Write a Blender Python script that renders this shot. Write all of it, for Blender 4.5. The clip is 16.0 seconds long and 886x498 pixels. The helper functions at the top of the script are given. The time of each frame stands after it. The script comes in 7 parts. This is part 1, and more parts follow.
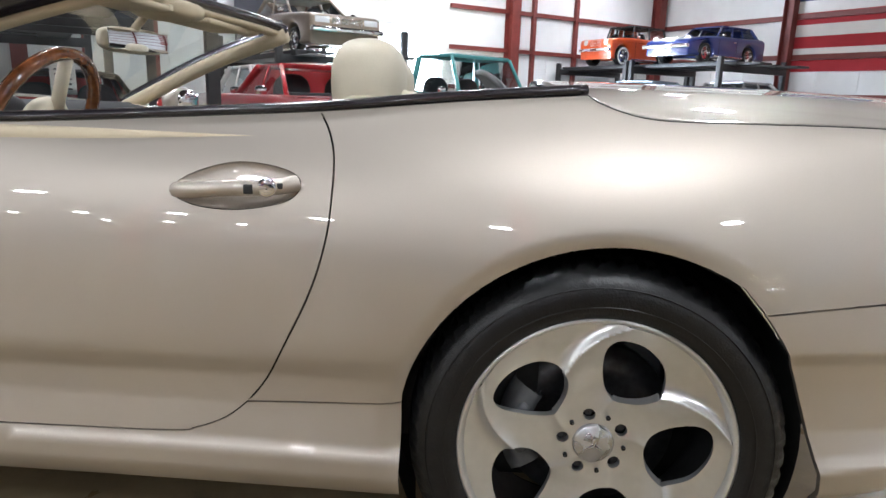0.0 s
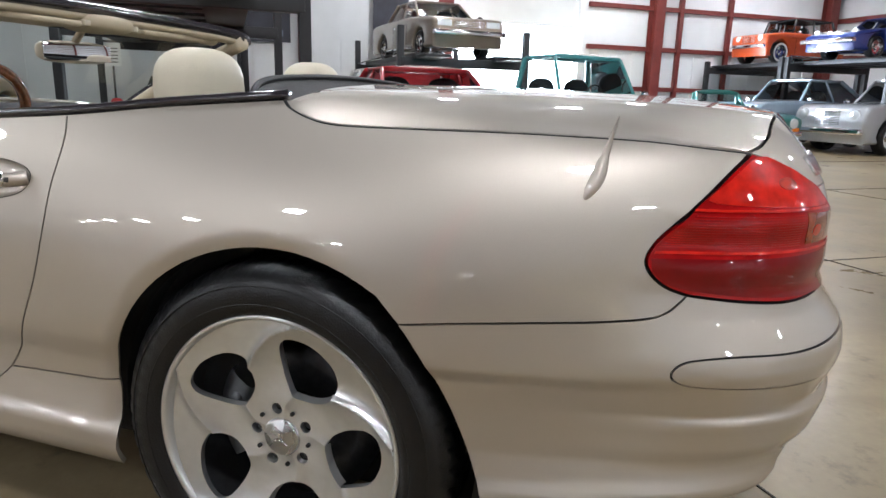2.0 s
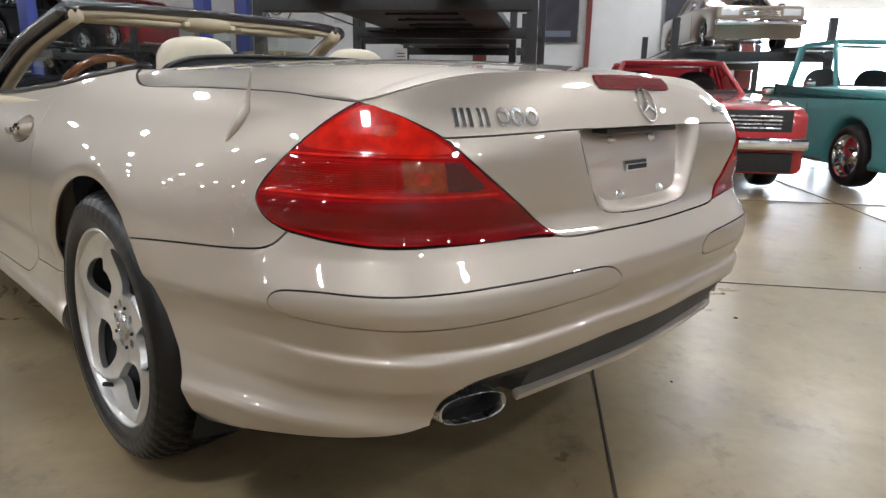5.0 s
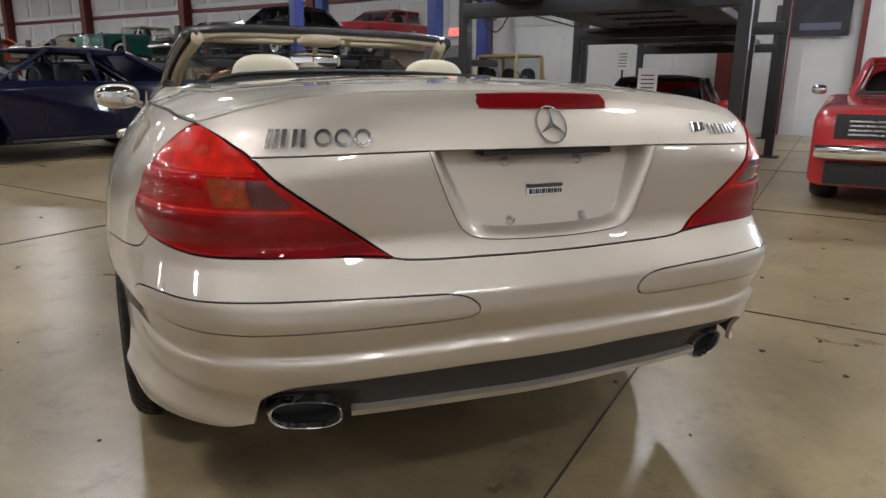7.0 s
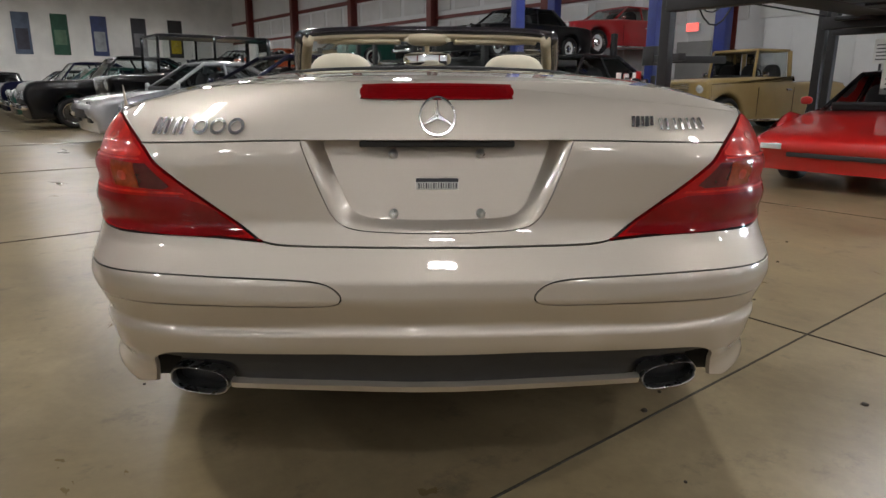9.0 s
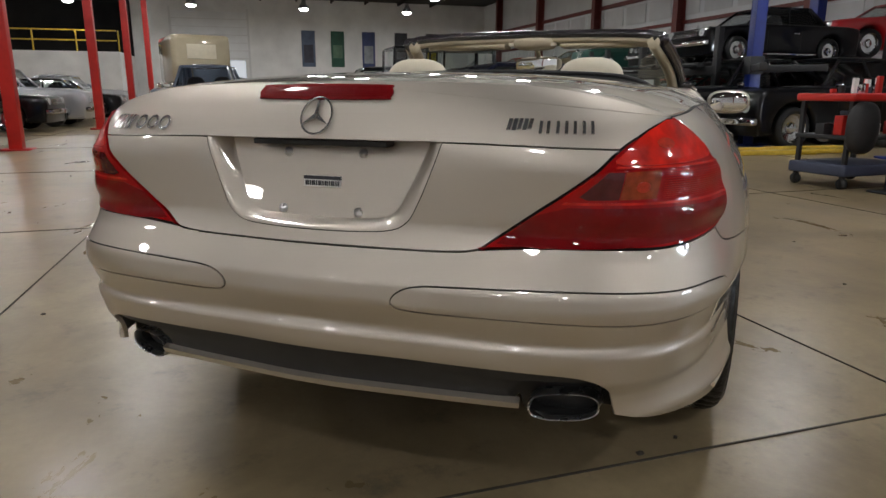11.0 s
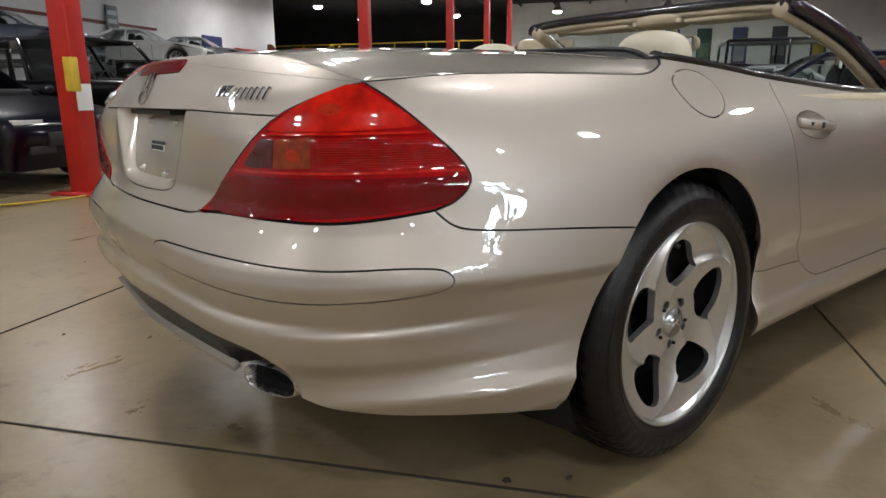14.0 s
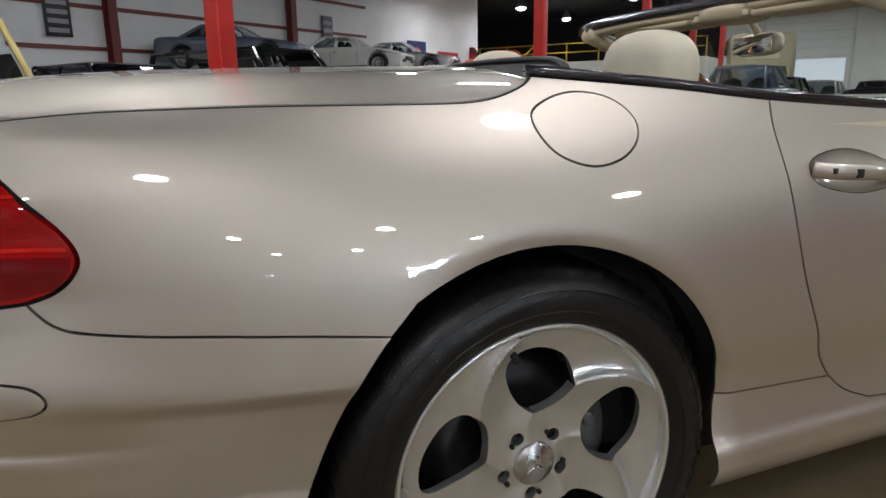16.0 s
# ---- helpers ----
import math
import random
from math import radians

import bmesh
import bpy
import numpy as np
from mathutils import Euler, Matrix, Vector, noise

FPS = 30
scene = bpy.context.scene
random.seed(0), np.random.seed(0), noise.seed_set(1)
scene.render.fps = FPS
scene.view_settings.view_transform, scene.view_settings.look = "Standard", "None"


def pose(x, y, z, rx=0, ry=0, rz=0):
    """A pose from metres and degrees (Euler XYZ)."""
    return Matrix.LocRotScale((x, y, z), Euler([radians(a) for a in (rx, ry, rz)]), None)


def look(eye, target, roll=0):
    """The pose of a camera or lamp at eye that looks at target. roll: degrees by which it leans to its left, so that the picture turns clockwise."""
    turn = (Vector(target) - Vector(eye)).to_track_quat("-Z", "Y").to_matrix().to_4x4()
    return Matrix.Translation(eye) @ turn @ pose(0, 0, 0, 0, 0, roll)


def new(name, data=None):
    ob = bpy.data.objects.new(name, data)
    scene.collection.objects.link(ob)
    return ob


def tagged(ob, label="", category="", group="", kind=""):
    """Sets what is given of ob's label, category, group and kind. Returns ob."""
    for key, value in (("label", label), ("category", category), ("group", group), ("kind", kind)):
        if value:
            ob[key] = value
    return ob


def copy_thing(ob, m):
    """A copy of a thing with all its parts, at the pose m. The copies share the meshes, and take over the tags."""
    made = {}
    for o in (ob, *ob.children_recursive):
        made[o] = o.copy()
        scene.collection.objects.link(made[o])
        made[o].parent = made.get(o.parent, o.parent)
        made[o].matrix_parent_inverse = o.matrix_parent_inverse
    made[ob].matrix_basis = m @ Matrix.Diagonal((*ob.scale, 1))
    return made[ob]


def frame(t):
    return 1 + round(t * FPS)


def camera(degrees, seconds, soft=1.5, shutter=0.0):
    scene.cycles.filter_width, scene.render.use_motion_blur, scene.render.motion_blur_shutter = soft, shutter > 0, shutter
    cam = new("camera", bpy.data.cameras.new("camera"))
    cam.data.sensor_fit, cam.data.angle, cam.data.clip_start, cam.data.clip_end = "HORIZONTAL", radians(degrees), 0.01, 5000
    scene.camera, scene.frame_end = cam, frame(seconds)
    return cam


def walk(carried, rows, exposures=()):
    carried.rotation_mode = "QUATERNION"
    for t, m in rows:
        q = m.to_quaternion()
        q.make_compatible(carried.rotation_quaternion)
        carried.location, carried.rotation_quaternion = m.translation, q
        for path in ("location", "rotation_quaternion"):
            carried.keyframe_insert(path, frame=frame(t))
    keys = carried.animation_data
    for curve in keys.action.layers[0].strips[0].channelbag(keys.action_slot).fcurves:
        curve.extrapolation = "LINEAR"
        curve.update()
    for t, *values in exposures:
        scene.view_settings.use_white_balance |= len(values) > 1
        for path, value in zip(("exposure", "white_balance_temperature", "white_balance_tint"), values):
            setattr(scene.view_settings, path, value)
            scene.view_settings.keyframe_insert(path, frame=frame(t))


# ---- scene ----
cam = camera(68.14, 16.0)
PATH = [
    (0, -1.9267, 0.2178, 0.9536, 77.100, -1.732, -86.059),
    (0.5, -1.9171, 0.0077, 0.9810, 77.006, -1.768, -82.893),
    (1, -1.8762, -0.2068, 0.9928, 76.926, -1.533, -79.437),
    (1.5, -1.8341, -0.4056, 1.0000, 76.814, -1.581, -75.944),
    (2, -1.8021, -0.6173, 0.9852, 76.769, -1.568, -72.264),
    (2.5, -1.7684, -0.7923, 0.9729, 76.706, -1.491, -68.407),
    (3, -1.7057, -0.9753, 0.9477, 76.617, -1.506, -64.132),
    (3.5, -1.6298, -1.1452, 0.9373, 76.497, -1.556, -59.271),
    (4, -1.5573, -1.3058, 0.9281, 76.434, -1.472, -55.106),
    (4.5, -1.4620, -1.4830, 0.9248, 76.400, -1.163, -50.184),
    (7, -0.7187, -2.0675, 0.9793, 76.016, -0.679, -22.895),
    (7.5, -0.5438, -2.1171, 0.9705, 76.019, -0.529, -17.651),
    (8, -0.3757, -2.1659, 0.9782, 75.941, -0.428, -12.250),
    (8.5, -0.2060, -2.2013, 0.9720, 75.927, -0.252, -7.069),
    (11, 0.6714, -2.0849, 0.9508, 76.596, -0.165, 19.350),
    (11.5, 0.8372, -2.0122, 0.9475, 76.633, -0.029, 24.703),
    (12, 1.0112, -1.9125, 0.9384, 76.678, 0.021, 30.323),
    (12.5, 1.1716, -1.8334, 0.9286, 76.765, 0.112, 34.511),
    (13, 1.3460, -1.7150, 0.9197, 76.769, 0.284, 39.812),
    (13.5, 1.5086, -1.5616, 0.8977, 76.848, 0.341, 45.303),
    (14, 1.6267, -1.3837, 0.8838, 76.881, 0.400, 50.514),
    (14.5, 1.6786, -1.1672, 0.8847, 76.874, 0.385, 56.472),
    (15, 1.6940, -0.9545, 0.8959, 76.869, 0.555, 61.394),
    (15.5, 1.6841, -0.7237, 0.9177, 76.904, 0.650, 65.251),
    (16, 1.6708, -0.4902, 0.9348, 77.074, 0.712, 68.488),
]
walk(cam, [(t, pose(*p)) for t, *p in PATH], exposures=[(0, .52, 5850, 10), (1.5, .40, 5850, 10), (2.5, .28, 5850, 10), (3.5, .24, 6050, 10), (4.5, .34, 6050, 10), (7.5, .10, 6200, 10), (8.5, .0, 6280, 10), (11.5, -.31, 6230, 10), (12.5, -.25, 6200, 10), (14, -.02, 6200, 10), (15, -.07, 6150, 10), (16, -.16, 6020, 10)])

# ---- light ----
HALL = radians(35.5)                      # the hall stands turned against the car
HC, HS = math.cos(HALL), math.sin(HALL)


def hall(p, q, z=0.0):
    """A place of the hall's own axes in the world."""
    return Vector((p * HC - q * HS, p * HS + q * HC, z))


world = bpy.data.worlds.new("world")
scene.world = world
world.use_nodes = True
wn = world.node_tree.nodes
sky = wn.new("ShaderNodeTexSky")
sky.sky_type, sky.sun_disc, sky.sun_elevation, sky.sun_rotation = "NISHITA", False, radians(35), radians(60)
world.node_tree.links.new(sky.outputs[0], wn["Background"].inputs[0])
wn["Background"].inputs[1].default_value = 0.12

P0, P1, Q0, Q1 = -17.3, 15.0, -17.6, 42.0   # the hall's walls
EAVE = 6.6
DOOR_Q0, DOOR_Q1, DOOR_H = -8.7, -5.0, 4.4  # the big open door in the wall beyond the car


def lamp_rows():
    for j in range(9):
        for i in range(1 if 1 < j < 6 else 0, 5):
            yield -14.97 + 5.85 * i, -11.14 + 6.0 * j
    # Three lamps added outside the grid to brighten the east wall.
    for q in (-14.2, -9.6, -4.2):
        yield 12.9, q


LAMP_POWER = 92.0
for lp, lq in lamp_rows():
    data = bpy.data.lights.new("high_bay", "AREA")
    data.shape, data.size, data.energy, data.color = "DISK", 0.5, LAMP_POWER, (1.0, 0.975, 0.95)
    new("high_bay_light", data).matrix_world = Matrix.Translation(hall(lp, lq, 5.30))
data = bpy.data.lights.new("door_daylight", "AREA")
data.shape, data.size, data.size_y, data.energy, data.color = "RECTANGLE", DOOR_Q1 - DOOR_Q0 - 0.2, 3.0, 1900.0, (0.86, 0.93, 1.0)
new("door_daylight", data).matrix_world = look(hall(P1 + 0.35, (DOOR_Q0 + DOOR_Q1) / 2, 1.5), hall(0, (DOOR_Q0 + DOOR_Q1) / 2 + 3.0, 0.9))

# ---- materials ----
def mat(name, color, rough=0.5, metal=0.0, coat=0.0, vary=0.0, scale=8.0, bump=0.0, bump_scale=60.0, spec=0.5, emit=0.0, rough_vary=0.0, second=None):
    """A principled surface, with two scales of change in colour, roughness and relief."""
    m = bpy.data.materials.new(name)
    m.use_nodes = True
    t = m.node_tree
    b = t.nodes["Principled BSDF"]
    b.inputs["Base Color"].default_value = (*color, 1)
    b.inputs["Roughness"].default_value = rough
    b.inputs["Metallic"].default_value = metal
    b.inputs["Coat Weight"].default_value = coat
    b.inputs["Coat Roughness"].default_value = 0.03
    b.inputs["Specular IOR Level"].default_value = spec
    if emit:
        b.inputs["Emission Color"].default_value = (*color, 1)
        b.inputs["Emission Strength"].default_value = emit
    if vary or bump or rough_vary:
        co = t.nodes.new("ShaderNodeTexCoord")
        n1 = t.nodes.new("ShaderNodeTexNoise")
        n1.inputs["Scale"].default_value, n1.inputs["Detail"].default_value = scale, 6
        t.links.new(co.outputs["Object"], n1.inputs["Vector"])
        n2 = t.nodes.new("ShaderNodeTexNoise")
        n2.inputs["Scale"].default_value, n2.inputs["Detail"].default_value = bump_scale, 4
        t.links.new(co.outputs["Object"], n2.inputs["Vector"])
        if vary:
            mix = t.nodes.new("ShaderNodeMix")
            mix.data_type = "RGBA"
            other = second or tuple(max(0.0, c * (1 - vary)) for c in color)
            mix.inputs[6].default_value, mix.inputs[7].default_value = (*other, 1), (*color, 1)
            add = t.nodes.new("ShaderNodeMath")
            add.operation = "MULTIPLY_ADD"
            add.inputs[1].default_value = 0.35
            t.links.new(n2.outputs["Fac"], add.inputs[0])
            t.links.new(n1.outputs["Fac"], add.inputs[2])
            ramp = t.nodes.new("ShaderNodeMapRange")
            ramp.inputs[1].default_value, ramp.inputs[2].default_value = 0.45, 0.9
            t.links.new(add.outputs[0], ramp.inputs[0])
            t.links.new(ramp.outputs[0], mix.inputs[0])
            t.links.new(mix.outputs[2], b.inputs["Base Color"])
        if rough_vary:
            rr = t.nodes.new("ShaderNodeMapRange")
            rr.inputs[3].default_value, rr.inputs[4].default_value = max(0.02, rough - rough_vary), min(1, rough + rough_vary)
            t.links.new(n1.outputs["Fac"], rr.inputs[0])
            t.links.new(rr.outputs[0], b.inputs["Roughness"])
        if bump:
            bp = t.nodes.new("ShaderNodeBump")
            bp.inputs["Strength"].default_value, bp.inputs["Distance"].default_value = bump, 0.004
            t.links.new(n2.outputs["Fac"], bp.inputs["Height"])
            t.links.new(bp.outputs["Normal"], b.inputs["Normal"])
    return m


PAINT = mat("champagne_metallic_paint", (0.540, 0.490, 0.426), 0.51, 0.915, 1.0, vary=0.07, scale=900, bump_scale=1800)
PAINT.node_tree.nodes["Principled BSDF"].inputs["Coat Roughness"].default_value = 0.008
PAINT.node_tree.nodes["Principled BSDF"].inputs["Coat IOR"].default_value = 1.72
PAINT_IN = mat("painted_flange", (0.30, 0.26, 0.20), 0.5, 0.3)
BLACK = mat("black_plastic", (0.02, 0.02, 0.021), 0.55, vary=0.3, scale=30, bump=0.15, bump_scale=400)
DARK = mat("dark_gap", (0.006, 0.006, 0.006), 0.8)
TRIM = mat("dark_gloss_trim", (0.022, 0.018, 0.022), 0.22, coat=0.6, vary=0.3, scale=20)
RUBBER = mat("tyre_rubber", (0.006, 0.006, 0.0065), 0.36, spec=0.4, vary=0.35, scale=25, bump=0.2, bump_scale=220)
ALLOY = mat("silver_alloy", (0.68, 0.68, 0.67), 0.30, 0.85, 0.5, vary=0.08, scale=40)
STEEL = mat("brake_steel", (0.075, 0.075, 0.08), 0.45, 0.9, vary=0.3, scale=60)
BARREL = mat("shaded_rim_barrel", (0.05, 0.05, 0.052), 0.45, 0.6, vary=0.3, scale=30)
CALIPER = mat("grey_caliper", (0.16, 0.165, 0.17), 0.5, 0.5, vary=0.3, scale=40)
CHROME = mat("chrome", (0.85, 0.85, 0.86), 0.07, 1.0, rough_vary=0.03, scale=15)
DULLCHROME = mat("satin_steel", (0.55, 0.55, 0.55), 0.28, 1.0, rough_vary=0.08, scale=30)
LAMP_RED = mat("red_lamp_lens", (0.40, 0.002, 0.003), 0.4, coat=0.75, vary=0.45, scale=9, spec=0.05)
LAMP_DEEP = mat("deep_red_lamp_lens", (0.20, 0.001, 0.003), 0.4, coat=0.75, vary=0.35, scale=11, spec=0.05)
LAMP_RIB = mat("ribbed_lamp_lens", (0.50, 0.006, 0.005), 0.3, coat=0.75, vary=0.4, scale=22, spec=0.05)
LAMP_GLINT = mat("orange_bulb_glint", (0.55, 0.035, 0.010), 0.3, coat=1.0, vary=0.6, scale=70, spec=0.2)
LAMP_BRIGHT = mat("bright_red_lamp_lens", (0.74, 0.016, 0.006), 0.3, coat=0.75, vary=0.55, scale=26, spec=0.1)
LAMP_DARK = mat("dark_red_lamp_cell", (0.09, 0.010, 0.014), 0.2, coat=1.0, spec=0.2, vary=0.4, scale=40)
LAMP_AMBER = mat("amber_lamp_cell", (0.30, 0.040, 0.010), 0.2, coat=1.0, spec=0.2, vary=0.4, scale=60)
CREAM = mat("cream_leather", (0.66, 0.60, 0.46), 0.5, vary=0.10, scale=12, bump=0.25, bump_scale=320)
CREAM_TRIM = mat("cream_headliner", (0.55, 0.47, 0.33), 0.75, vary=0.12, scale=14, bump=0.2, bump_scale=500)
WOOD = mat("brown_burl_wood", (0.23, 0.075, 0.022), 0.18, coat=1.0, vary=0.6, scale=30)
CARPET = mat("dark_cockpit", (0.03, 0.03, 0.032), 0.9, vary=0.3, scale=50)
WHITE = mat("white_card", (0.80, 0.80, 0.78), 0.6, vary=0.06, scale=5)
INK = mat("dark_ink", (0.05, 0.05, 0.06), 0.7)


def glass_mat(name, tint, rough=0.02):
    """Thin window glass: mostly clear, with a mirror gloss at grazing angles."""
    m = bpy.data.materials.new(name)
    m.use_nodes = True
    t = m.node_tree
    t.nodes.remove(t.nodes["Principled BSDF"])
    tr, gl, mx, lw = (t.nodes.new("ShaderNode" + k) for k in ("BsdfTransparent", "BsdfGlossy", "MixShader", "Fresnel"))
    tr.inputs[0].default_value = (*tint, 1)
    gl.inputs["Roughness"].default_value = rough
    lw.inputs[0].default_value = 1.45
    t.links.new(lw.outputs[0], mx.inputs[0])
    t.links.new(tr.outputs[0], mx.inputs[1])
    t.links.new(gl.outputs[0], mx.inputs[2])
    t.links.new(mx.outputs[0], t.nodes["Material Output"].inputs[0])
    return m


GLASS = glass_mat("clear_glass", (0.80, 0.86, 0.83))
CARGLASS = glass_mat("car_window_glass", (0.86, 0.89, 0.89))
DARKGLASS = mat("dark_car_glass", (0.012, 0.016, 0.018), 0.04, coat=1.0, rough_vary=0.02, scale=6)
MIRROR = mat("mirror_glass", (0.85, 0.86, 0.88), 0.02, 1.0)


# ---- mesh helpers ----
def part(name, bm, material, parent=None, label="", smooth=True):
    """Links a bmesh as one mesh object under its thing."""
    me = bpy.data.meshes.new(name)
    bm.normal_update()
    bm.to_mesh(me)
    bm.free()
    me.materials.append(material)
    if smooth:
        me.shade_smooth()
    ob = new(name, me)
    if parent:
        ob.parent = parent
    if label:
        ob["label"] = label
    return ob


def flat_part(name, bm, material, parent=None, label=""):
    return part(name, bm, material, parent, label, smooth=False)


def thing(name, m, label, category, group="", kind=""):
    ob = new(name)
    ob.matrix_world = m
    return tagged(ob, label, category, group, kind)


def shared(name, ob, parent, m):
    """Another part on the same mesh, at the pose m in its thing."""
    o = new(name, ob.data)
    o.parent = parent
    o.matrix_basis = m
    return o


def box(bm, x0, x1, y0, y1, z0, z1, bevel=0.0, m=None):
    r = bmesh.ops.create_cube(bm, size=1.0)
    vs = r["verts"]
    for v in vs:
        v.co = Vector((x0 + (v.co.x + 0.5) * (x1 - x0), y0 + (v.co.y + 0.5) * (y1 - y0), z0 + (v.co.z + 0.5) * (z1 - z0)))
    if bevel:
        es = list({e for v in vs for e in v.link_edges})
        r = bmesh.ops.bevel(bm, geom=es, offset=bevel, segments=2, affect="EDGES", profile=0.6)
        vs = list({v for v in bm.verts if v in set(r["verts"])} | {v for v in vs if v.is_valid})
    if m is not None:
        bmesh.ops.transform(bm, matrix=m, verts=[v for v in vs if v.is_valid])
    return bm


def one_box(*a, **k):
    return box(bmesh.new(), *a, **k)


def lathe(profile, n=32, axis="x", closed=False, caps=False):
    """A turned shape: profile of (along, radius)."""
    bm = bmesh.new()
    rings = []
    for a, r in profile:
        ring = []
        for i in range(n):
            c, s = math.cos(2 * math.pi * i / n) * r, math.sin(2 * math.pi * i / n) * r
            ring.append(bm.verts.new({"x": (a, c, s), "y": (s, a, c), "z": (c, s, a)}[axis]))
        rings.append(ring)
    pairs = list(zip(rings, rings[1:])) + ([(rings[-1], rings[0])] if closed else [])
    for a, b in pairs:
        for i in range(n):
            bm.faces.new((a[i], a[(i + 1) % n], b[(i + 1) % n], b[i]))
    if caps:
        bm.faces.new(rings[0]), bm.faces.new(rings[-1][::-1])
    bmesh.ops.recalc_face_normals(bm, faces=bm.faces)
    return bm


def sweep(points, radius, n=8, cap=True, flat=1.0):
    """A tube along points; radius may be a list; flat squeezes it in height."""
    bm = bmesh.new()
    pts = [Vector(p) for p in points]
    rings = []
    for i, p in enumerate(pts):
        t = (pts[min(i + 1, len(pts) - 1)] - pts[max(i - 1, 0)]).normalized()
        side = t.cross(Vector((0, 0, 1)))
        side = side.normalized() if side.length > 1e-4 else Vector((1, 0, 0))
        up = side.cross(t)
        r = radius[i] if isinstance(radius, (list, tuple)) else radius
        rings.append([bm.verts.new(p + side * math.cos(2 * math.pi * k / n) * r + up * math.sin(2 * math.pi * k / n) * r * flat) for k in range(n)])
    for a, b in zip(rings, rings[1:]):
        for i in range(n):
            bm.faces.new((a[i], a[(i + 1) % n], b[(i + 1) % n], b[i]))
    if cap:
        bm.faces.new(rings[0]), bm.faces.new(rings[-1][::-1])
    bmesh.ops.recalc_face_normals(bm, faces=bm.faces)
    return bm


def smooth_line(pts, n=8, closed=False):
    """Catmull-Rom through points of any dimension."""
    p = [np.array(q, float) for q in pts]
    m = len(p)
    out = []
    for i in range(m if closed else m - 1):
        if closed:
            a, b, c, d = p[i - 1], p[i], p[(i + 1) % m], p[(i + 2) % m]
        else:
            a, b, c, d = p[max(i - 1, 0)], p[i], p[i + 1], p[min(i + 2, m - 1)]
        for k in range(n):
            t = k / n
            out.append(0.5 * (2 * b + (c - a) * t + (2 * a - 5 * b + 4 * c - d) * t * t + (3 * b - a - 3 * c + d) * t ** 3))
    if not closed:
        out.append(p[-1])
    return out


def grid_mesh(rows, close_u=False, close_v=False):
    """A skin over rows of points."""
    bm = bmesh.new()
    vs = [[bm.verts.new(p) for p in row] for row in rows]
    nr, nc = len(vs), len(vs[0])
    for i in range(nr if close_u else nr - 1):
        for j in range(nc if close_v else nc - 1):
            a, b = vs[i], vs[(i + 1) % nr]
            f = (a[j], a[(j + 1) % nc], b[(j + 1) % nc], b[j])
            if len({tuple(round(c, 6) for c in v.co) for v in f}) > 2:
                bm.faces.new(f)
    return bm

# ---- the hall ----


def concrete():
    """Sealed concrete: cloudy patches, trowel marks, dark specks and worn gloss."""
    m = bpy.data.materials.new("sealed_concrete")
    m.use_nodes = True
    t = m.node_tree
    b = t.nodes["Principled BSDF"]
    co = t.nodes.new("ShaderNodeTexCoord")

    def noise(scale, detail, rough=.55, stretch=(1, 1, 1), warp=0.0):
        mp = t.nodes.new("ShaderNodeMapping")
        mp.inputs["Scale"].default_value, mp.inputs["Location"].default_value = stretch, (3.7, 1.9, 0)
        n = t.nodes.new("ShaderNodeTexNoise")
        n.inputs["Scale"].default_value, n.inputs["Detail"].default_value, n.inputs["Roughness"].default_value, n.inputs["Distortion"].default_value = scale, detail, rough, warp
        t.links.new(co.outputs["Object"], mp.inputs[0])
        t.links.new(mp.outputs[0], n.inputs["Vector"])
        return n.outputs["Fac"]

    def span(src, a, z, lo=0.0, hi=1.0):
        r = t.nodes.new("ShaderNodeMapRange")
        r.inputs[1].default_value, r.inputs[2].default_value, r.inputs[3].default_value, r.inputs[4].default_value = a, z, lo, hi
        t.links.new(src, r.inputs[0])
        return r.outputs[0]

    def mix(fac, a, c, kind="MIX"):
        x = t.nodes.new("ShaderNodeMix")
        x.data_type, x.blend_type = "RGBA", kind
        t.links.new(fac, x.inputs[0])
        for k, v in ((6, a), (7, c)):
            if isinstance(v, tuple):
                x.inputs[k].default_value = (*v, 1)
            else:
                t.links.new(v, x.inputs[k])
        return x.outputs[2]

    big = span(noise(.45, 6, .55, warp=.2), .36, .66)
    mid = span(noise(2.2, 8, .66, (1, .6, 1), .6), .33, .72)
    fine = span(noise(26, 5, .6), .3, .7)
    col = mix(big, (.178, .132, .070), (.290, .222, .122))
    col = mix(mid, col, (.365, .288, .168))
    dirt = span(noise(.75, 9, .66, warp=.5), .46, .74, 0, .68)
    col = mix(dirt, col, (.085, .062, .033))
    speck = span(noise(5, 8, .72), .56, .74, 0, .72)
    col = mix(speck, col, (.058, .046, .032))
    grain = span(fine, 0, 1, 0, .16)
    col = mix(grain, col, (.10, .082, .056))
    t.links.new(col, b.inputs["Base Color"])
    t.links.new(span(mid, 0, 1, .27, .36), b.inputs["Roughness"])
    bp = t.nodes.new("ShaderNodeBump")
    bp.inputs["Strength"].default_value, bp.inputs["Distance"].default_value = .10, .002
    t.links.new(fine, bp.inputs["Height"])
    t.links.new(bp.outputs["Normal"], b.inputs["Normal"])
    return m


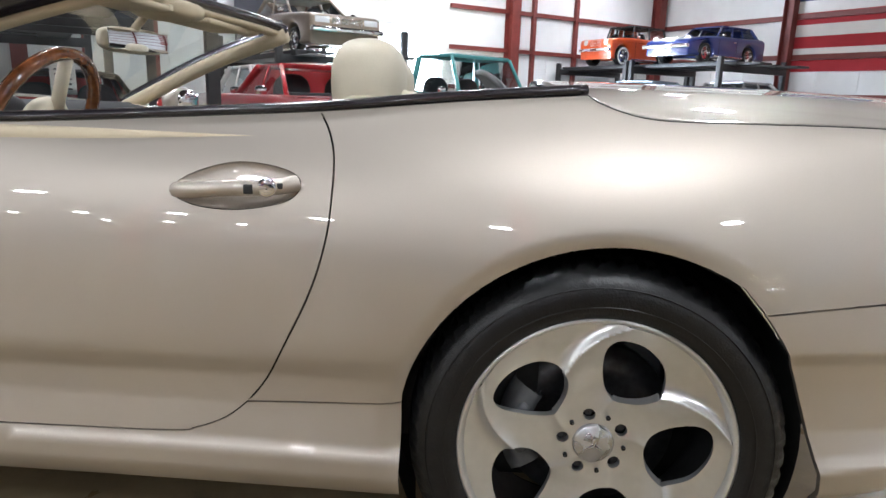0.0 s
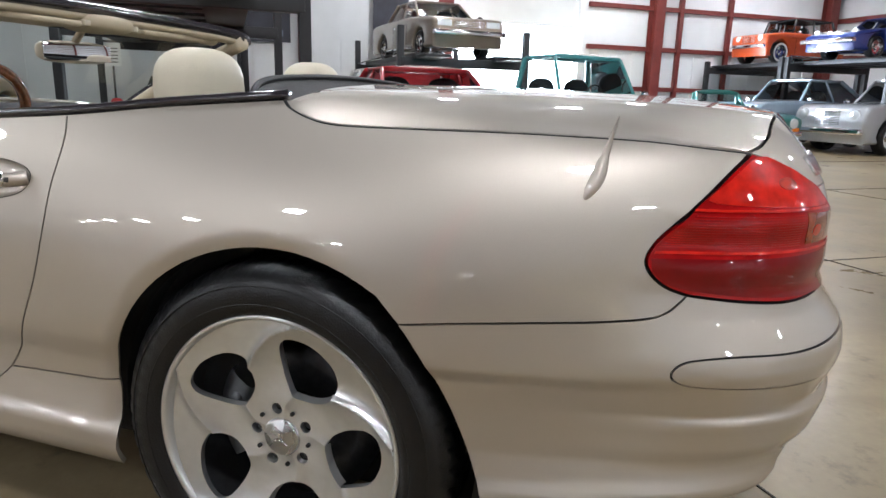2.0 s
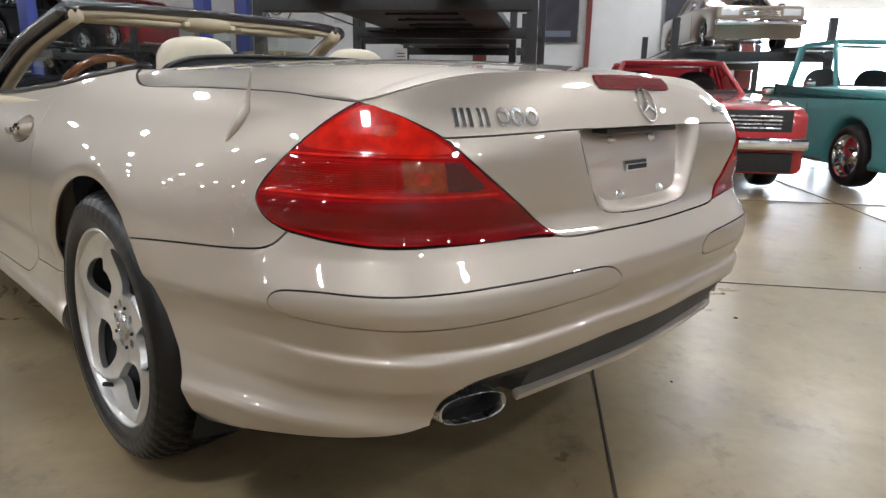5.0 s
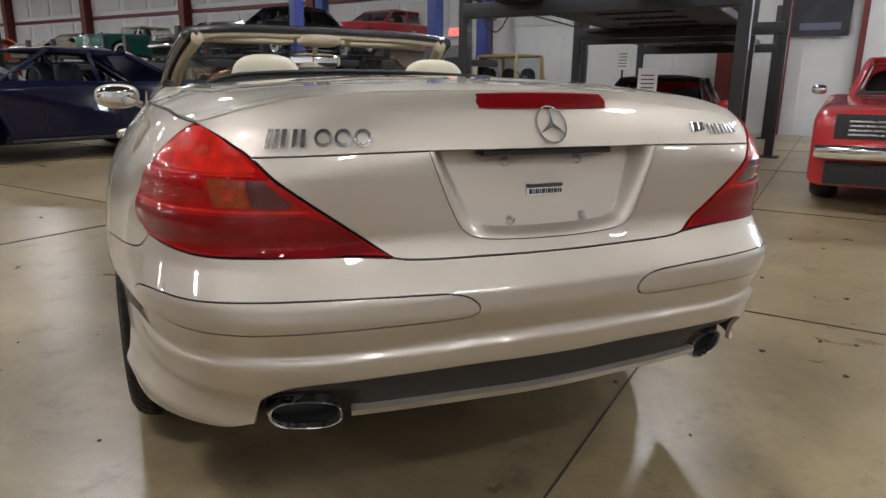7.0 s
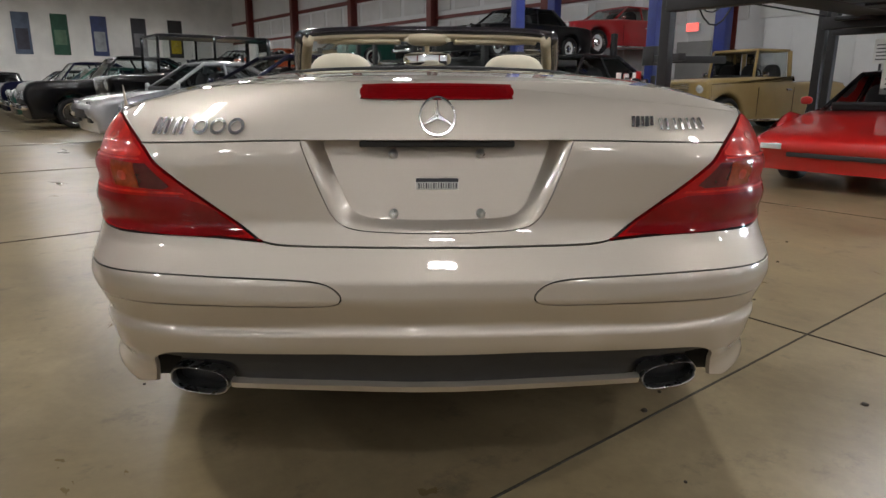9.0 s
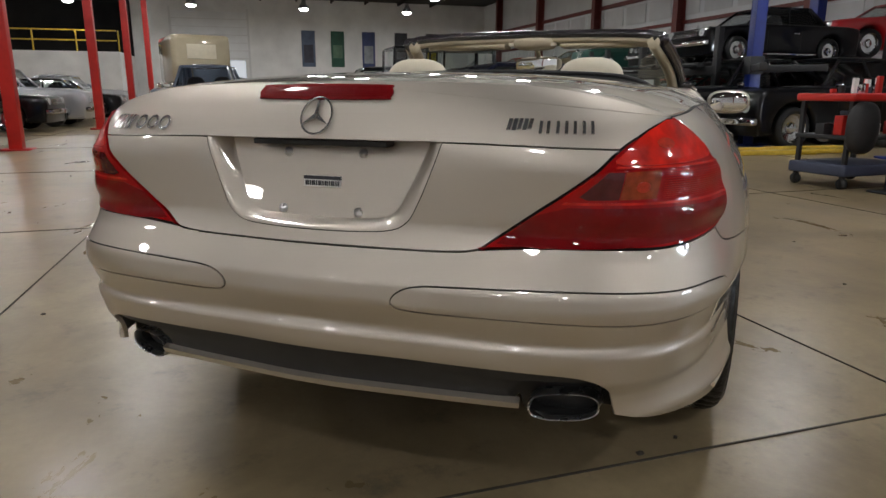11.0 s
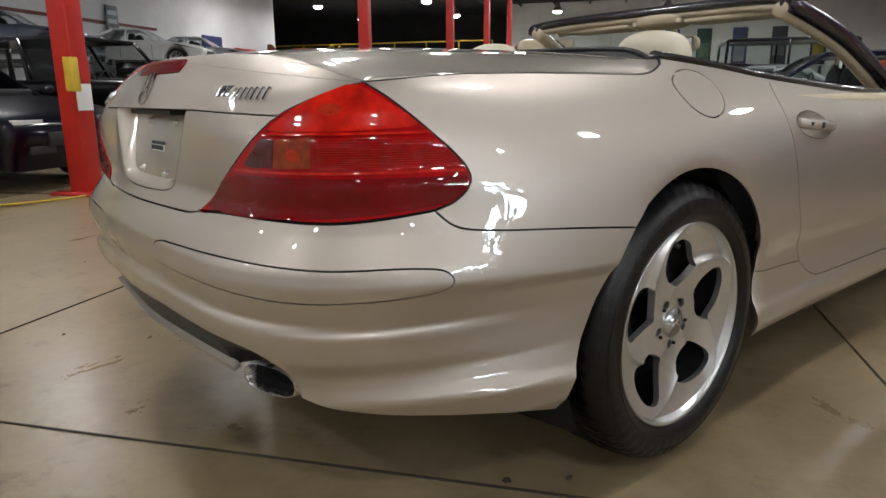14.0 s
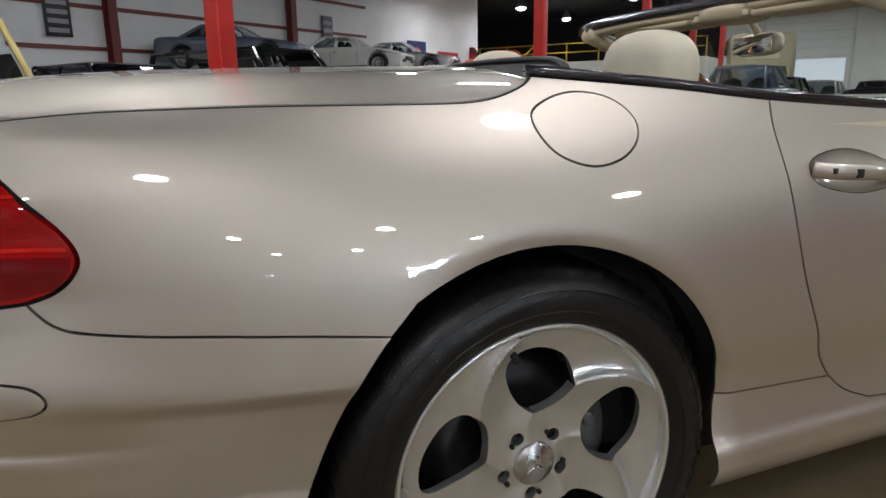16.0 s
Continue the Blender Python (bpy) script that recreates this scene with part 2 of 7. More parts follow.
WALLWHITE = mat("white_steel_cladding", (0.74, 0.75, 0.76), 0.55, vary=0.12, scale=0.8, bump_scale=3.0)
INSULATION = mat("white_insulation_sheet", (0.66, 0.66, 0.66), 0.7, vary=0.15, scale=1.2, bump=0.5, bump_scale=2.5)
OXIDE = mat("red_oxide_steel", (0.17, 0.028, 0.022), 0.5, vary=0.3, scale=4)
REDPOST = mat("bright_red_paint", (0.52, 0.018, 0.012), 0.4, vary=0.25, scale=5)
BLUEPOST = mat("blue_paint", (0.012, 0.030, 0.22), 0.4, vary=0.25, scale=6)
LIFTBLACK = mat("black_lift_steel", (0.018, 0.018, 0.020), 0.5, vary=0.35, scale=10)
YELLOW = mat("yellow_paint", (0.62, 0.42, 0.03), 0.5, vary=0.25, scale=8)
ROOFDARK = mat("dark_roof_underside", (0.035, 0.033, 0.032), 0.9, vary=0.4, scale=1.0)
BLOCKWHITE = mat("white_block", (0.78, 0.78, 0.77), 0.7, vary=0.2, scale=1.0, bump=0.2, bump_scale=20)
LIGHTON = mat("lit_lamp_glass", (1.0, 0.95, 0.86), 0.5, emit=45.0)
DAYGLOW = mat("daylight_glow", (0.90, 0.95, 1.0), 0.9, emit=14.0)
EXITRED = mat("exit_sign_red", (1.0, 0.10, 0.08), 0.5, emit=2.0)

HM = Matrix.Rotation(HALL, 4, "Z")


def structure(name, bm, material, label, smooth=False):
    ob = part(name, bm, material, None, label, smooth)
    ob.matrix_world = HM
    return tagged(ob, kind="structure", category="building")


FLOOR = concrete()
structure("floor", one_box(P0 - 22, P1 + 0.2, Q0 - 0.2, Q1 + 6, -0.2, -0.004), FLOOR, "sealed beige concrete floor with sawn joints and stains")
T = 0.2
bm = bmesh.new()
box(bm, P1, P1 + T, Q0, DOOR_Q0, 0, EAVE), box(bm, P1, P1 + T, DOOR_Q1, Q1, 0, EAVE), box(bm, P1, P1 + T, DOOR_Q0, DOOR_Q1, DOOR_H, EAVE)
structure("wall_east", bm, WALLWHITE, "white steel-clad wall with red oxide columns and a door opening")
structure("wall_south", one_box(P0 - T, P1 + T, Q0 - T, Q0, 0, EAVE), WALLWHITE, "white steel-clad wall with a flag on it")
structure("wall_west", one_box(P0 - T, P0, Q0, 30.4, 0, EAVE), WALLWHITE, "white wall with posters and signs on it")
structure("wall_north", one_box(-7.0, P1 + T, Q1, Q1 + T, 0, EAVE), BLOCKWHITE, "white wall with posters and a roller door")
# Back and end walls carry the recess's dim depth in their dark colour.
structure("wall_recess", one_box(P0 - 22, -7.0, Q1 + 5, Q1 + 5 + T, 0, EAVE), ROOFDARK, "back wall over the mezzanine, coloured dark for the dim depth")
structure("wall_recess_side", one_box(P0 - 22, P0 - T, 30.2, 30.4, 0, EAVE), WALLWHITE, "white return wall beside the mezzanine")
structure("wall_recess_end", one_box(P0 - 22 - T, P0 - 22, 30.2, Q1 + 5, 0, EAVE), ROOFDARK, "end wall, coloured dark for the dim depth")
structure("mezzanine", one_box(P0 - 22, -7.0, 37.0, Q1 + 5, 0, 3.0), BLOCKWHITE, "white block mezzanine wall with a deck on top")
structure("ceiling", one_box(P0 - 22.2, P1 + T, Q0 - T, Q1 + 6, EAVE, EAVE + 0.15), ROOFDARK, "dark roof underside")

# ---- the convertible's skin ----
BASE = [(0, -1.012), (-.173, -1.0), (-.34, -.976), (-.50, -.931), (-.62, -.866), (-.71, -.771), (-.778, -.656), (-.826, -.50), (-.858, -.30),
        (-.872, -.10), (-.874, .10), (-.868, .35), (-.860, .60), (-.856, 1.0), (-.860, 1.6), (-.870, 2.2), (-.866, 2.6), (-.82, 3.0), (-.70, 3.25)]
_line = np.array(smooth_line([(-BASE[1][0], BASE[1][1])] + BASE, 24)[24:])
_len = np.r_[0, np.cumsum(np.hypot(*np.diff(_line, axis=0).T))]
UL = np.linspace(0, _len[-1], 900)
CX, CY = np.interp(UL, _len, _line[:, 0]), np.interp(UL, _len, _line[:, 1])
for _ in range(60):
    CX[1:-1] = (CX[:-2] + 2 * CX[1:-1] + CX[2:]) / 4
    CY[1:-1] = (CY[:-2] + 2 * CY[1:-1] + CY[2:]) / 4
    CY[0] = CY[1]
_tx, _ty = np.gradient(CX), np.gradient(CY)
_tx[0], _ty[0] = -1, 0
_l = np.hypot(_tx, _ty)
NX, NY = -_ty / _l, _tx / _l
if NX[500] > 0:
    NX, NY = -NX, -NY
# how far the skin lies inside the base line: for places along it, pairs of height and inset
PROFILES = [
    (0.00, [(.20, .14), (.26, .10), (.30, .075), (.34, .055), (.36, .048), (.43, .020), (.46, .010), (.495, .008), (.505, .020), (.54, .006), (.56, 0), (.60, .004), (.63, .020), (.69, .055), (.75, .058), (.80, .062), (.853, .066), (.895, .085), (.93, .103), (.955, .120), (1.0, .17)]),
    (0.30, [(.20, .14), (.26, .095), (.30, .072), (.34, .052), (.36, .045), (.43, .018), (.46, .009), (.492, .008), (.502, .020), (.54, .006), (.56, 0), (.60, .004), (.63, .020), (.69, .054), (.75, .057), (.80, .059), (.853, .061), (.895, .080), (.93, .099), (.955, .118), (1.0, .17)]),
    (0.45, [(.20, .12), (.26, .080), (.30, .058), (.34, .040), (.36, .034), (.42, .018), (.455, .010), (.489, .009), (.499, .020), (.54, .005), (.565, 0), (.60, .004), (.63, .015), (.69, .042), (.75, .044), (.80, .044), (.853, .044), (.895, .060), (.93, .083), (.955, .111), (1.0, .17)]),
    (0.59, [(.20, .10), (.25, .060), (.28, .036), (.330, .012), (.36, .017), (.41, .018), (.455, .013), (.486, .011), (.496, .021), (.54, .003), (.568, -.003), (.60, .002), (.63, .010), (.69, .029), (.75, .031), (.80, .031), (.853, .034), (.895, .048), (.93, .077), (.955, .112), (1.0, .18)]),
    (0.75, [(.20, .10), (.245, .050), (.285, .024), (.342, .000), (.372, .014), (.40, .022), (.455, .018), (.480, .014), (.489, .023), (.54, .003), (.568, -.006), (.59, -.003), (.63, .008), (.69, .022), (.75, .027), (.80, .029), (.86, .033), (.906, .040), (.935, .062), (.955, .10), (1.0, .19)]),
    (0.90, [(.20, .10), (.24, .045), (.285, .022), (.342, 0), (.372, .015), (.40, .024), (.45, .022), (.474, .018), (.484, .024), (.54, .006), (.563, -.007), (.585, -.005), (.63, .008), (.69, .026), (.75, .035), (.80, .042), (.85, .050), (.895, .062), (.925, .088), (.945, .118), (1.0, .20)]),
    (1.03, [(.20, .10), (.24, .045), (.285, .012), (.336, 0), (.364, .014), (.40, .025), (.45, .0235), (.475, .0215), (.485, .0205), (.535, .010), (.557, -.005), (.578, -.003), (.63, .003), (.69, .0075), (.75, .0165), (.80, .029), (.844, .046), (.898, .078), (.925, .110), (.95, .148), (1.0, .21)]),
    (1.32, [(.20, .10), (.24, .045), (.275, .012), (.318, 0), (.340, .009), (.40, .016), (.45, .0145), (.47, .014), (.485, .012), (.53, .004), (.553, -.009), (.575, -.009), (.63, -.006), (.70, .000), (.75, .012), (.80, .032), (.86, .066), (.897, .094), (.925, .121), (.95, .148), (1.0, .215)]),
    (1.58, [(.20, .08), (.235, .03), (.27, .004), (.305, 0), (.33, .010), (.40, .014), (.435, .0125), (.46, .009), (.48, .004), (.505, -.003), (.54, -.007), (.57, -.010), (.63, -.011), (.70, -.005), (.75, .009), (.80, .032), (.86, .073), (.892, .101), (.93, .136), (.968, .168), (1.0, .21)]),
    (1.95, [(.20, .06), (.235, .018), (.27, .001), (.305, 0), (.325, .012), (.40, .020), (.435, .018), (.46, .015), (.48, .009), (.50, .002), (.53, -.002), (.57, -.004), (.65, -.004), (.70, -.001), (.75, .008), (.80, .026), (.84, .047), (.868, .066), (.93, .120), (.955, .145), (1.0, .20)]),
    (2.15, [(.20, .05), (.235, .016), (.27, .001), (.305, 0), (.325, .012), (.40, .021), (.435, .019), (.46, .016), (.478, .009), (.495, .003), (.52, -.001), (.57, -.002), (.65, -.002), (.70, 0), (.75, .007), (.80, .022), (.835, .040), (.86, .057), (.926, .113), (.95, .14), (1.0, .20)]),
    (3.00, [(.20, .05), (.235, .016), (.27, .001), (.305, 0), (.325, .012), (.40, .021), (.43, .018), (.45, .016), (.465, .009), (.478, .004), (.505, -.001), (.57, -.002), (.65, -.002), (.70, .002), (.75, .009), (.80, .025), (.825, .036), (.885, .10), (.90, .115), (.95, .17), (1.0, .23)]),
    (5.20, [(.20, .05), (.235, .016), (.27, .001), (.305, 0), (.325, .010), (.40, .014), (.43, .012), (.45, .011), (.465, .008), (.48, .004), (.505, 0), (.57, -.002), (.65, .004), (.70, .015), (.75, .04), (.80, .085), (.84, .14), (.885, .21), (.90, .23), (.95, .32), (1.0, .42)]),
]
_zs = np.linspace(.18, 1.02, 421)
_us = np.linspace(0, 5.4, 541)


def soften(a, passes):
    """Evens out the last axis."""
    a = a.copy()
    for _ in range(passes):
        a[..., 1:-1] = (a[..., :-2] + 2 * a[..., 1:-1] + a[..., 2:]) / 4
    return a


# each knot of the profiles runs along the car as a line of its own, so that creases stay one line
_knots = np.array([p[1] for p in PROFILES])
_ku = np.array([p[0] for p in PROFILES])
_kz = soften(np.array([np.interp(_us, _ku, _knots[:, k, 0]) for k in range(_knots.shape[1])]), 50)
_kd = soften(np.array([np.interp(_us, _ku, _knots[:, k, 1]) for k in range(_knots.shape[1])]), 50)
# the flank ahead of the lamps is drawn out much more evenly
_w = np.interp(_us, [1.02, 1.35], [0, 1])[None, :] * np.interp(np.arange(_knots.shape[1]), [11, 13], [0, 1])[:, None]
_kz = _kz * (1 - _w) + soften(_kz, 700) * _w
_kd = _kd * (1 - _w) + soften(_kd, 700) * _w
_tab = np.array([np.interp(_zs, _kz[:, i], _kd[:, i]) for i in range(len(_us))])
_crisp, _mid, _even = soften(_tab, 3), soften(_tab, 14), soften(_tab, 60)
_f = np.interp(_zs, [.59, .64], [0, 1])[None, :]
_g = np.interp(_us, [1.25, 1.6], [0, 1])[:, None] * np.interp(_zs, [.36, .40, .60], [0, 1, 1])[None, :]
_h = np.interp(_zs, [.80, .85], [0, 1])[None, :]
INSET = (_crisp * (1 - _g) + _mid * _g) * (1 - _f) + (_even * (1 - _h) + _mid * _h) * _f
_w = np.interp(_us, [.98, 1.25], [0, 1])[:, None] * np.interp(_zs, [.64, .70, .90, .93], [0, 1, 1, 0])[None, :]
INSET = INSET * (1 - _w) + soften(_tab, 260) * _w
# the square corners of the tail, fuller at the bumper than at the lamps
_full = soften(np.interp(_us, [0, .2, .36, .46, .52, .60, .66, .74, .82, .88, .92, 1.0, 1.1], [0, .005, .024, .042, .050, .057, .058, .051, .037, .024, .016, .006, 0]), 24)
_lamp = soften(np.interp(_us, [0, .3, .45, .52, .60, .66, .76, .82, .90, .95, 1.0, 1.1], [0, .004, .022, .034, .042, .046, .045, .037, .022, .012, .006, 0]), 24)
INSET = INSET - _full[:, None] * soften(np.interp(_zs, [.27, .35, .39, .42, .47, .60, .655, .70], [.10, .30, .5, .85, 1, 1, .35, 0]), 6)[None, :]
INSET = INSET - _lamp[:, None] * soften(np.interp(_zs, [.60, .655, .72, .82, .86, .90, .925], [0, .45, 1, 1, .6, .2, 0]), 10)[None, :]
# the quarter round the lamp's point runs without ripples
_w = np.interp(_us, [.90, 1.0], [0, 1])[:, None] * np.interp(_zs, [.61, .67, .90, .93], [0, 1, 1, 0])[None, :]
INSET = INSET * (1 - _w) + soften(soften(INSET.T, 110).T, 120) * _w


def inset_at(u, z):
    u, z = np.abs(np.asarray(u, float)), np.asarray(z, float)
    fu = np.clip(u / 5.4 * 540, 0, 539.999)
    fz = np.clip((z - .18) / .84 * 420, 0, 419.999)
    iu, iz = fu.astype(int), fz.astype(int)
    a, b = fu - iu, fz - iz
    return (INSET[iu, iz] * (1 - a) + INSET[iu + 1, iz] * a) * (1 - b) + (INSET[iu, iz + 1] * (1 - a) + INSET[iu + 1, iz + 1] * a) * b


def arch_bevel(u, z):
    """The rolled band round the rear wheel's opening."""
    th = np.degrees(np.arctan2(z - .347, u - 1.578)) % 360
    r = np.interp(th, [0, 14, 100, 124, 132, 145, 160, 180, 194, 215, 360], [.36, .36, .377, .382, .382, .382, .382, .388, .427, .44, .36])
    q = np.clip((r + .034 - np.hypot(u - 1.578, z - .347)) / .034, 0, 1.4)
    return .011 * q ** 1.7 * np.clip((z - .25) / .10, 0, 1) * (np.abs(u - 1.55) < .6) * np.interp(th, [0, 98, 128, 215, 360], [1, 1, 0, 0, 1])


def skin(u, z, lift=0.0):
    """The body's skin: u metres along the plan line from the tail's middle (to the left positive), z up, lift outwards."""
    u, z = np.asarray(u, float), np.asarray(z, float)
    au = np.abs(u)
    d = inset_at(au, z) - lift + arch_bevel(au, z)
    x = np.interp(au, UL, CX) - np.interp(au, UL, NX) * d
    y = np.interp(au, UL, CY) - np.interp(au, UL, NY) * d
    return np.stack([np.where(u < 0, -x, x), y, z + 0 * au], -1)


def skin_normal(u, z):
    e = 0.004
    du = skin(u + e, z) - skin(u - e, z)
    dz = skin(u, z + e) - skin(u, z - e)
    n = np.cross(dz, du)
    return n / np.maximum(np.linalg.norm(n, axis=-1, keepdims=True), 1e-9)


def inside(pts, poly):
    """Which points lie in a closed outline."""
    x, y = pts[:, 0], pts[:, 1]
    hit = np.zeros(len(pts), bool)
    px, py = poly[:, 0], poly[:, 1]
    for i in range(len(poly)):
        j = i - 1
        c = ((py[i] > y) != (py[j] > y)) & (x < (px[j] - px[i]) * (y - py[i]) / (py[j] - py[i] + 1e-12) + px[i])
        hit ^= c
    return hit


def shrink(poly, d):
    """An outline moved inwards by d."""
    p = np.array(poly, float)
    area = 0.5 * np.sum(p[:, 0] * np.roll(p[:, 1], -1) - np.roll(p[:, 0], -1) * p[:, 1])
    t = np.roll(p, -1, 0) - np.roll(p, 1, 0)
    t /= np.maximum(np.linalg.norm(t, axis=1, keepdims=True), 1e-9)
    n = np.stack([-t[:, 1], t[:, 0]], 1) * (1 if area > 0 else -1)
    return p + n * d


def even(poly, step):
    """An outline with points at even steps, corners kept."""
    p = [np.array(q, float) for q in poly]
    out = []
    for a, b in zip(p, p[1:] + p[:1]):
        k = max(1, int(round(np.linalg.norm(b - a) / step)))
        out += [a + (b - a) * i / k for i in range(k)]
    return np.array(out)


def fill(outline, holes=(), step=0.02):
    """Triangles over an outline with holes: points, faces and the border loops."""
    from mathutils.geometry import delaunay_2d_cdt
    loops = [even(outline, step)] + [even(h, step) for h in holes]
    lo, hi = loops[0].min(0), loops[0].max(0)
    gx, gy = np.meshgrid(np.arange(lo[0] + step / 2, hi[0], step), np.arange(lo[1] + step / 2, hi[1], step))
    g = np.stack([gx.ravel(), gy.ravel()], 1)
    ok = inside(g, loops[0])
    for h in loops[1:]:
        ok &= ~inside(g, h)
    g = g[ok]
    border = np.vstack(loops)
    keep = np.ones(len(g), bool)
    for k in range(0, len(g), 2000):
        d = ((g[k:k + 2000, None] - border[None]) ** 2).sum(-1).min(1)
        keep[k:k + 2000] = d > (0.55 * step) ** 2
    pts = np.vstack([border, g[keep]])
    edges, at = [], 0
    for lp in loops:
        n = len(lp)
        edges += [(at + i, at + (i + 1) % n) for i in range(n)]
        at += n
    v, e, f, ov, oe, of = delaunay_2d_cdt([Vector(p) for p in pts], edges, [], 1 if not holes else 0, 1e-6)
    v = np.array([tuple(q) for q in v])
    faces = [tuple(q) for q in f]
    c = np.array([v[list(q)].mean(0) for q in faces])
    ok = inside(c, loops[0])
    for h in loops[1:]:
        ok &= ~inside(c, h)
    faces = [q for q, k in zip(faces, ok) if k]
    where = {}
    for i, src in enumerate(ov):
        for s in src:
            where[s] = i
    rings, at = [], 0
    for lp in loops:
        rings.append([where[at + i] for i in range(len(lp)) if at + i in where])
        at += len(lp)
    return v, faces, rings


def panel(name, outline, material, parent, holes=(), lift=0.0, gap=0.0022, fold=0.010, step=0.02, label="", flip=False, surf=None, norm=None):
    """A body panel cut from the skin, with its edges folded in; flip mirrors it to the right side."""
    surf, norm = surf or skin, norm or skin_normal
    if gap:
        outline, holes = shrink(outline, gap), [shrink(h, -gap) for h in holes]
    uv, faces, rings = fill(outline, holes, step)
    base = surf(uv[:, 0], uv[:, 1])
    nor = norm(uv[:, 0], uv[:, 1])
    co = base + nor * lift
    n0 = len(co)
    cos, nors, fs = [tuple(c) for c in co], [tuple(c) for c in nor], list(faces)
    fold_faces = []
    if fold:
        for ring in rings:
            k = len(ring)
            first = len(cos)
            mid = co[ring].mean(0)
            for i in ring:
                cos.append(tuple(co[i]))
                nors.append((0, 0, 0))
            second = len(cos)
            for i in ring:
                cos.append(tuple(co[i] - nor[i] * fold))
                nors.append((0, 0, 0))
            for i in range(k):
                j = (i + 1) % k
                fold_faces.append((first + i, first + j, second + j, second + i))
    cos = np.array(cos)
    if flip:
        cos[:, 0] *= -1
    me = bpy.data.meshes.new(name)
    allf = fs + fold_faces
    # turn the faces outwards
    f0 = fs[len(fs) // 2]
    a, b, c = (cos[i] for i in f0[:3])
    want = np.array(nor[f0[0]]) * (np.array([-1, 1, 1]) if flip else 1)
    if np.dot(np.cross(b - a, c - a), want) < 0:
        allf = [q[::-1] for q in allf]
    me.from_pydata([tuple(c) for c in cos], [], allf)
    me.materials.append(material)
    me.shade_smooth()
    me.update()
    vn = np.array(nors, float)
    if flip:
        vn[:, 0] *= -1
    me.normals_split_custom_set_from_vertices([tuple(n) for n in vn])
    ob = new(name, me)
    ob.parent = parent
    if label:
        ob["label"] = label
    return ob


def both(name, outline, material, parent, **k):
    panel(name, outline, material, parent, **k)
    panel(name, outline, material, parent, flip=True, **k)


def arc(cy, cz, r, a0, a1, n):
    """Points of the wheel arch in skin coordinates."""
    out = []
    for i in range(n + 1):
        a = radians(a0 + (a1 - a0) * i / n)
        out.append((u_at(cy + r * math.cos(a)), cz + r * math.sin(a)))
    return out


def u_at(y):
    """The place along the plan line of the side at y."""
    k = np.argmax(CX < -0.78)
    return float(np.interp(y, CY[k:k + 700], UL[k:k + 700]))

# ---- the convertible ----
car = thing("convertible_car", pose(0, 0, 0), "champagne metallic two-seat convertible with its top down, on the concrete floor", "car")

LIGHT_IN = smooth_line([(.752, .909), (.692, .893), (.645, .875), (.603, .854), (.553, .813), (.500, .773), (.445, .734), (.393, .696), (.357, .672)], 5)
LIGHT_LOW = smooth_line([(.348, .6675), (.466, .676), (.576, .677), (.66, .675), (.718, .676), (.795, .683), (.873, .6925)], 5)
LIGHT_OUT = smooth_line([(.873, .6925), (.908, .705), (.933, .725), (.942, .748), (.926, .776), (.888, .811), (.841, .850), (.795, .884), (.752, .909)], 6)
LID_SEAM = smooth_line([(.752, .909), (.811, .914), (.921, .9225), (1.049, .926), (1.177, .928), (1.315, .928), (1.45, .928), (1.51, .931), (1.555, .94), (1.598, .955), (1.62, .969)], 5)
BUMPER_SEAM = smooth_line([(1.326, .622), (1.231, .632), (1.107, .642), (1.02, .648), (.938, .656), (.905, .666), (.886, .680), (.873, .6925)], 4)
DOOR_REAR = smooth_line([(2.100, .926), (2.075, .890), (2.060, .850), (2.055, .796), (2.060, .720), (2.085, .632), (2.130, .536), (2.175, .452), (2.215, .400)], 4)
DOOR_LOW = smooth_line([(2.215, .400), (2.255, .368), (2.310, .345), (2.375, .334), (2.70, .329), (3.10, .327)], 4)
BELT = smooth_line([(1.620, .969), (1.865, .950), (2.100, .926), (2.37, .908), (2.68, .890), (3.30, .868)], 6)
ARCH_FRONT = [(1.93, .416)] + [(1.578 + r * math.cos(a), .347 + r * math.sin(a)) for a, r in ((radians(14 + 5 * i), .360 + .0010 * i) for i in range(23))]
ARCH_REAR = smooth_line([(1.326, .622), (1.279, .554), (1.236, .468), (1.190, .349), (1.163, .245)], 4)
SILL_LOW = [(1.93, .232), (2.4, .228), (3.1, .226), (3.75, .226)]


def path(*lines):
    """One closed outline out of several lines, without doubled points."""
    out = []
    for line in lines:
        for p in line:
            p = np.array(p, float)
            if not out or np.linalg.norm(out[-1] - p) > 1e-4:
                out.append(p)
    if np.linalg.norm(out[0] - out[-1]) < 1e-4:
        out.pop()
    return out


def mirrored(line):
    return [(-p[0], p[1]) for p in line][::-1]


belt_rear = [p for p in BELT if p[0] <= 2.101]
belt_door = [p for p in BELT if p[0] >= 2.099]
quarter = path(belt_rear, DOOR_REAR, [(2.215, .400), (1.93, .416)], ARCH_FRONT, [(1.326, .622)], BUMPER_SEAM, LIGHT_OUT, LID_SEAM)
CAP = smooth_line([(1.588, .905), (1.630, .932), (1.692, .943), (1.750, .932), (1.778, .902), (1.766, .868), (1.722, .840), (1.662, .832), (1.606, .856)], 6, True)
HANDLE = smooth_line([(2.335, .787), (2.300, .816), (2.225, .836), (2.145, .828), (2.112, .808), (2.130, .778), (2.215, .760), (2.295, .765)], 6, True)
panel("rear_quarter_panel", quarter, PAINT, car, gap=.0019, step=.014)
panel("rear_quarter_panel", quarter, PAINT, car, holes=[CAP], flip=True, gap=.0019, step=.014)
panel("fuel_filler_flap", CAP, PAINT, car, flip=True, gap=.0014, lift=.0005, label="round fuel filler flap in body colour")
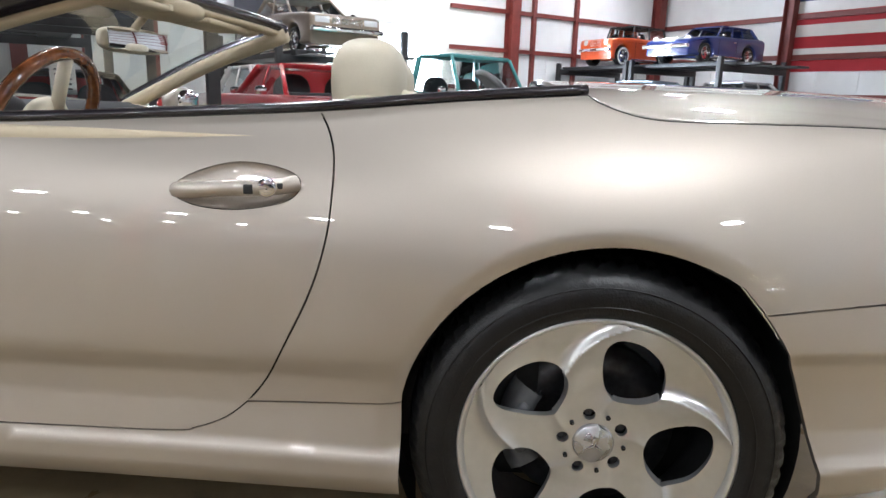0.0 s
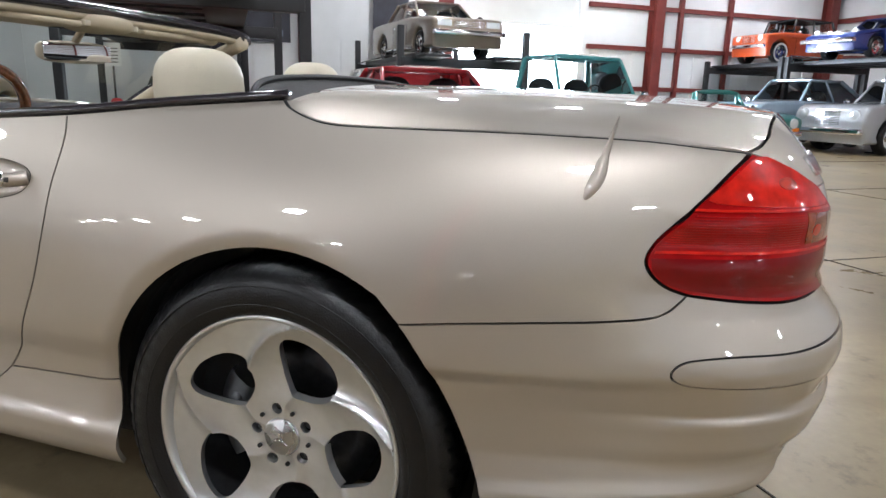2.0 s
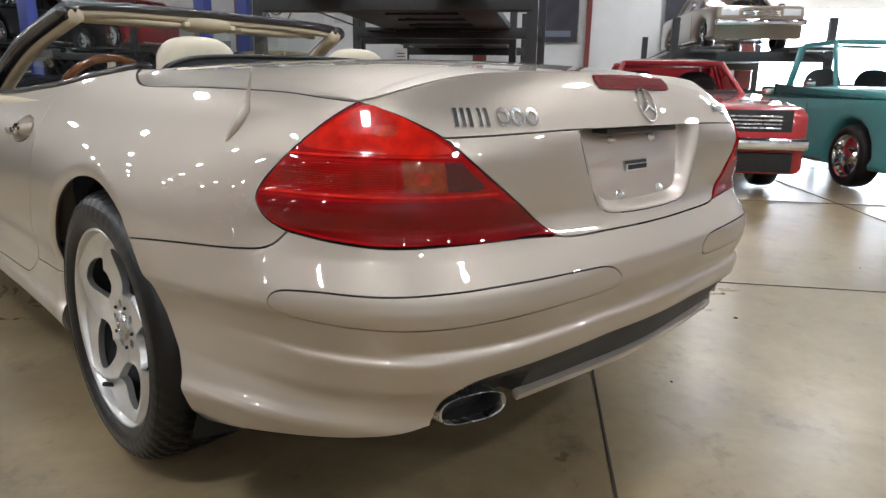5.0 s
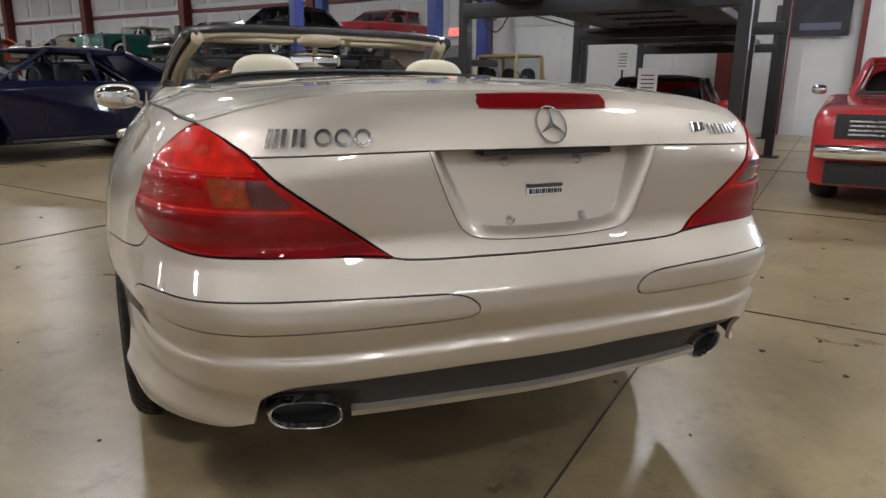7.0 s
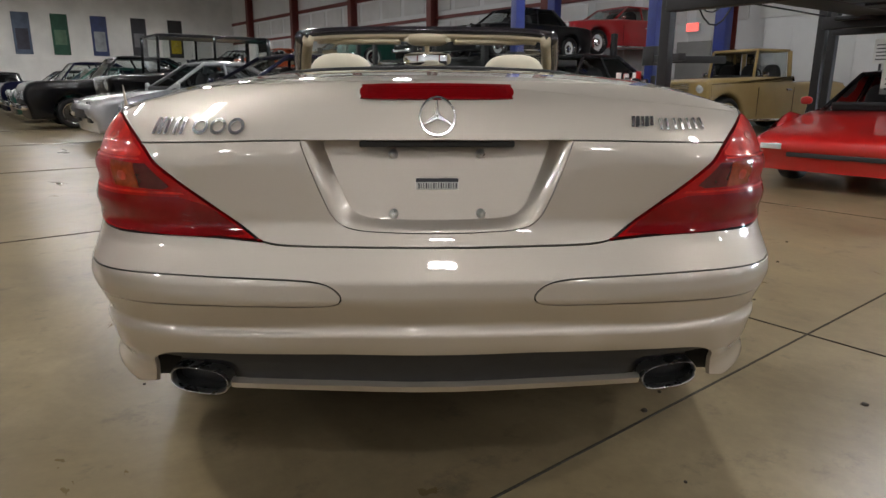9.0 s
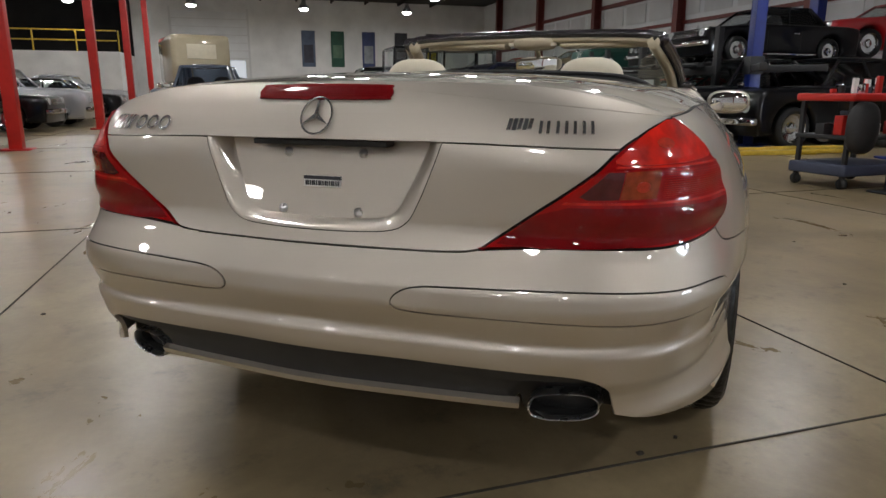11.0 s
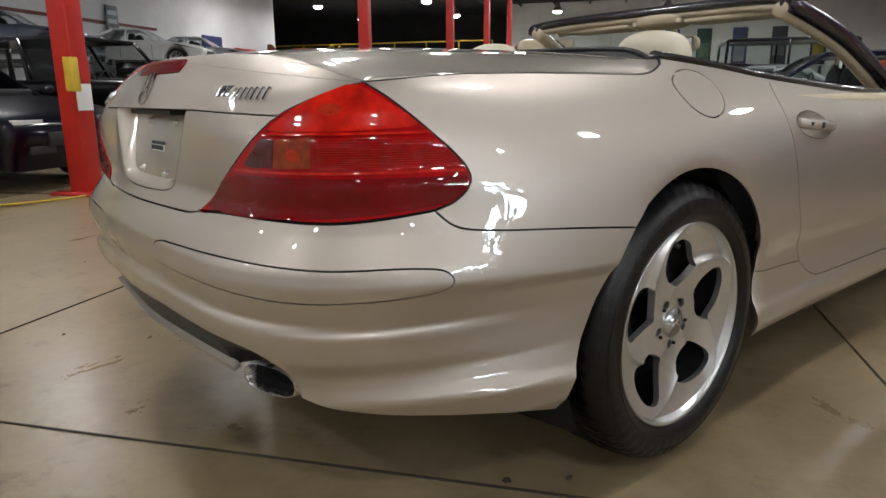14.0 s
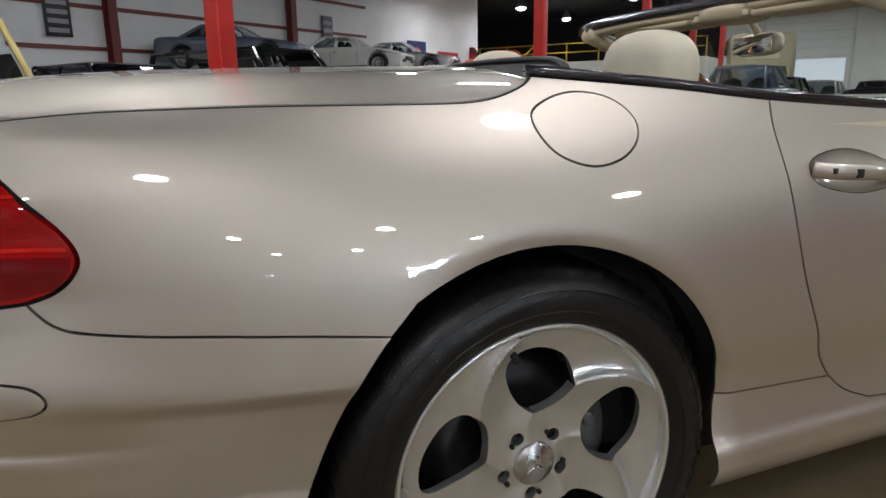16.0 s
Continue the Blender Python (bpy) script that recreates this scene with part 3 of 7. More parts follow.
door = path(belt_door, [(3.30, .868), (3.32, .60), (3.28, .42), (3.10, .327)], DOOR_LOW[::-1], DOOR_REAR[::-1])
for flip in (False, True):
    panel("door", door, PAINT, car, holes=[HANDLE], flip=flip, gap=.0016, step=.018)
sill = path([(1.93, .416), (2.215, .400)], DOOR_LOW, [(3.10, .327), (3.28, .42), (3.62, .42), (3.75, .30)], SILL_LOW[::-1])
both("sill_skirt", sill, PAINT, car, gap=.0012)
FARCH = [(4.135 + .355 * math.cos(radians(a)), .347 + .355 * math.sin(radians(a))) for a in range(170, 9, -8)]
fender = path([(3.30, .868), (3.32, .60), (3.28, .42), (3.62, .42), (3.78, .40)], FARCH, [(4.50, .40), (4.62, .25), (5.10, .25), (5.10, .66), (4.6, .76), (3.9, .83)])
both("front_wing", fender, PAINT, car, step=0.03)
for s in (-1, 1):
    for k in range(4):
        z = .56 - .035 * k
        c = skin(np.array([3.45]), np.array([z]))[0]
        part("side_gill", one_box(s * c[0] - .006, s * c[0] + .006, c[1] - .07 + .008 * k, c[1] + .07 - .008 * k, z - .008, z + .008, 0.004) if s > 0 else
             one_box(c[0] - .006, c[0] + .006, c[1] - .07, c[1] + .07, z - .008, z + .008, 0.004), BLACK, car, "dark air outlet slot")

# tail
LID_LOW = smooth_line([(.348, .6675), (.320, .663), (.27, .6605), (.15, .660), (0, .660)], 5)
DIFF_TOP = smooth_line([(.622, .345), (.612, .376), (.595, .406), (.562, .429), (.515, .441), (.42, .446), (.2, .447), (0, .446)], 5)
STRIP = smooth_line([(.899, .575), (.888, .589), (.862, .597), (.80, .602), (.70, .602), (.60, .606), (.50, .608), (.40, .606), (.30, .603), (.245, .600), (.210, .591), (.188, .573), (.193, .557),
                     (.23, .551), (.344, .551), (.48, .551), (.60, .547), (.69, .5455), (.80, .549), (.868, .555), (.893, .564)], 5, True)
low = [(1.163, .245), (1.08, .268), (.995, .286), (.868, .304), (.772, .316), (.695, .327), (.650, .338)]
bumper = path(ARCH_REAR[::-1], BUMPER_SEAM, LIGHT_LOW[::-1], LID_LOW, mirrored(LID_LOW), mirrored(LIGHT_LOW[::-1]), mirrored(BUMPER_SEAM), mirrored(ARCH_REAR[::-1]),
              mirrored(low[::-1]), mirrored(DIFF_TOP[::-1]), DIFF_TOP[::-1], low[::-1])
panel("rear_bumper", bumper, PAINT, car, gap=.0018, step=.011, holes=[STRIP, [(-p[0], p[1]) for p in STRIP]])
for s in (1, -1):
    # A dark sheet is added behind the moulding to shade its outline.
    panel("moulding_gap_shade", [(s * p[0], p[1]) for p in STRIP], DARK, car, lift=-.005, gap=-.006, fold=0, step=.015, label="dark sheet behind the moulding that darkens the gap round it")
    panel("bumper_moulding", [(s * p[0], p[1]) for p in STRIP], PAINT, car, lift=0.0012, gap=0.0014, fold=.006, step=.012, label="rub moulding in body colour")
diff = path(DIFF_TOP, mirrored(DIFF_TOP), [(-.615, .322), (-.54, .312), (-.455, .318), (-.440, .361), (-.2, .361), (0, .361), (.2, .361), (.440, .361), (.455, .318), (.54, .312), (.615, .322)])


def valance_skin(u, z):
    """The valance lies close under the skin in the middle and deep behind the exhaust tips."""
    return skin(u, z, -.012 - .050 * np.clip((np.abs(u) - .415) / .03, 0, 1) * np.clip((.425 - z) / .03, 0, 1))


panel("rear_valance", diff, BLACK, car, gap=0.0, step=.012, surf=valance_skin, label="matt black rear valance")
panel("valance_lip", path([(.436, .370), (.2, .3685), (0, .368), (-.2, .3685), (-.436, .370), (-.436, .356), (-.2, .3545), (0, .354), (.2, .3545), (.436, .356)]), PAINT, car, lift=0.004, gap=0, fold=.016)
for s in (1, -1):
    rows = []
    for d, g in ((-.022, .93), (-.012, .93), (-.003, .945), (.001, .98), (-.001, 1.005), (-.010, 1.02), (-.06, 1.02)):
        ring = []
        for k in range(40):
            a = 2 * math.pi * k / 40
            ex, ez = math.copysign(abs(math.cos(a)) ** .75, math.cos(a)), math.copysign(abs(math.sin(a)) ** .75, math.sin(a))
            c = (-.506, -.900)
            o = Vector((c[0] + ex * .067 * g, c[1] - d + ex * -.066 * g * .32, .353 + ez * .0285 * g))
            ring.append(Vector((-o.x if s < 0 else o.x, o.y, o.z)))
        rows.append(ring)
    part("exhaust_tip", grid_mesh(rows, close_v=True), DULLCHROME, car, "oval stainless exhaust tip")
    rows = [[p + Vector((0, .16 * i, 0)) for p in rows[0]] for i in range(2)]
    bm = grid_mesh(rows, close_v=True)
    bm.verts.ensure_lookup_table()
    bm.faces.new(bm.verts[40:80])
    part("exhaust_bore", bm, DARK, car)
    # A dark box is added behind the tip so no floor shows through.
    part("exhaust_backing", one_box(min(-s * .425, -s * .648), max(-s * .425, -s * .648), -.802, -.42, .322, .432, .015), DARK, car, "dark backing box that closes the opening behind the exhaust tip")

CUT = [(0.603, 0.854), (0.368, 0.86), (0.273, 0.8612), (0, 0.8625)]
RECESS = smooth_line([(0.273, 0.8612), (.256, .816), (.227, .748), (.203, .709), (.165, .692), (.08, .687), (0, .686)], 6)
recess = path(RECESS, mirrored(RECESS))
lower = path([(0.603, 0.854)], [p for p in LIGHT_IN if p[1] < 0.8535], LID_LOW, mirrored(LID_LOW), mirrored([p for p in LIGHT_IN if p[1] < 0.8535]), [(-0.603, 0.854), (-0.368, 0.86), (-0.273, 0.8612)],
             mirrored(RECESS)[::-1], RECESS[::-1], [(0.368, 0.86)])
panel("lid_lower_face", lower, PAINT, car, gap=0.0018, label="lower face of the boot lid")
LIP = smooth_line([(0.75, 0.91), (0.716, 0.9175), (0.66, 0.9325), (0.567, 0.95), (0.454, 0.9625), (0.265, 0.97), (0, 0.9725)], 6)
upper = path([p for p in LIGHT_IN if p[1] > 0.8545], [(0.603, 0.854)], CUT, mirrored(CUT), mirrored([p for p in LIGHT_IN if p[1] > 0.8545]), mirrored(LIP), LIP[::-1])
panel("lid_upper_face", upper, PAINT, car, gap=0.0012, fold=0.004, label="upper face of the boot lid")
# plate recess: rounded walls down to a leaning floor
ring0 = [skin(np.array([p[0]]), np.array([p[1]]))[0] for p in recess]


def recess_y(z):
    return -.893 - (.833 - z) * .278


rows = []
for f, g in ((0, 0), (.12, .02), (.30, .12), (.55, .40), (.75, .70), (.90, .92), (1, 1)):
    row = []
    for c in ring0:
        top = max(0, min(1, (c[2] - .74) / .11))
        ix, iz = c[0] * (1 - .14 * f), c[2] + .020 * f * (1 - top)
        row.append((ix, c[1] + (recess_y(iz) - c[1]) * g, iz))
    rows.append(row)
bm = grid_mesh([r + r[:1] for r in rows])
bmesh.ops.recalc_face_normals(bm, faces=bm.faces)
part("plate_recess_wall", bm, PAINT, car, "rounded wall of the empty plate recess")
floor_outline = [(p[0], p[2]) for p in rows[-1]]
panel("plate_recess_floor", floor_outline, PAINT, car, gap=-.002, fold=0, step=.02, surf=lambda a, b: np.stack([a, recess_y(b), b], -1), norm=lambda a, b: np.stack([0 * a, -0.963 + 0 * a, 0.268 + 0 * a], -1))
part("recess_light_bar", one_box(-.15, .15, -.925, -.885, .848, .860, .003), BLACK, car)


def on_recess(x, z, d=0.0):
    return Vector((x, -.893 - (.833 - z) * .278 - d, z))


BOLT = mat("bright_screw", (0.72, 0.72, 0.72), 0.30, 1.0, rough_vary=0.10, scale=60)
for x, z in ((-.086, .832), (.086, .832), (-.086, .718), (.086, .718)):
    bm = lathe([(-.004, .0095), (.003, .0095), (.005, .006), (.010, .005), (.011, .001)], 14, "y")
    bmesh.ops.transform(bm, matrix=Matrix.Translation(on_recess(x, z)) @ Matrix.Rotation(math.pi, 4, "Z"), verts=bm.verts)
    part("plate_screw", bm, BOLT, car)
bm = one_box(-.042, .042, on_recess(0, .775).y - .004, on_recess(0, .775).y + .006, .764, .786)
flat_part("sticker", bm, WHITE, car, "white bar-code sticker with a dark edge")
flat_part("sticker_bar", one_box(-.042, .042, on_recess(0, .78).y - .006, on_recess(0, .78).y, .779, .786), INK, car)
for k in range(16):
    x = -.037 + .0049 * k
    flat_part("sticker_bar", one_box(x, x + .0012 + .0012 * (k % 3 == 0), on_recess(0, .77).y - .0062, on_recess(0, .77).y, .767, .777), INK, car)

# lamps
lamp_outline = path(LIGHT_IN, LIGHT_LOW, LIGHT_OUT)


def lens_skin(u, z):
    """The lamp's lens: the skin with two soft ridges along it."""
    w = np.cos(2 * math.pi * (z - .805) / .068) * np.clip((z - .700) / .03, 0, 1) * np.clip((.860 - z) / .03, 0, 1) * np.clip((np.abs(u) - .45) / .35, .15, 1) * np.clip((.95 - np.abs(u)) / .06, 0, 1)
    return skin(u, z, .0035 * w)


def lens_normal(u, z):
    e = .004
    n = np.cross(lens_skin(u, z + e) - lens_skin(u, z - e), lens_skin(u + e, z) - lens_skin(u - e, z))
    return n / np.maximum(np.linalg.norm(n, axis=-1, keepdims=True), 1e-9)


def cell(name, pts, material, lift, flip, parent):
    return panel(name, pts, material, parent, lift=lift, gap=0, fold=0.001, flip=flip, step=0.010, surf=lens_skin, norm=lens_normal)


for flip in (False, True):
    lens = panel("tail_lamp", lamp_outline, LAMP_RED, car, lift=0.003, gap=0.0034, fold=0.014, flip=flip, step=0.010, surf=lens_skin, norm=lens_normal, label="red wrap-round tail lamp lens")
    up = path(smooth_line([(.742, .902), (.690, .890), (.650, .873), (.617, .852), (.592, .829), (.66, .826), (.78, .830), (.845, .838), (.805, .868)], 3, True))
    cell("lamp_cell", up, LAMP_BRIGHT, .0042, flip, lens)
    cell("lamp_cell", path([(.385, .680), (.464, .6755), (.595, .678), (.695, .683), (.78, .690), (.872, .701), (.914, .712), (.932, .731), (.934, .750), (.512, .752), (.452, .735)]), LAMP_DEEP, .0040, flip, lens)
    cell("lamp_cell", path([(.578, .815), (.530, .772), (.545, .766), (.598, .767), (.606, .815)]), LAMP_DARK, .0042, flip, lens)
    cell("lamp_cell", path([(.608, .815), (.600, .767), (.668, .768), (.674, .818)]), LAMP_AMBER, .0042, flip, lens)
    cell("lens_ridge", path([(.500, .757), (.930, .757), (.928, .7615), (.505, .7615)]), LAMP_BRIGHT, .0050, flip, lens)
    cell("lens_ridge", path([(.590, .8205), (.870, .8215), (.868, .8250), (.594, .8240)]), LAMP_BRIGHT, .0050, flip, lens)
    for k in range(13):
        z0 = .767 + .0040 * k
        cell("lens_rib", path([(.682, z0), (.922 - .0046 * k, z0), (.922 - .0046 * k, z0 + .0016), (.682, z0 + .0016)]), LAMP_RIB, .0042, flip, lens)
    # Orange ovals paint the glints of the bulbs onto the lens.
    cell("bulb_glint", path([(0.640 + .013 * math.cos(a), .790 + .010 * math.sin(a)) for a in np.linspace(0, 2 * math.pi, 15)[:-1]]), LAMP_GLINT, .0050, flip, lens)
    cell("bulb_glint", path([(.700 + .020 * math.cos(a), .862 + .009 * math.sin(a)) for a in np.linspace(0, 2 * math.pi, 17)[:-1]]), LAMP_GLINT, .0050, flip, lens)
BRAKE = smooth_line([(.162, .950), (.157, .960), (.145, .9635), (0, .9655), (-.145, .9635), (-.157, .960), (-.162, .950), (-.157, .941), (-.145, .9375), (0, .9365), (.145, .9375), (.157, .941)], 4, True)
bl = panel("high_brake_light", BRAKE, LAMP_DEEP, car, lift=0.004, gap=0, fold=0.008, step=0.01, label="long red high-level brake light")
for k in range(5):
    panel("lens_rib", path([(.146, .943 + .004 * k), (-.146, .943 + .004 * k), (-.146, .9442 + .004 * k), (.146, .9442 + .004 * k)]), LAMP_DEEP, bl, lift=.0046, gap=0, fold=.002)


# badges, as plain chrome shapes
BADGE = mat("badge_chrome", (0.66, 0.66, 0.66), 0.22, 1.0, rough_vary=0.10, scale=90)

def chip(name, u0, u1, z0, z1, lift, material=None, parent=None, slant=0.0):
    o = math.copysign(.006, u0)
    u0, u1 = u0 + o, u1 + o
    return panel(name, path([(u0, z0), (u1, z0), (u1 + slant, z1), (u0 + slant, z1)]), material or BADGE, parent or car, lift=lift, gap=0, fold=lift + .001, step=0.008)


def ring_badge(name, u, z, ru, rz, thick, parent, label=""):
    pts = [(u + ru * math.cos(a), z + rz * math.sin(a)) for a in np.linspace(0, 2 * math.pi, 28)[:-1]]
    holes = [[(u + (ru - thick) * math.cos(a), z + (rz - thick) * math.sin(a)) for a in np.linspace(0, 2 * math.pi, 28)[:-1]]]
    return panel(name, pts, BADGE, parent, holes=holes, lift=.005, gap=0, fold=.006, step=.006, label=label)


# one side: plain bars and rings of the badge's size
for a, b in ((.575, .567), (.561, .553), (.547, .539), (.527, .519), (.512, .504)):
    chip("badge_bar", a, b, .869, .8985, .005)
for u in (.477, .440, .403):
    ring_badge("badge_ring", u, .8845, .0165, .0150, .0058, car, "small chrome badge ring")
# other side: plain bars
for k in range(5):
    chip("badge_bar", -.392 - .010 * k, -.399 - .010 * k, .885 + .0005 * k, .904, .004, BLACK if k % 2 else BADGE, None, -.006)
for a, b in ((-.452, -.458), (-.466, -.472), (-.484, -.490), (-.500, -.506), (-.516, -.522), (-.533, -.539), (-.549, -.555)):
    chip("badge_bar", a, b, .879, .900, .004, BADGE, None, -.004)
emblem = ring_badge("round_emblem", 0, .905, .0385, .0365, .0036, car, "round chrome emblem with three spokes")
for a in (90, 210, 330):
    e = Vector((math.cos(radians(a)), math.sin(radians(a))))
    s = Vector((-e.y, e.x))
    pts = [(e.x * .002 + s.x * .0048, .905 + (e.y * .002 + s.y * .0048)), (e.x * .0365, .905 + e.y * .0345), (e.x * .002 - s.x * .0048, .905 + (e.y * .002 - s.y * .0048))]
    panel("emblem_spoke", pts, BADGE, emblem, lift=.006, gap=0, fold=.006, step=.006)

# aerial on the left wing
c = [Vector(p) for p in ((-.775, -.522, .830), (-.768, -.530, .845), (-.758, -.540, .868), (-.748, -.546, .893), (-.744, -.553, .922), (-.742, -.564, .962))]
part("aerial", sweep(smooth_line(c, 5), [.004 + .0075 * math.sin(min(1, i / 16) * 2.7) if i < 16 else .0062 - .0006 * (i - 16) for i in range(26)], 10), PAINT, car, "body-coloured stub aerial")

# dark sheets under the panels, added so that the gaps between them stay dark
for u0, u1, z0, z1 in ((-1.15, 1.15, .47, .655), (.30, 1.15, .66, .90), (-1.15, -.30, .66, .90), (-.30, .30, .862, .90)):
    rows = [[tuple(skin(np.array([u]), np.array([z]), -.013)[0]) for u in np.linspace(u0, u1, 41)] for z in np.linspace(z0, z1, 12)]
    part("gap_underlay", grid_mesh(rows), DARK, car)
for s in (1, -1):
    rows = [[tuple(skin(np.array([s * u]), np.array([z]), -.013)[0]) for u in np.linspace(1.96, 3.6, 40)] for z in np.linspace(.26, .86, 16)]
    part("gap_underlay", grid_mesh(rows), DARK, car)
    rows = [[tuple(skin(np.array([s * u]), np.array([z]), -.013)[0]) for u in np.linspace(1.1, 2.2, 30)] for z in np.linspace(.75, .915, 8)]
    part("gap_underlay", grid_mesh(rows), DARK, car)
part("underbody", one_box(-.66, .66, -.42, 3.1, .17, .30, .03), DARK, car)

# boot lid top
seam_pts = np.array([skin(np.array([p[0]]), np.array([p[1]]))[0] for p in LID_SEAM])
lip_pts = np.array([skin(np.array([p[0]]), np.array([p[1]]))[0] for p in LIP])
lx, ly, lz = lip_pts[::-1, 0] * -1, lip_pts[::-1, 1], lip_pts[::-1, 2]
so = np.argsort(seam_pts[:, 1])
sx, sy, sz = -seam_pts[so, 0], seam_pts[so, 1], seam_pts[so, 2]


def deck_z(x, y):
    ax = np.abs(x)
    zl, yl = np.interp(ax, lx, lz), np.interp(ax, lx, ly)
    crown = 1.012 - .036 * (ax / .62) ** 2.2 - .012 * np.clip((y - .05) / .3, 0, 1)
    f = 1 - np.exp(-np.clip(y - yl, 0, None) / .26)
    top = zl + (crown - zl) * f
    xs, zs = np.interp(y, sy, sx), np.interp(y, sy, sz)
    d = np.clip(xs - ax, 0, None)
    e = np.exp(-(d / .052) ** 1.15)
    g = np.where(y < sy[0], 0.0, 1.0)
    e = e * g * np.clip((y - yl) / .10, 0, 1)
    return top * (1 - e) + zs * e


def deck(x, y):
    return np.stack([x, y, deck_z(x, y)], -1)


def deck_normal(x, y):
    h = .006
    n = np.stack([-(deck_z(x + h, y) - deck_z(x - h, y)) / (2 * h), -(deck_z(x, y + h) - deck_z(x, y - h)) / (2 * h), np.ones_like(x)], -1)
    return n / np.linalg.norm(n, axis=-1, keepdims=True)


edge = [(p[0], p[1]) for p in lip_pts[::-1]][0:]
left = [(p[0], p[1]) for p in seam_pts]
front = [(-.66, .062), (-.45, .085), (-.2, .10), (0, .105)]
ol = path([(p[0], p[1]) for p in lip_pts[::-1]], left, front)
full = ol + [np.array((-p[0], p[1])) for p in ol[::-1]]
full = path(full)
panel("boot_lid_top", full, PAINT, car, gap=0.0045, fold=0.010, step=0.016, surf=deck, norm=deck_normal, label="curved top of the boot lid")

# Dark tubes laid along the lid seam draw the shade of its gap.
for s in (1, -1):
    gap_shade = [Vector((s * (p[0] + .003), p[1], p[2] - .005)) for p in seam_pts]
    part("lid_gap_shade", sweep(gap_shade, .0052, 8), DARK, car)

# ---- wheels ----
TURN = [0.0]


def rim_face(a, b):
    """Five blades: each falls away sharply behind its swept ridge and climbs to the next."""
    r = np.hypot(a, b)
    th = np.degrees(np.arctan2(b, a)) - TURN[0]
    d = -.004 + .032 * np.clip((r - .05) / .19, 0, 1) ** 1.2
    ridge = np.interp(r, [.06, .10, .122, .169, .21, .24], [84, 69, 52, 34, 19, 6])
    rel = (th - ridge) % 72
    fall = (1 - np.exp(-rel * r / 57.3 / .020)) * (1 - rel / 72) ** .8
    d = d + .006 * np.exp(-((rel * r / 57.3) / .018)) + .006 * np.exp(-(((72 - rel) * r / 57.3) / .022))
    d = d - .018 * fall * np.clip((r - .075) / .07, 0, 1)
    return np.stack([-d, -a, b], -1)


def rim_normal(a, b):
    h = .003
    da, db = rim_face(a + h, b) - rim_face(a - h, b), rim_face(a, b + h) - rim_face(a, b - h)
    n = np.cross(da, db)
    n = n / np.linalg.norm(n, axis=-1, keepdims=True)
    return np.where(n[..., :1] > 0, -n, n)


def opening(k, turn):
    """An egg-shaped opening between two spokes."""
    shape = [(22, .150), (21.5, .188), (16, .2075), (4, .2085), (-10, .194), (-20, .170), (-24, .142), (-20, .113), (-8, .096), (7, .093), (18, .113)]
    return [tuple(p) for p in smooth_line([(r * math.cos(radians(66 + 72 * k + turn + a)), r * math.sin(radians(66 + 72 * k + turn + a))) for a, r in shape], 4, True)]


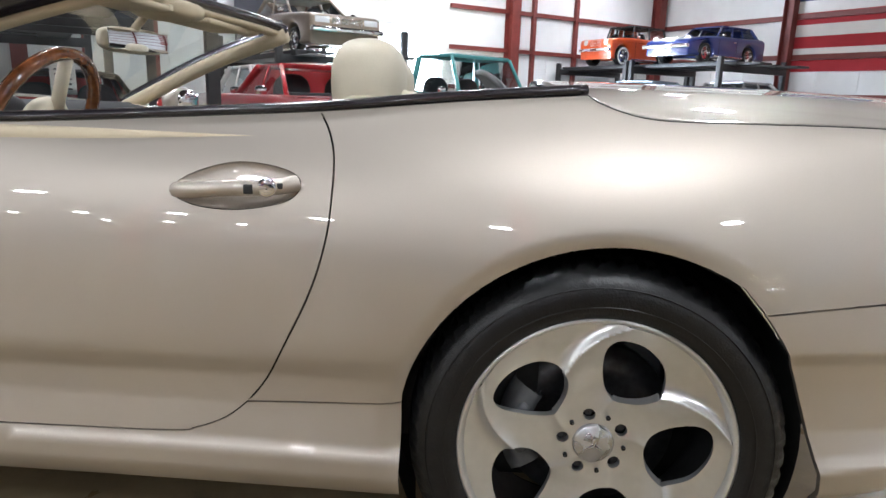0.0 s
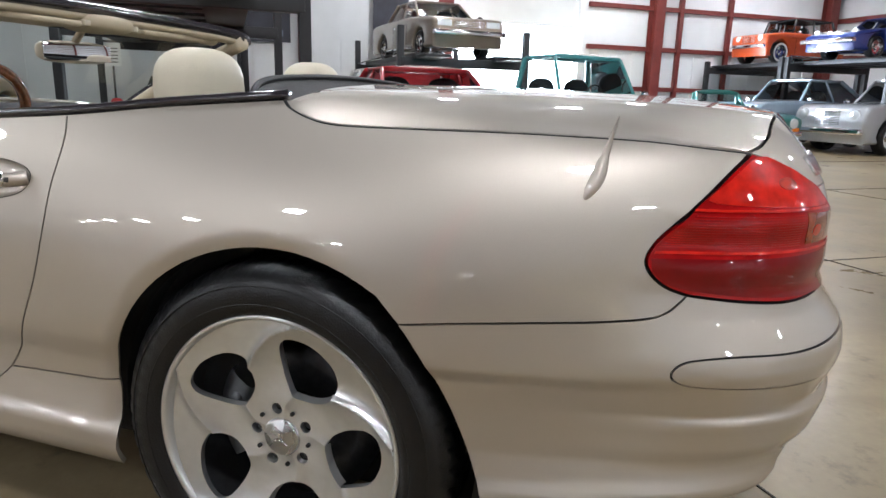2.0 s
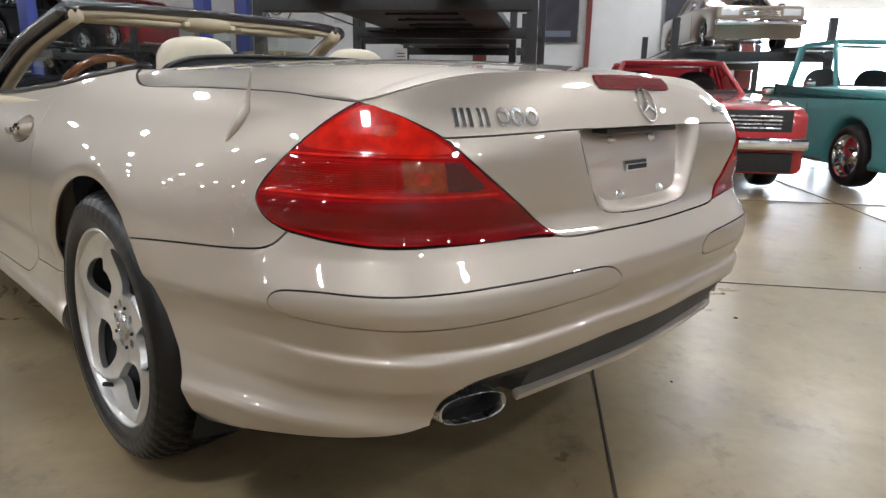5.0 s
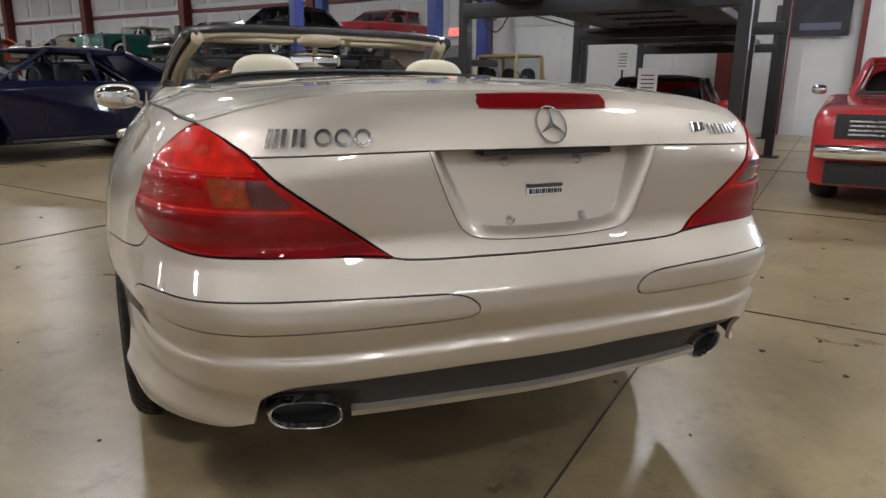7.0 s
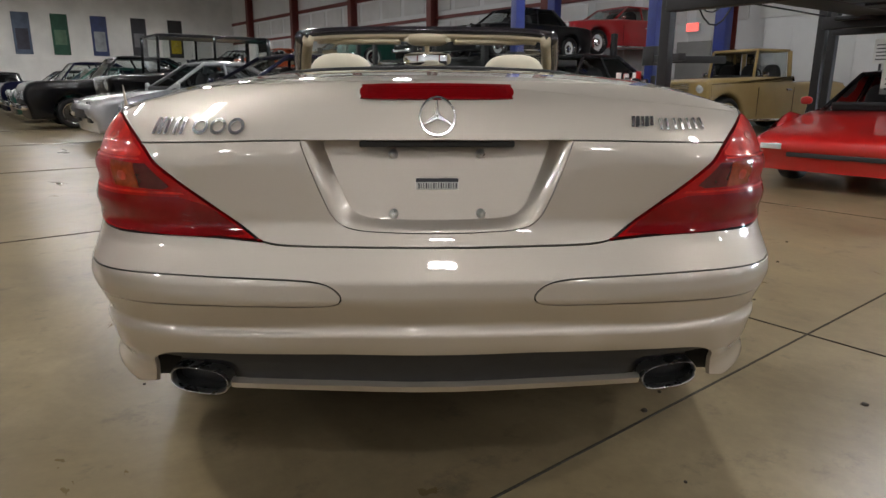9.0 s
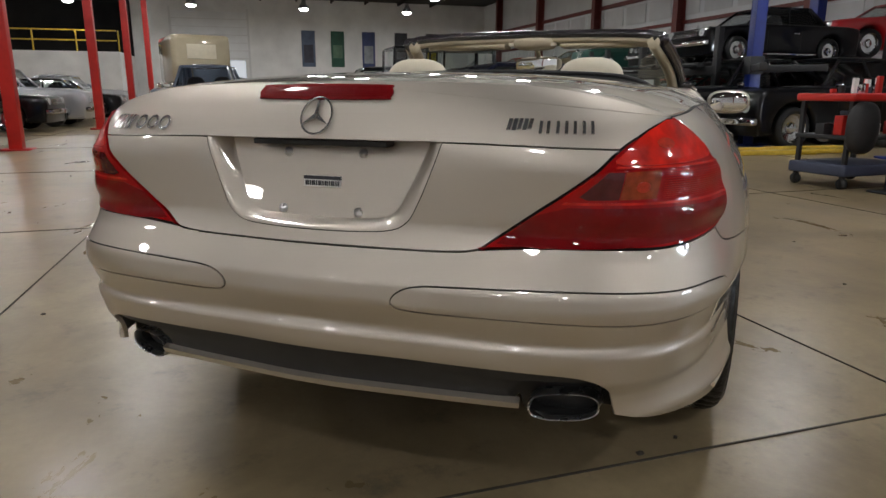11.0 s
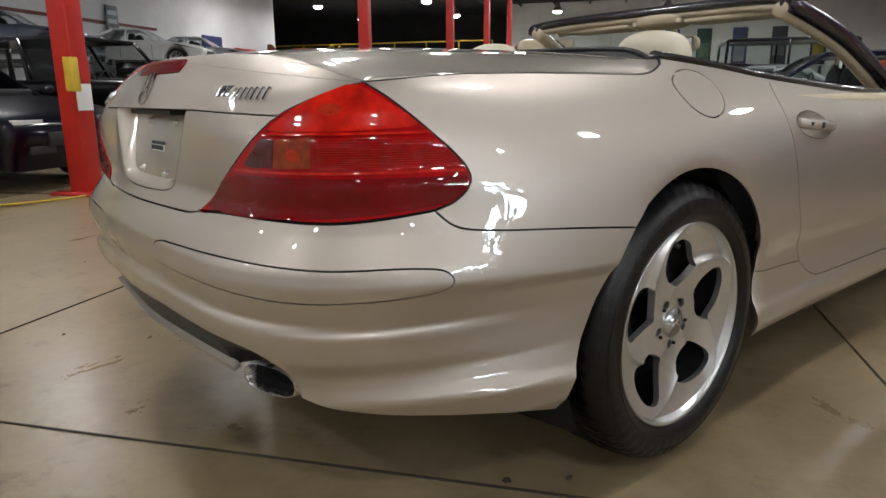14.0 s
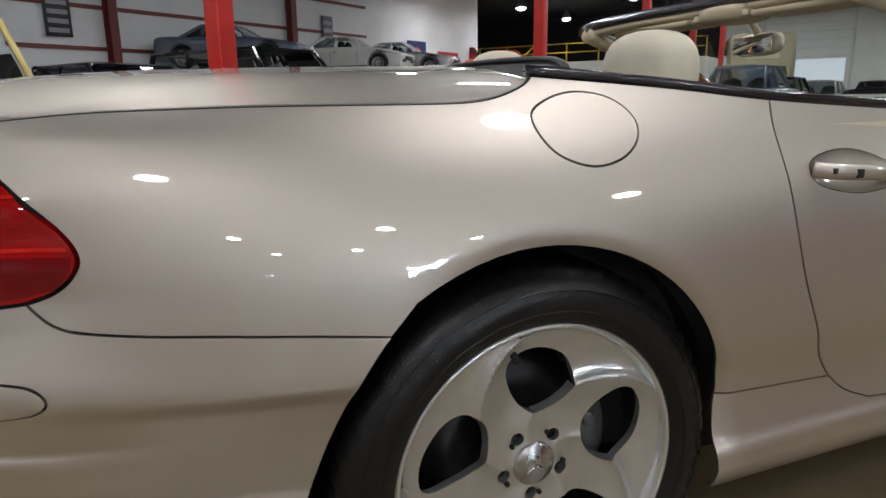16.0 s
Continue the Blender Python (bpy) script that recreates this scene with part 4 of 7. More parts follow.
def wheel(m, flip, turn=0.0, valve=-118, ahead=1, parent=car):
    TURN[0] = turn
    w = new("wheel")
    w.parent = parent
    w.matrix_basis = m
    disc = [(.238 * math.cos(t), .238 * math.sin(t)) for t in np.linspace(0, 2 * math.pi, 72)[:-1]]
    holes = [opening(k, turn) for k in range(5)]
    bolts = [[(.056 * math.cos(radians(29 + 72 * k + turn)) + .0115 * math.cos(t), .056 * math.sin(radians(29 + 72 * k + turn)) + .0115 * math.sin(t)) for t in np.linspace(0, 2 * math.pi, 14)[:-1]] for k in range(5)]
    rim = panel("rim", disc, ALLOY, w, holes=holes + bolts, gap=0, fold=.017, step=.0048, surf=rim_face, norm=rim_normal, flip=flip, label="silver five-spoke alloy rim with oval openings")
    s = 1 if not flip else -1
    bm = lathe([(-.014 * s, .236), (-.030 * s, .240), (-.036 * s, .245), (-.034 * s, .250), (-.02 * s, .250)], 72)
    part("rim_lip", bm, ALLOY, w)
    # The deep barrel takes a dark colour for the shade behind the spokes.
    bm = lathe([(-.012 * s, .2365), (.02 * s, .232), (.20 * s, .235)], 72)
    part("rim_barrel", bm, BARREL, w, "inner barrel of the rim, coloured dark for its shaded depth")
    bm = lathe([(.004 * s, .038), (-.004 * s, .038), (-.008 * s, .034), (-.009 * s, .024), (-.011 * s, .022), (-.012 * s, .001)], 32)
    part("hub_cap", bm, DULLCHROME, w, "round metal hub cap")
    for k in range(3):
        a = radians(90 + 120 * k)
        bm = sweep([(-.0125 * s, 0, 0), (-.0125 * s, .020 * math.cos(a), .020 * math.sin(a))], [.004, .001], 6)
        part("cap_spoke", bm, CHROME, w)
    for k in range(5):
        a = radians(29 + 72 * k + turn)
        bm = lathe([(.024 * s, .009), (.012 * s, .009), (.010 * s, .006), (.010 * s, .001)], 6)
        bmesh.ops.translate(bm, vec=(0, -.056 * math.cos(a), .056 * math.sin(a)), verts=bm.verts)
        part("wheel_bolt", bm, STEEL, w)
        a = radians(65 + 72 * k)
        bm = lathe([(.002 * s, .0042), (-.0035 * s, .0042), (-.0036 * s, .0005)], 10)
        bmesh.ops.translate(bm, vec=(-.002 * s, -.056 * math.cos(a), .056 * math.sin(a)), verts=bm.verts)
        part("bolt_dimple", bm, DARK, w)
    part("valve", sweep([(-.01 * s, -.218 * math.cos(radians(valve)), .218 * math.sin(radians(valve))), (-.034 * s, -.205 * math.cos(radians(valve)), .205 * math.sin(radians(valve)))], .006, 8), DARK, w)
    prof = [(-.028, .246), (-.040, .256), (-.046, .275), (-.044, .300), (-.034, .322), (-.018, .334)]
    tread = [(.000, .3395), (.030, .343), (.032, .336), (.040, .336), (.042, .344), (.085, .345), (.087, .337), (.097, .337), (.099, .345), (.142, .345), (.144, .337), (.154, .337), (.156, .344), (.20, .342), (.215, .336), (.23, .32), (.232, .25)]
    n = 216
    bm = lathe([(a * s, r) for a, r in prof + tread], n)
    bm.verts.ensure_lookup_table()
    for i, (a, r) in enumerate(prof + tread):
        if i >= 4 and (i < 8 or i in (9, 10, 11, 13, 14, 15)):
            for k in range(n):
                if (k + 2 * i) % 4 == 0:
                    v = bm.verts[i * n + k]
                    q = .011
                    v.co.y *= (r - q) / r
                    v.co.z *= (r - q) / r
    part("tyre", bm, RUBBER, w, "low-profile black tyre")
    for k in range(2):
        r = .272 + .034 * k
        bm = lathe([(-.0462 * s, r), (-.0475 * s, r + .0012), (-.0462 * s, r + .0024)], 96) if k == 0 else lathe([(-.0425 * s, r - .001), (-.0445 * s, r), (-.0420 * s, r + .0015)], 96)
        part("sidewall_ring", bm, RUBBER, w)
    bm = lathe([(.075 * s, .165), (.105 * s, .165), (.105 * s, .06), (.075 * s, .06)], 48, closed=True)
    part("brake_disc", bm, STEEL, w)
    # the caliper reaches round the disc on the side towards the car's nose
    rows = []
    for k in range(9):
        a = radians(-34 + 8.5 * k)
        rows.append([Vector((s * x, ahead * q * math.cos(a), q * math.sin(a))) for x, q in ((.045, .112), (.040, .124), (.042, .150), (.052, .172), (.125, .172), (.125, .112))])
    bm = grid_mesh(rows, close_v=True)
    bmesh.ops.recalc_face_normals(bm, faces=bm.faces)
    part("brake_caliper", bm, CALIPER, w, "grey brake caliper")
    for k in (-1, 1):
        bm = lathe([(.046 * s, .014), (.034 * s, .013), (.031 * s, .009), (.031 * s, .001)], 14)
        bmesh.ops.translate(bm, vec=(0, ahead * .128, .038 * k), verts=bm.verts)
        part("caliper_piston", bm, CALIPER, w)
    return w


wheel(pose(-.814, 0, .347), False)
wheel(pose(.814, 0, .347, 0, 0, 180), False, 21, 104, -1)
wheel(pose(-.815, 2.545, .347), False)
wheel(pose(.815, 2.545, .347, 0, 0, 180), False, 0, -118, -1)

# wheel housings and arch lips
for s in (1, -1):
    for cy in (0, 2.545):
        rows = []
        for x, r in ((.83, .372), (.80, .374), (.78, .378), (.60, .40), (.52, .40), (.50, .20)):
            rows.append([(-s * x, cy + r * math.cos(radians(a)), .347 + r * math.sin(radians(a))) for a in range(-30, 211, 6)])
        part("wheel_housing", grid_mesh(rows[1:]), DARK if cy else DARK, car)

# ---- cabin ----
def lump(cx, cy, cz, rx, ry, rz, p=2.6, n=20, m=14):
    """A cushion: a rounded box shape."""
    rows = []
    for i in range(m + 1):
        a = -math.pi / 2 + math.pi * i / m
        row = []
        for k in range(n):
            b = 2 * math.pi * k / n
            f = lambda v: math.copysign(abs(v) ** (2 / p), v)
            row.append(Vector((cx + rx * f(math.cos(a)) * f(math.cos(b)), cy + ry * f(math.cos(a)) * f(math.sin(b)), cz + rz * f(math.sin(a)))))
        rows.append(row)
    bm = grid_mesh(rows, close_v=True)
    bmesh.ops.remove_doubles(bm, verts=bm.verts, dist=1e-5)
    bmesh.ops.recalc_face_normals(bm, faces=bm.faces)
    return bm


part("cockpit_floor", one_box(-.66, .66, .14, 1.62, .30, .34), CARPET, car)
part("cockpit_side", one_box(-.74, -.66, .10, 1.62, .30, .84), CARPET, car)
part("cockpit_side", one_box(.66, .74, .10, 1.62, .30, .84), CARPET, car)
part("cockpit_bulkhead", one_box(-.66, .66, .10, .14, .30, .90), CARPET, car)
part("rear_shelf", one_box(-.66, .66, .09, .34, .88, .935, .02), BLACK, car)
for s in (-1, 1):
    seat = new("seat")
    seat.parent = car
    part("seat_cushion", lump(s * .34, .86, .50, .25, .27, .10), CREAM, seat)
    part("seat_back", lump(s * .34, .50, .68, .245, .10, .30), CREAM, seat)
    part("headrest", lump(s * .345, .53 + .03 * s, .985, .125, .085, .100, 2.7), CREAM, seat, "cream leather headrest")
    part("headrest_lobe", lump(s * .345, .465 + .03 * s, .945, .06, .035, .03), CREAM, seat)
    # door cards
    part("door_card", one_box(s * .755 - .03, s * .755 + .03, .55, 1.55, .45, .885, .02), CREAM_TRIM, car)
# wind deflector behind the seats
pts = [(-.60, .17, .955), (-.56, .20, .985), (-.45, .23, 1.01), (-.2, .25, 1.022), (0, .255, 1.025), (.2, .25, 1.022), (.45, .23, 1.01), (.56, .20, .985), (.60, .17, .955)]
part("wind_deflector_frame", sweep(smooth_line(pts, 6), .009, 8, flat=.8), BLACK, car, "black wind deflector frame")
rows = [[Vector(p) * 1 for p in smooth_line(pts, 4)], [Vector((p[0] * .98, p[1] - .06, .93)) for p in smooth_line(pts, 4)]]
part("deflector_cover", grid_mesh(rows), BLACK, car)
# belt mouldings
for s in (1, -1):
    row = [skin(np.array([s * p[0]]), np.array([p[1]]), -.002)[0] for p in BELT]
    ctr = [Vector((r[0] - s * -1 * .0 + (.014 if r[0] < 0 else -.014), r[1], r[2] + .008)) for r in row]
    part("belt_moulding", sweep(ctr, .017, 8, flat=.62), TRIM, car, "dark gloss belt moulding")
# windscreen: pillars, header, glass
for s in (1, -1):
    base, top = Vector((s * .69, 1.68, .90)), Vector((s * .575, .985, 1.180))
    mid = (base + top) / 2 + Vector((s * .012, -.02, .030))
    line = [Vector(p) for p in smooth_line([base, mid, top], 8)]
    part("pillar", sweep(line, .034, 10, flat=.9), TRIM, car, "dark windscreen pillar")
    inner = [p + Vector((-s * .026, -.012, -.016)) for p in line]
    part("pillar_cover", sweep(inner, .026, 10), CREAM_TRIM, car, "cream pillar cover")
head = [Vector(p) for p in smooth_line([(-.575, .985, 1.180), (-.54, 1.02, 1.196), (-.40, 1.075, 1.210), (-.2, 1.120, 1.217), (0, 1.135, 1.219), (.2, 1.120, 1.217), (.40, 1.075, 1.210), (.54, 1.02, 1.196), (.575, .985, 1.180)], 6)]
part("header_rail", sweep(head, .030, 10, flat=.7), TRIM, car, "dark windscreen header rail")
part("header_cover", sweep([p + Vector((0, .008, -.024)) for p in head], .032, 10, flat=.4), CREAM_TRIM, car, "cream padded header")
part("header_cover", sweep([p + Vector((-p.x * .05, .07, -.030)) for p in head[6:-6]], .045, 10, flat=.35), CREAM_TRIM, car)
for s in (-1, 1):
    part("sun_visor", one_box(s * .30 - .17, s * .30 + .17, 1.08, 1.22, 1.158, 1.176, .008), CREAM_TRIM, car, "cream sun visor")
    part("visor_clip", one_box(s * .10 - .012, s * .10 + .012, 1.09, 1.115, 1.165, 1.182, .004), CREAM, car)
rows = []
for i in range(9):
    f = i / 8
    row = []
    for k in range(17):
        g = -1 + 2 * k / 16
        w = .665 + (.55 - .665) * f
        row.append((g * w, 1.70 + (1.02 - 1.70) * f + .10 * (1 - g * g) * (1 + .15 * f), .90 + (1.190 - .90) * f + .025 * math.sin(math.pi * f) + .022 * (1 - g * g) * f))
    rows.append(row)
ws = part("windscreen_glass", grid_mesh(rows), GLASS, car)
ws.visible_shadow = False
# roof console with lamp and the mirror
part("roof_console", lump(0, 1.15, 1.178, .10, .09, .028, 3), CREAM_TRIM, car)
part("mirror_stem", sweep([(0, 1.21, 1.17), (0, 1.27, 1.105)], .012, 8), CREAM_TRIM, car)
mh = lump(0, 1.26, 1.090, .125, .022, .036, 3.2)
bmesh.ops.transform(mh, matrix=Matrix.Translation((0, 1.26, 1.090)) @ Matrix.Rotation(radians(-16), 4, "Z") @ Matrix.Translation((0, -1.26, -1.090)), verts=mh.verts)
part("inside_mirror_shell", mh, CREAM, car, "cream inside mirror shell")
bm = one_box(-.112, .112, 1.234, 1.238, 1.062, 1.117, .002)
bmesh.ops.transform(bm, matrix=Matrix.Translation((0, 1.26, 1.090)) @ Matrix.Rotation(radians(-16), 4, "Z") @ Matrix.Translation((0, -1.26, -1.090)), verts=bm.verts)
part("inside_mirror_glass", bm, MIRROR, car)
# dashboard and steering wheel
dash = lump(0, 1.62, .80, .68, .24, .115, 3.2, 28)
part("dashboard", dash, CARPET, car)
part("dash_top", lump(0, 1.63, .865, .66, .20, .045, 3, 28), CREAM_TRIM, car)
part("binnacle", lump(-.36, 1.50, .890, .17, .08, .05, 2.6), CARPET, car)
sm = Matrix.Translation((-.36, 1.31, .865)) @ Matrix.Rotation(radians(-64), 4, "X")
ring = [sm @ Vector((.185 * math.cos(a), .185 * math.sin(a), 0)) for a in np.linspace(0, 2 * math.pi, 49)]
bm = bmesh.new()
rows = []
for a in np.linspace(0, 2 * math.pi, 49)[:-1]:
    rows.append([sm @ Vector(((.185 + .017 * math.cos(b)) * math.cos(a), (.185 + .017 * math.cos(b)) * math.sin(a), .017 * math.sin(b))) for b in np.linspace(0, 2 * math.pi, 11)[:-1]])
steer = part("steering_wheel", grid_mesh(rows, True, True), WOOD, car, "polished wood-rimmed steering wheel")
for a in (0, 180, 270):
    part("wheel_spoke", sweep([sm @ Vector((.05 * math.cos(radians(a)), .05 * math.sin(radians(a)), -.02)), sm @ Vector((.175 * math.cos(radians(a)), .175 * math.sin(radians(a)), 0))], .016, 8), CREAM, steer)
hubm = lump(0, 0, 0, .07, .07, .03)
bmesh.ops.transform(hubm, matrix=sm, verts=hubm.verts)
part("airbag_cover", hubm, CREAM, steer)
# bonnet and nose
def hood_z(x, y):
    f = np.clip((y - 1.62) / 1.7, 0, 1)
    edge = .885 - .02 * f - .17 * f ** 2.2
    return edge + (.055 - .03 * f) * (1 - (np.abs(x) / .80) ** 2.2)


def hood(x, y):
    return np.stack([x, y, hood_z(x, y)], -1)


def hood_n(x, y):
    h = .01
    n = np.stack([-(hood_z(x + h, y) - hood_z(x - h, y)) / (2 * h), -(hood_z(x, y + h) - hood_z(x, y - h)) / (2 * h), np.ones_like(x)], -1)
    return n / np.linalg.norm(n, axis=-1, keepdims=True)


hp = [(-.74, 1.70), (-.70, 1.75), (0, 1.84), (.70, 1.75), (.74, 1.70), (.745, 2.3), (.70, 2.8), (.55, 3.15), (.2, 3.3), (-.2, 3.3), (-.55, 3.15), (-.70, 2.8), (-.745, 2.3)]
panel("bonnet", hp, PAINT, car, gap=0, step=.04, surf=hood, norm=hood_n, label="long bonnet")
part("nose", lump(0, 3.10, .50, .72, .28, .24, 3), PAINT, car)
part("scuttle", one_box(-.66, .66, 1.62, 1.80, .80, .905, .02), BLACK, car)
# door mirrors
for s in (-1, 1):
    mir = lump(s * .905, 1.56, .912, .100, .055, .058, 2.6)
    ms = part("door_mirror", mir, PAINT, car, "body-coloured door mirror")
    part("mirror_foot", sweep([(s * .80, 1.58, .870), (s * .85, 1.57, .890)], [.03, .022], 8, flat=.6), PAINT, ms)
    bm = lump(s * .905, 1.522, .912, .087, .022, .047, 2.8)
    part("mirror_glass", bm, MIRROR, ms)
# door handles
for s in (1, -1):
    cup = []
    hc = np.mean([np.array(p) for p in HANDLE], 0)
    for f, d in ((1.0, 0), (.93, .004), (.75, .009), (.45, .0115), (.0, .012)):
        cup.append([tuple(skin(np.array([s * (hc[0] + (p[0] - hc[0]) * f)]), np.array([hc[1] + (p[1] - hc[1]) * f]), -d)[0]) for p in HANDLE])
    part("handle_cup", grid_mesh(cup, close_v=True), PAINT, car)
    line = [Vector(skin(np.array([s * u]), np.array([z]), l)[0]) for u, z, l in ((2.328, .787, -.004), (2.30, .790, .012), (2.24, .796, .022), (2.17, .800, .022), (2.135, .803, .014), (2.118, .806, 0))]
    hd = part("door_handle", sweep(smooth_line(line, 5), .0145, 10, flat=1.0), PAINT, car, "pull handle in body colour")
    for u, z, r in ((2.188, .798, .008), (2.137, .804, .005)):
        c = skin(np.array([s * u]), np.array([z]), .028 if r > .006 else .022)[0]
        part("handle_button", one_box(c[0] - .010, c[0] + .010, c[1] - r, c[1] + r, z - r, z + r, .002), BLACK, hd)
    if s > 0:
        c = skin(np.array([2.158]), np.array([.801]), .022)[0]
        bm = lathe([(.0, .016), (-.012, .016), (-.014, .012), (-.013, .001)], 20)
        bmesh.ops.translate(bm, vec=tuple(c), verts=bm.verts)
        part("key_lock", bm, CHROME, hd, "chrome key lock")

# ---- other vehicles ----
_paint = {}


def car_paint(name, color, metal=0.0):
    if name not in _paint:
        _paint[name] = mat(name + "_car_paint", color, 0.28, metal, 1.0 if max(color) > .06 else .6, vary=0.12, scale=3, spec=.5 if max(color) > .06 else .1)
    return _paint[name]


HEADGLASS = mat("head_lamp_glass", (0.75, 0.77, 0.78), 0.10, 0.4, 1.0)
AMBER = mat("amber_lens", (0.75, 0.20, 0.01), 0.15, coat=1.0)
WHITEWALL = mat("white_tyre_band", (0.70, 0.69, 0.66), 0.6)

_tyre_bm = lathe([(-.30, .68), (-.36, .76), (-.36, .88), (-.28, .97), (-.1, 1.0), (.1, 1.0), (.28, .97), (.36, .88), (.36, .76), (.30, .68)], 28, closed=False)
_tyre_me = bpy.data.meshes.new("tyre")
_tyre_bm.to_mesh(_tyre_me), _tyre_bm.free()
_tyre_me.materials.append(RUBBER), _tyre_me.shade_smooth()
_ww_bm = lathe([(-.365, .70), (-.375, .72), (-.375, .86), (-.365, .88)], 28)
_ww_me = bpy.data.meshes.new("whitewall")
_ww_bm.to_mesh(_ww_me), _ww_bm.free()
_ww_me.materials.append(WHITEWALL), _ww_me.shade_smooth()


def _rim_mesh(kind):
    bm = lathe([(-.30, .69), (-.33, .68), (-.30, .64), (-.16, .60), (-.14, .30), (-.20, .26), (-.26, .20), (-.28, .01)], 28) if kind == "cap" else lathe([(-.30, .69), (-.33, .68), (-.30, .64), (.10, .60), (.10, .01)], 28)
    if kind == "spoke":
        for k in range(10):
            box(bm, -.30, -.20, -.035, .035, .10, .66, 0, Matrix.Rotation(2 * math.pi * k / 10, 4, "X"))
    me = bpy.data.meshes.new("rim")
    bm.to_mesh(me), bm.free()
    me.materials.append({"cap": CHROME, "spoke": ALLOY}[kind])
    # The back disc is coloured dark to give shaded depth behind the spokes.
    if kind == "spoke":
        me.materials.append(DARK)
        for f in me.polygons:
            if all(me.vertices[i].co.x > .05 for i in f.vertices) or (f.center.x > -.2 and f.area > .01 and abs(f.normal.x) > .9 and len(f.vertices) == 4 and all(abs(me.vertices[i].co.x - .10) < 1e-4 for i in f.vertices)):
                f.material_index = 1
    return me


_rims = {k: _rim_mesh(k) for k in ("cap", "spoke")}


def sheet(a, b, c, d):
    """A window pane between four corners."""
    bm = bmesh.new()
    bm.faces.new([bm.verts.new(v) for v in (a, b, c, d)])
    return bm


def inset_quad(a, b, c, d, u0, u1, v0, v1):
    a, b, c, d = (Vector(v) for v in (a, b, c, d))
    f = lambda u, v: (a * (1 - u) + b * u) * (1 - v) + (d * (1 - u) + c * u) * v
    return f(u0, v0), f(u1, v0), f(u1, v1), f(u0, v1)


def vehicle(name, label, x, y, az, paint, profile, width, wheels, house=None, z=0.0, r=.33, rim="cap", white=False, face=(), tail=(), roof=None, category="car", group="", round_=.07, windows=2, size=1.0):
    """A parked vehicle. profile: the side view's upper line from nose to tail (y ahead, z up); house: belt (y0, y1, z, half width) and roof (y0, y1, z, half width);
    face and tail: ('round'|'box'|'bar', x, z, w, h, material)."""
    v = thing(name, pose(x, y, z, 0, 0, az - 90), label, category, group)
    v.scale = (size, size, size)
    y_front, y_rear = profile[0][0], profile[-1][0]
    zb = r * .62
    low = []
    for wy in sorted(wheels):
        low += [(wy + (r * 1.16) * math.cos(radians(a)), r + (r * 1.16) * math.sin(radians(a))) for a in range(200, -21, -22)]
    low = [(p[0], max(p[1], zb)) for p in low]
    poly = [(y_rear + .03, zb)] + low + [(y_front - .03, zb)] + [p for p in smooth_line(profile, 4)]
    w = width / 2
    rows = []
    for dx, ins in ((0, .085), (.012, .045), (.04, .015), (.10, 0)):
        rows.append([Vector((-w + dx, p[0], p[1])) for p in shrink(poly, ins * round_ / .07)])
    rows += [[Vector((-p.x, p.y, p.z)) for p in row] for row in rows[::-1]]
    bm = grid_mesh(rows, close_v=True)
    bm.verts.ensure_lookup_table()
    n = len(poly)
    for ring in (bm.verts[:n], bm.verts[-n:]):
        bm.faces.new(ring)
    bmesh.ops.recalc_face_normals(bm, faces=bm.faces)
    body = part("body", bm, paint, v)
    body.data.set_sharp_from_angle(angle=radians(50))
    # side creases and door joints
    for s in (-1, 1):
        ymid = (wheels[0] + wheels[1]) / 2
        for dy in (.55, -.45):
            flat_part("door_joint", one_box(s * w - .004, s * w + .004, ymid + dy - .005, ymid + dy + .005, zb + .12, max(p[1] for p in profile) * .82), DARK, v)
        part("door_handle", one_box(s * w - .012, s * w + .022, ymid - .38, ymid - .22, max(p[1] for p in profile) * .76, max(p[1] for p in profile) * .79, .006), CHROME, v)
        part("sill_trim", one_box(s * w - .02, s * w + .012, min(wheels) + r * 1.3, max(wheels) - r * 1.3, zb + .02, zb + .06, .008), CHROME if rim == "cap" else BLACK, v)
    if house:
        (y0, y1, z0, w0), (t0, t1, z1, w1) = house
        corners = lambda: ((-w0, y0, z0), (w0, y0, z0), (w0, y1, z0), (-w0, y1, z0), (-w1, t0, z1), (w1, t0, z1), (w1, t1, z1), (-w1, t1, z1))
        c = [Vector(q) for q in corners()]
        top = []
        for a in np.linspace(0, 1, 7):
            row = []
            for b in np.linspace(0, 1, 7):
                q = (c[4] * (1 - b) + c[5] * b) * (1 - a) + (c[7] * (1 - b) + c[6] * b) * a
                e = max(abs(2 * a - 1), abs(2 * b - 1))
                row.append(q + Vector((0, 0, .045 * (1 - e ** 2.5))))
            top.append(row)
        rim_line = [top[0][k] for k in range(7)] + [top[k][6] for k in range(1, 7)] + [top[6][k] for k in range(5, -1, -1)] + [top[k][0] for k in range(5, 0, -1)]
        under = [[q + Vector((0, 0, -.05)) for q in row] for row in top]
        bm = grid_mesh(top)
        bm2 = grid_mesh([rim_line + rim_line[:1], [q + Vector((0, 0, -.055)) for q in rim_line + rim_line[:1]]])
        tmp = bpy.data.meshes.new("tmp")
        bm2.to_mesh(tmp), bm2.free()
        bm.from_mesh(tmp)
        bm2 = grid_mesh(under)
        bm2.to_mesh(tmp), bm2.free()
        bm.from_mesh(tmp)
        bpy.data.meshes.remove(tmp)
        part("roof", bm, roof or paint, v)
        dn = Vector((0, 0, -.03))
        for lo, hi, rad in ((0, 4, .030), (1, 5, .030), (2, 6, .048), (3, 7, .048)):
            part("pillar", sweep([c[lo] + dn, c[hi] + dn], rad, 8), roof or paint, v)
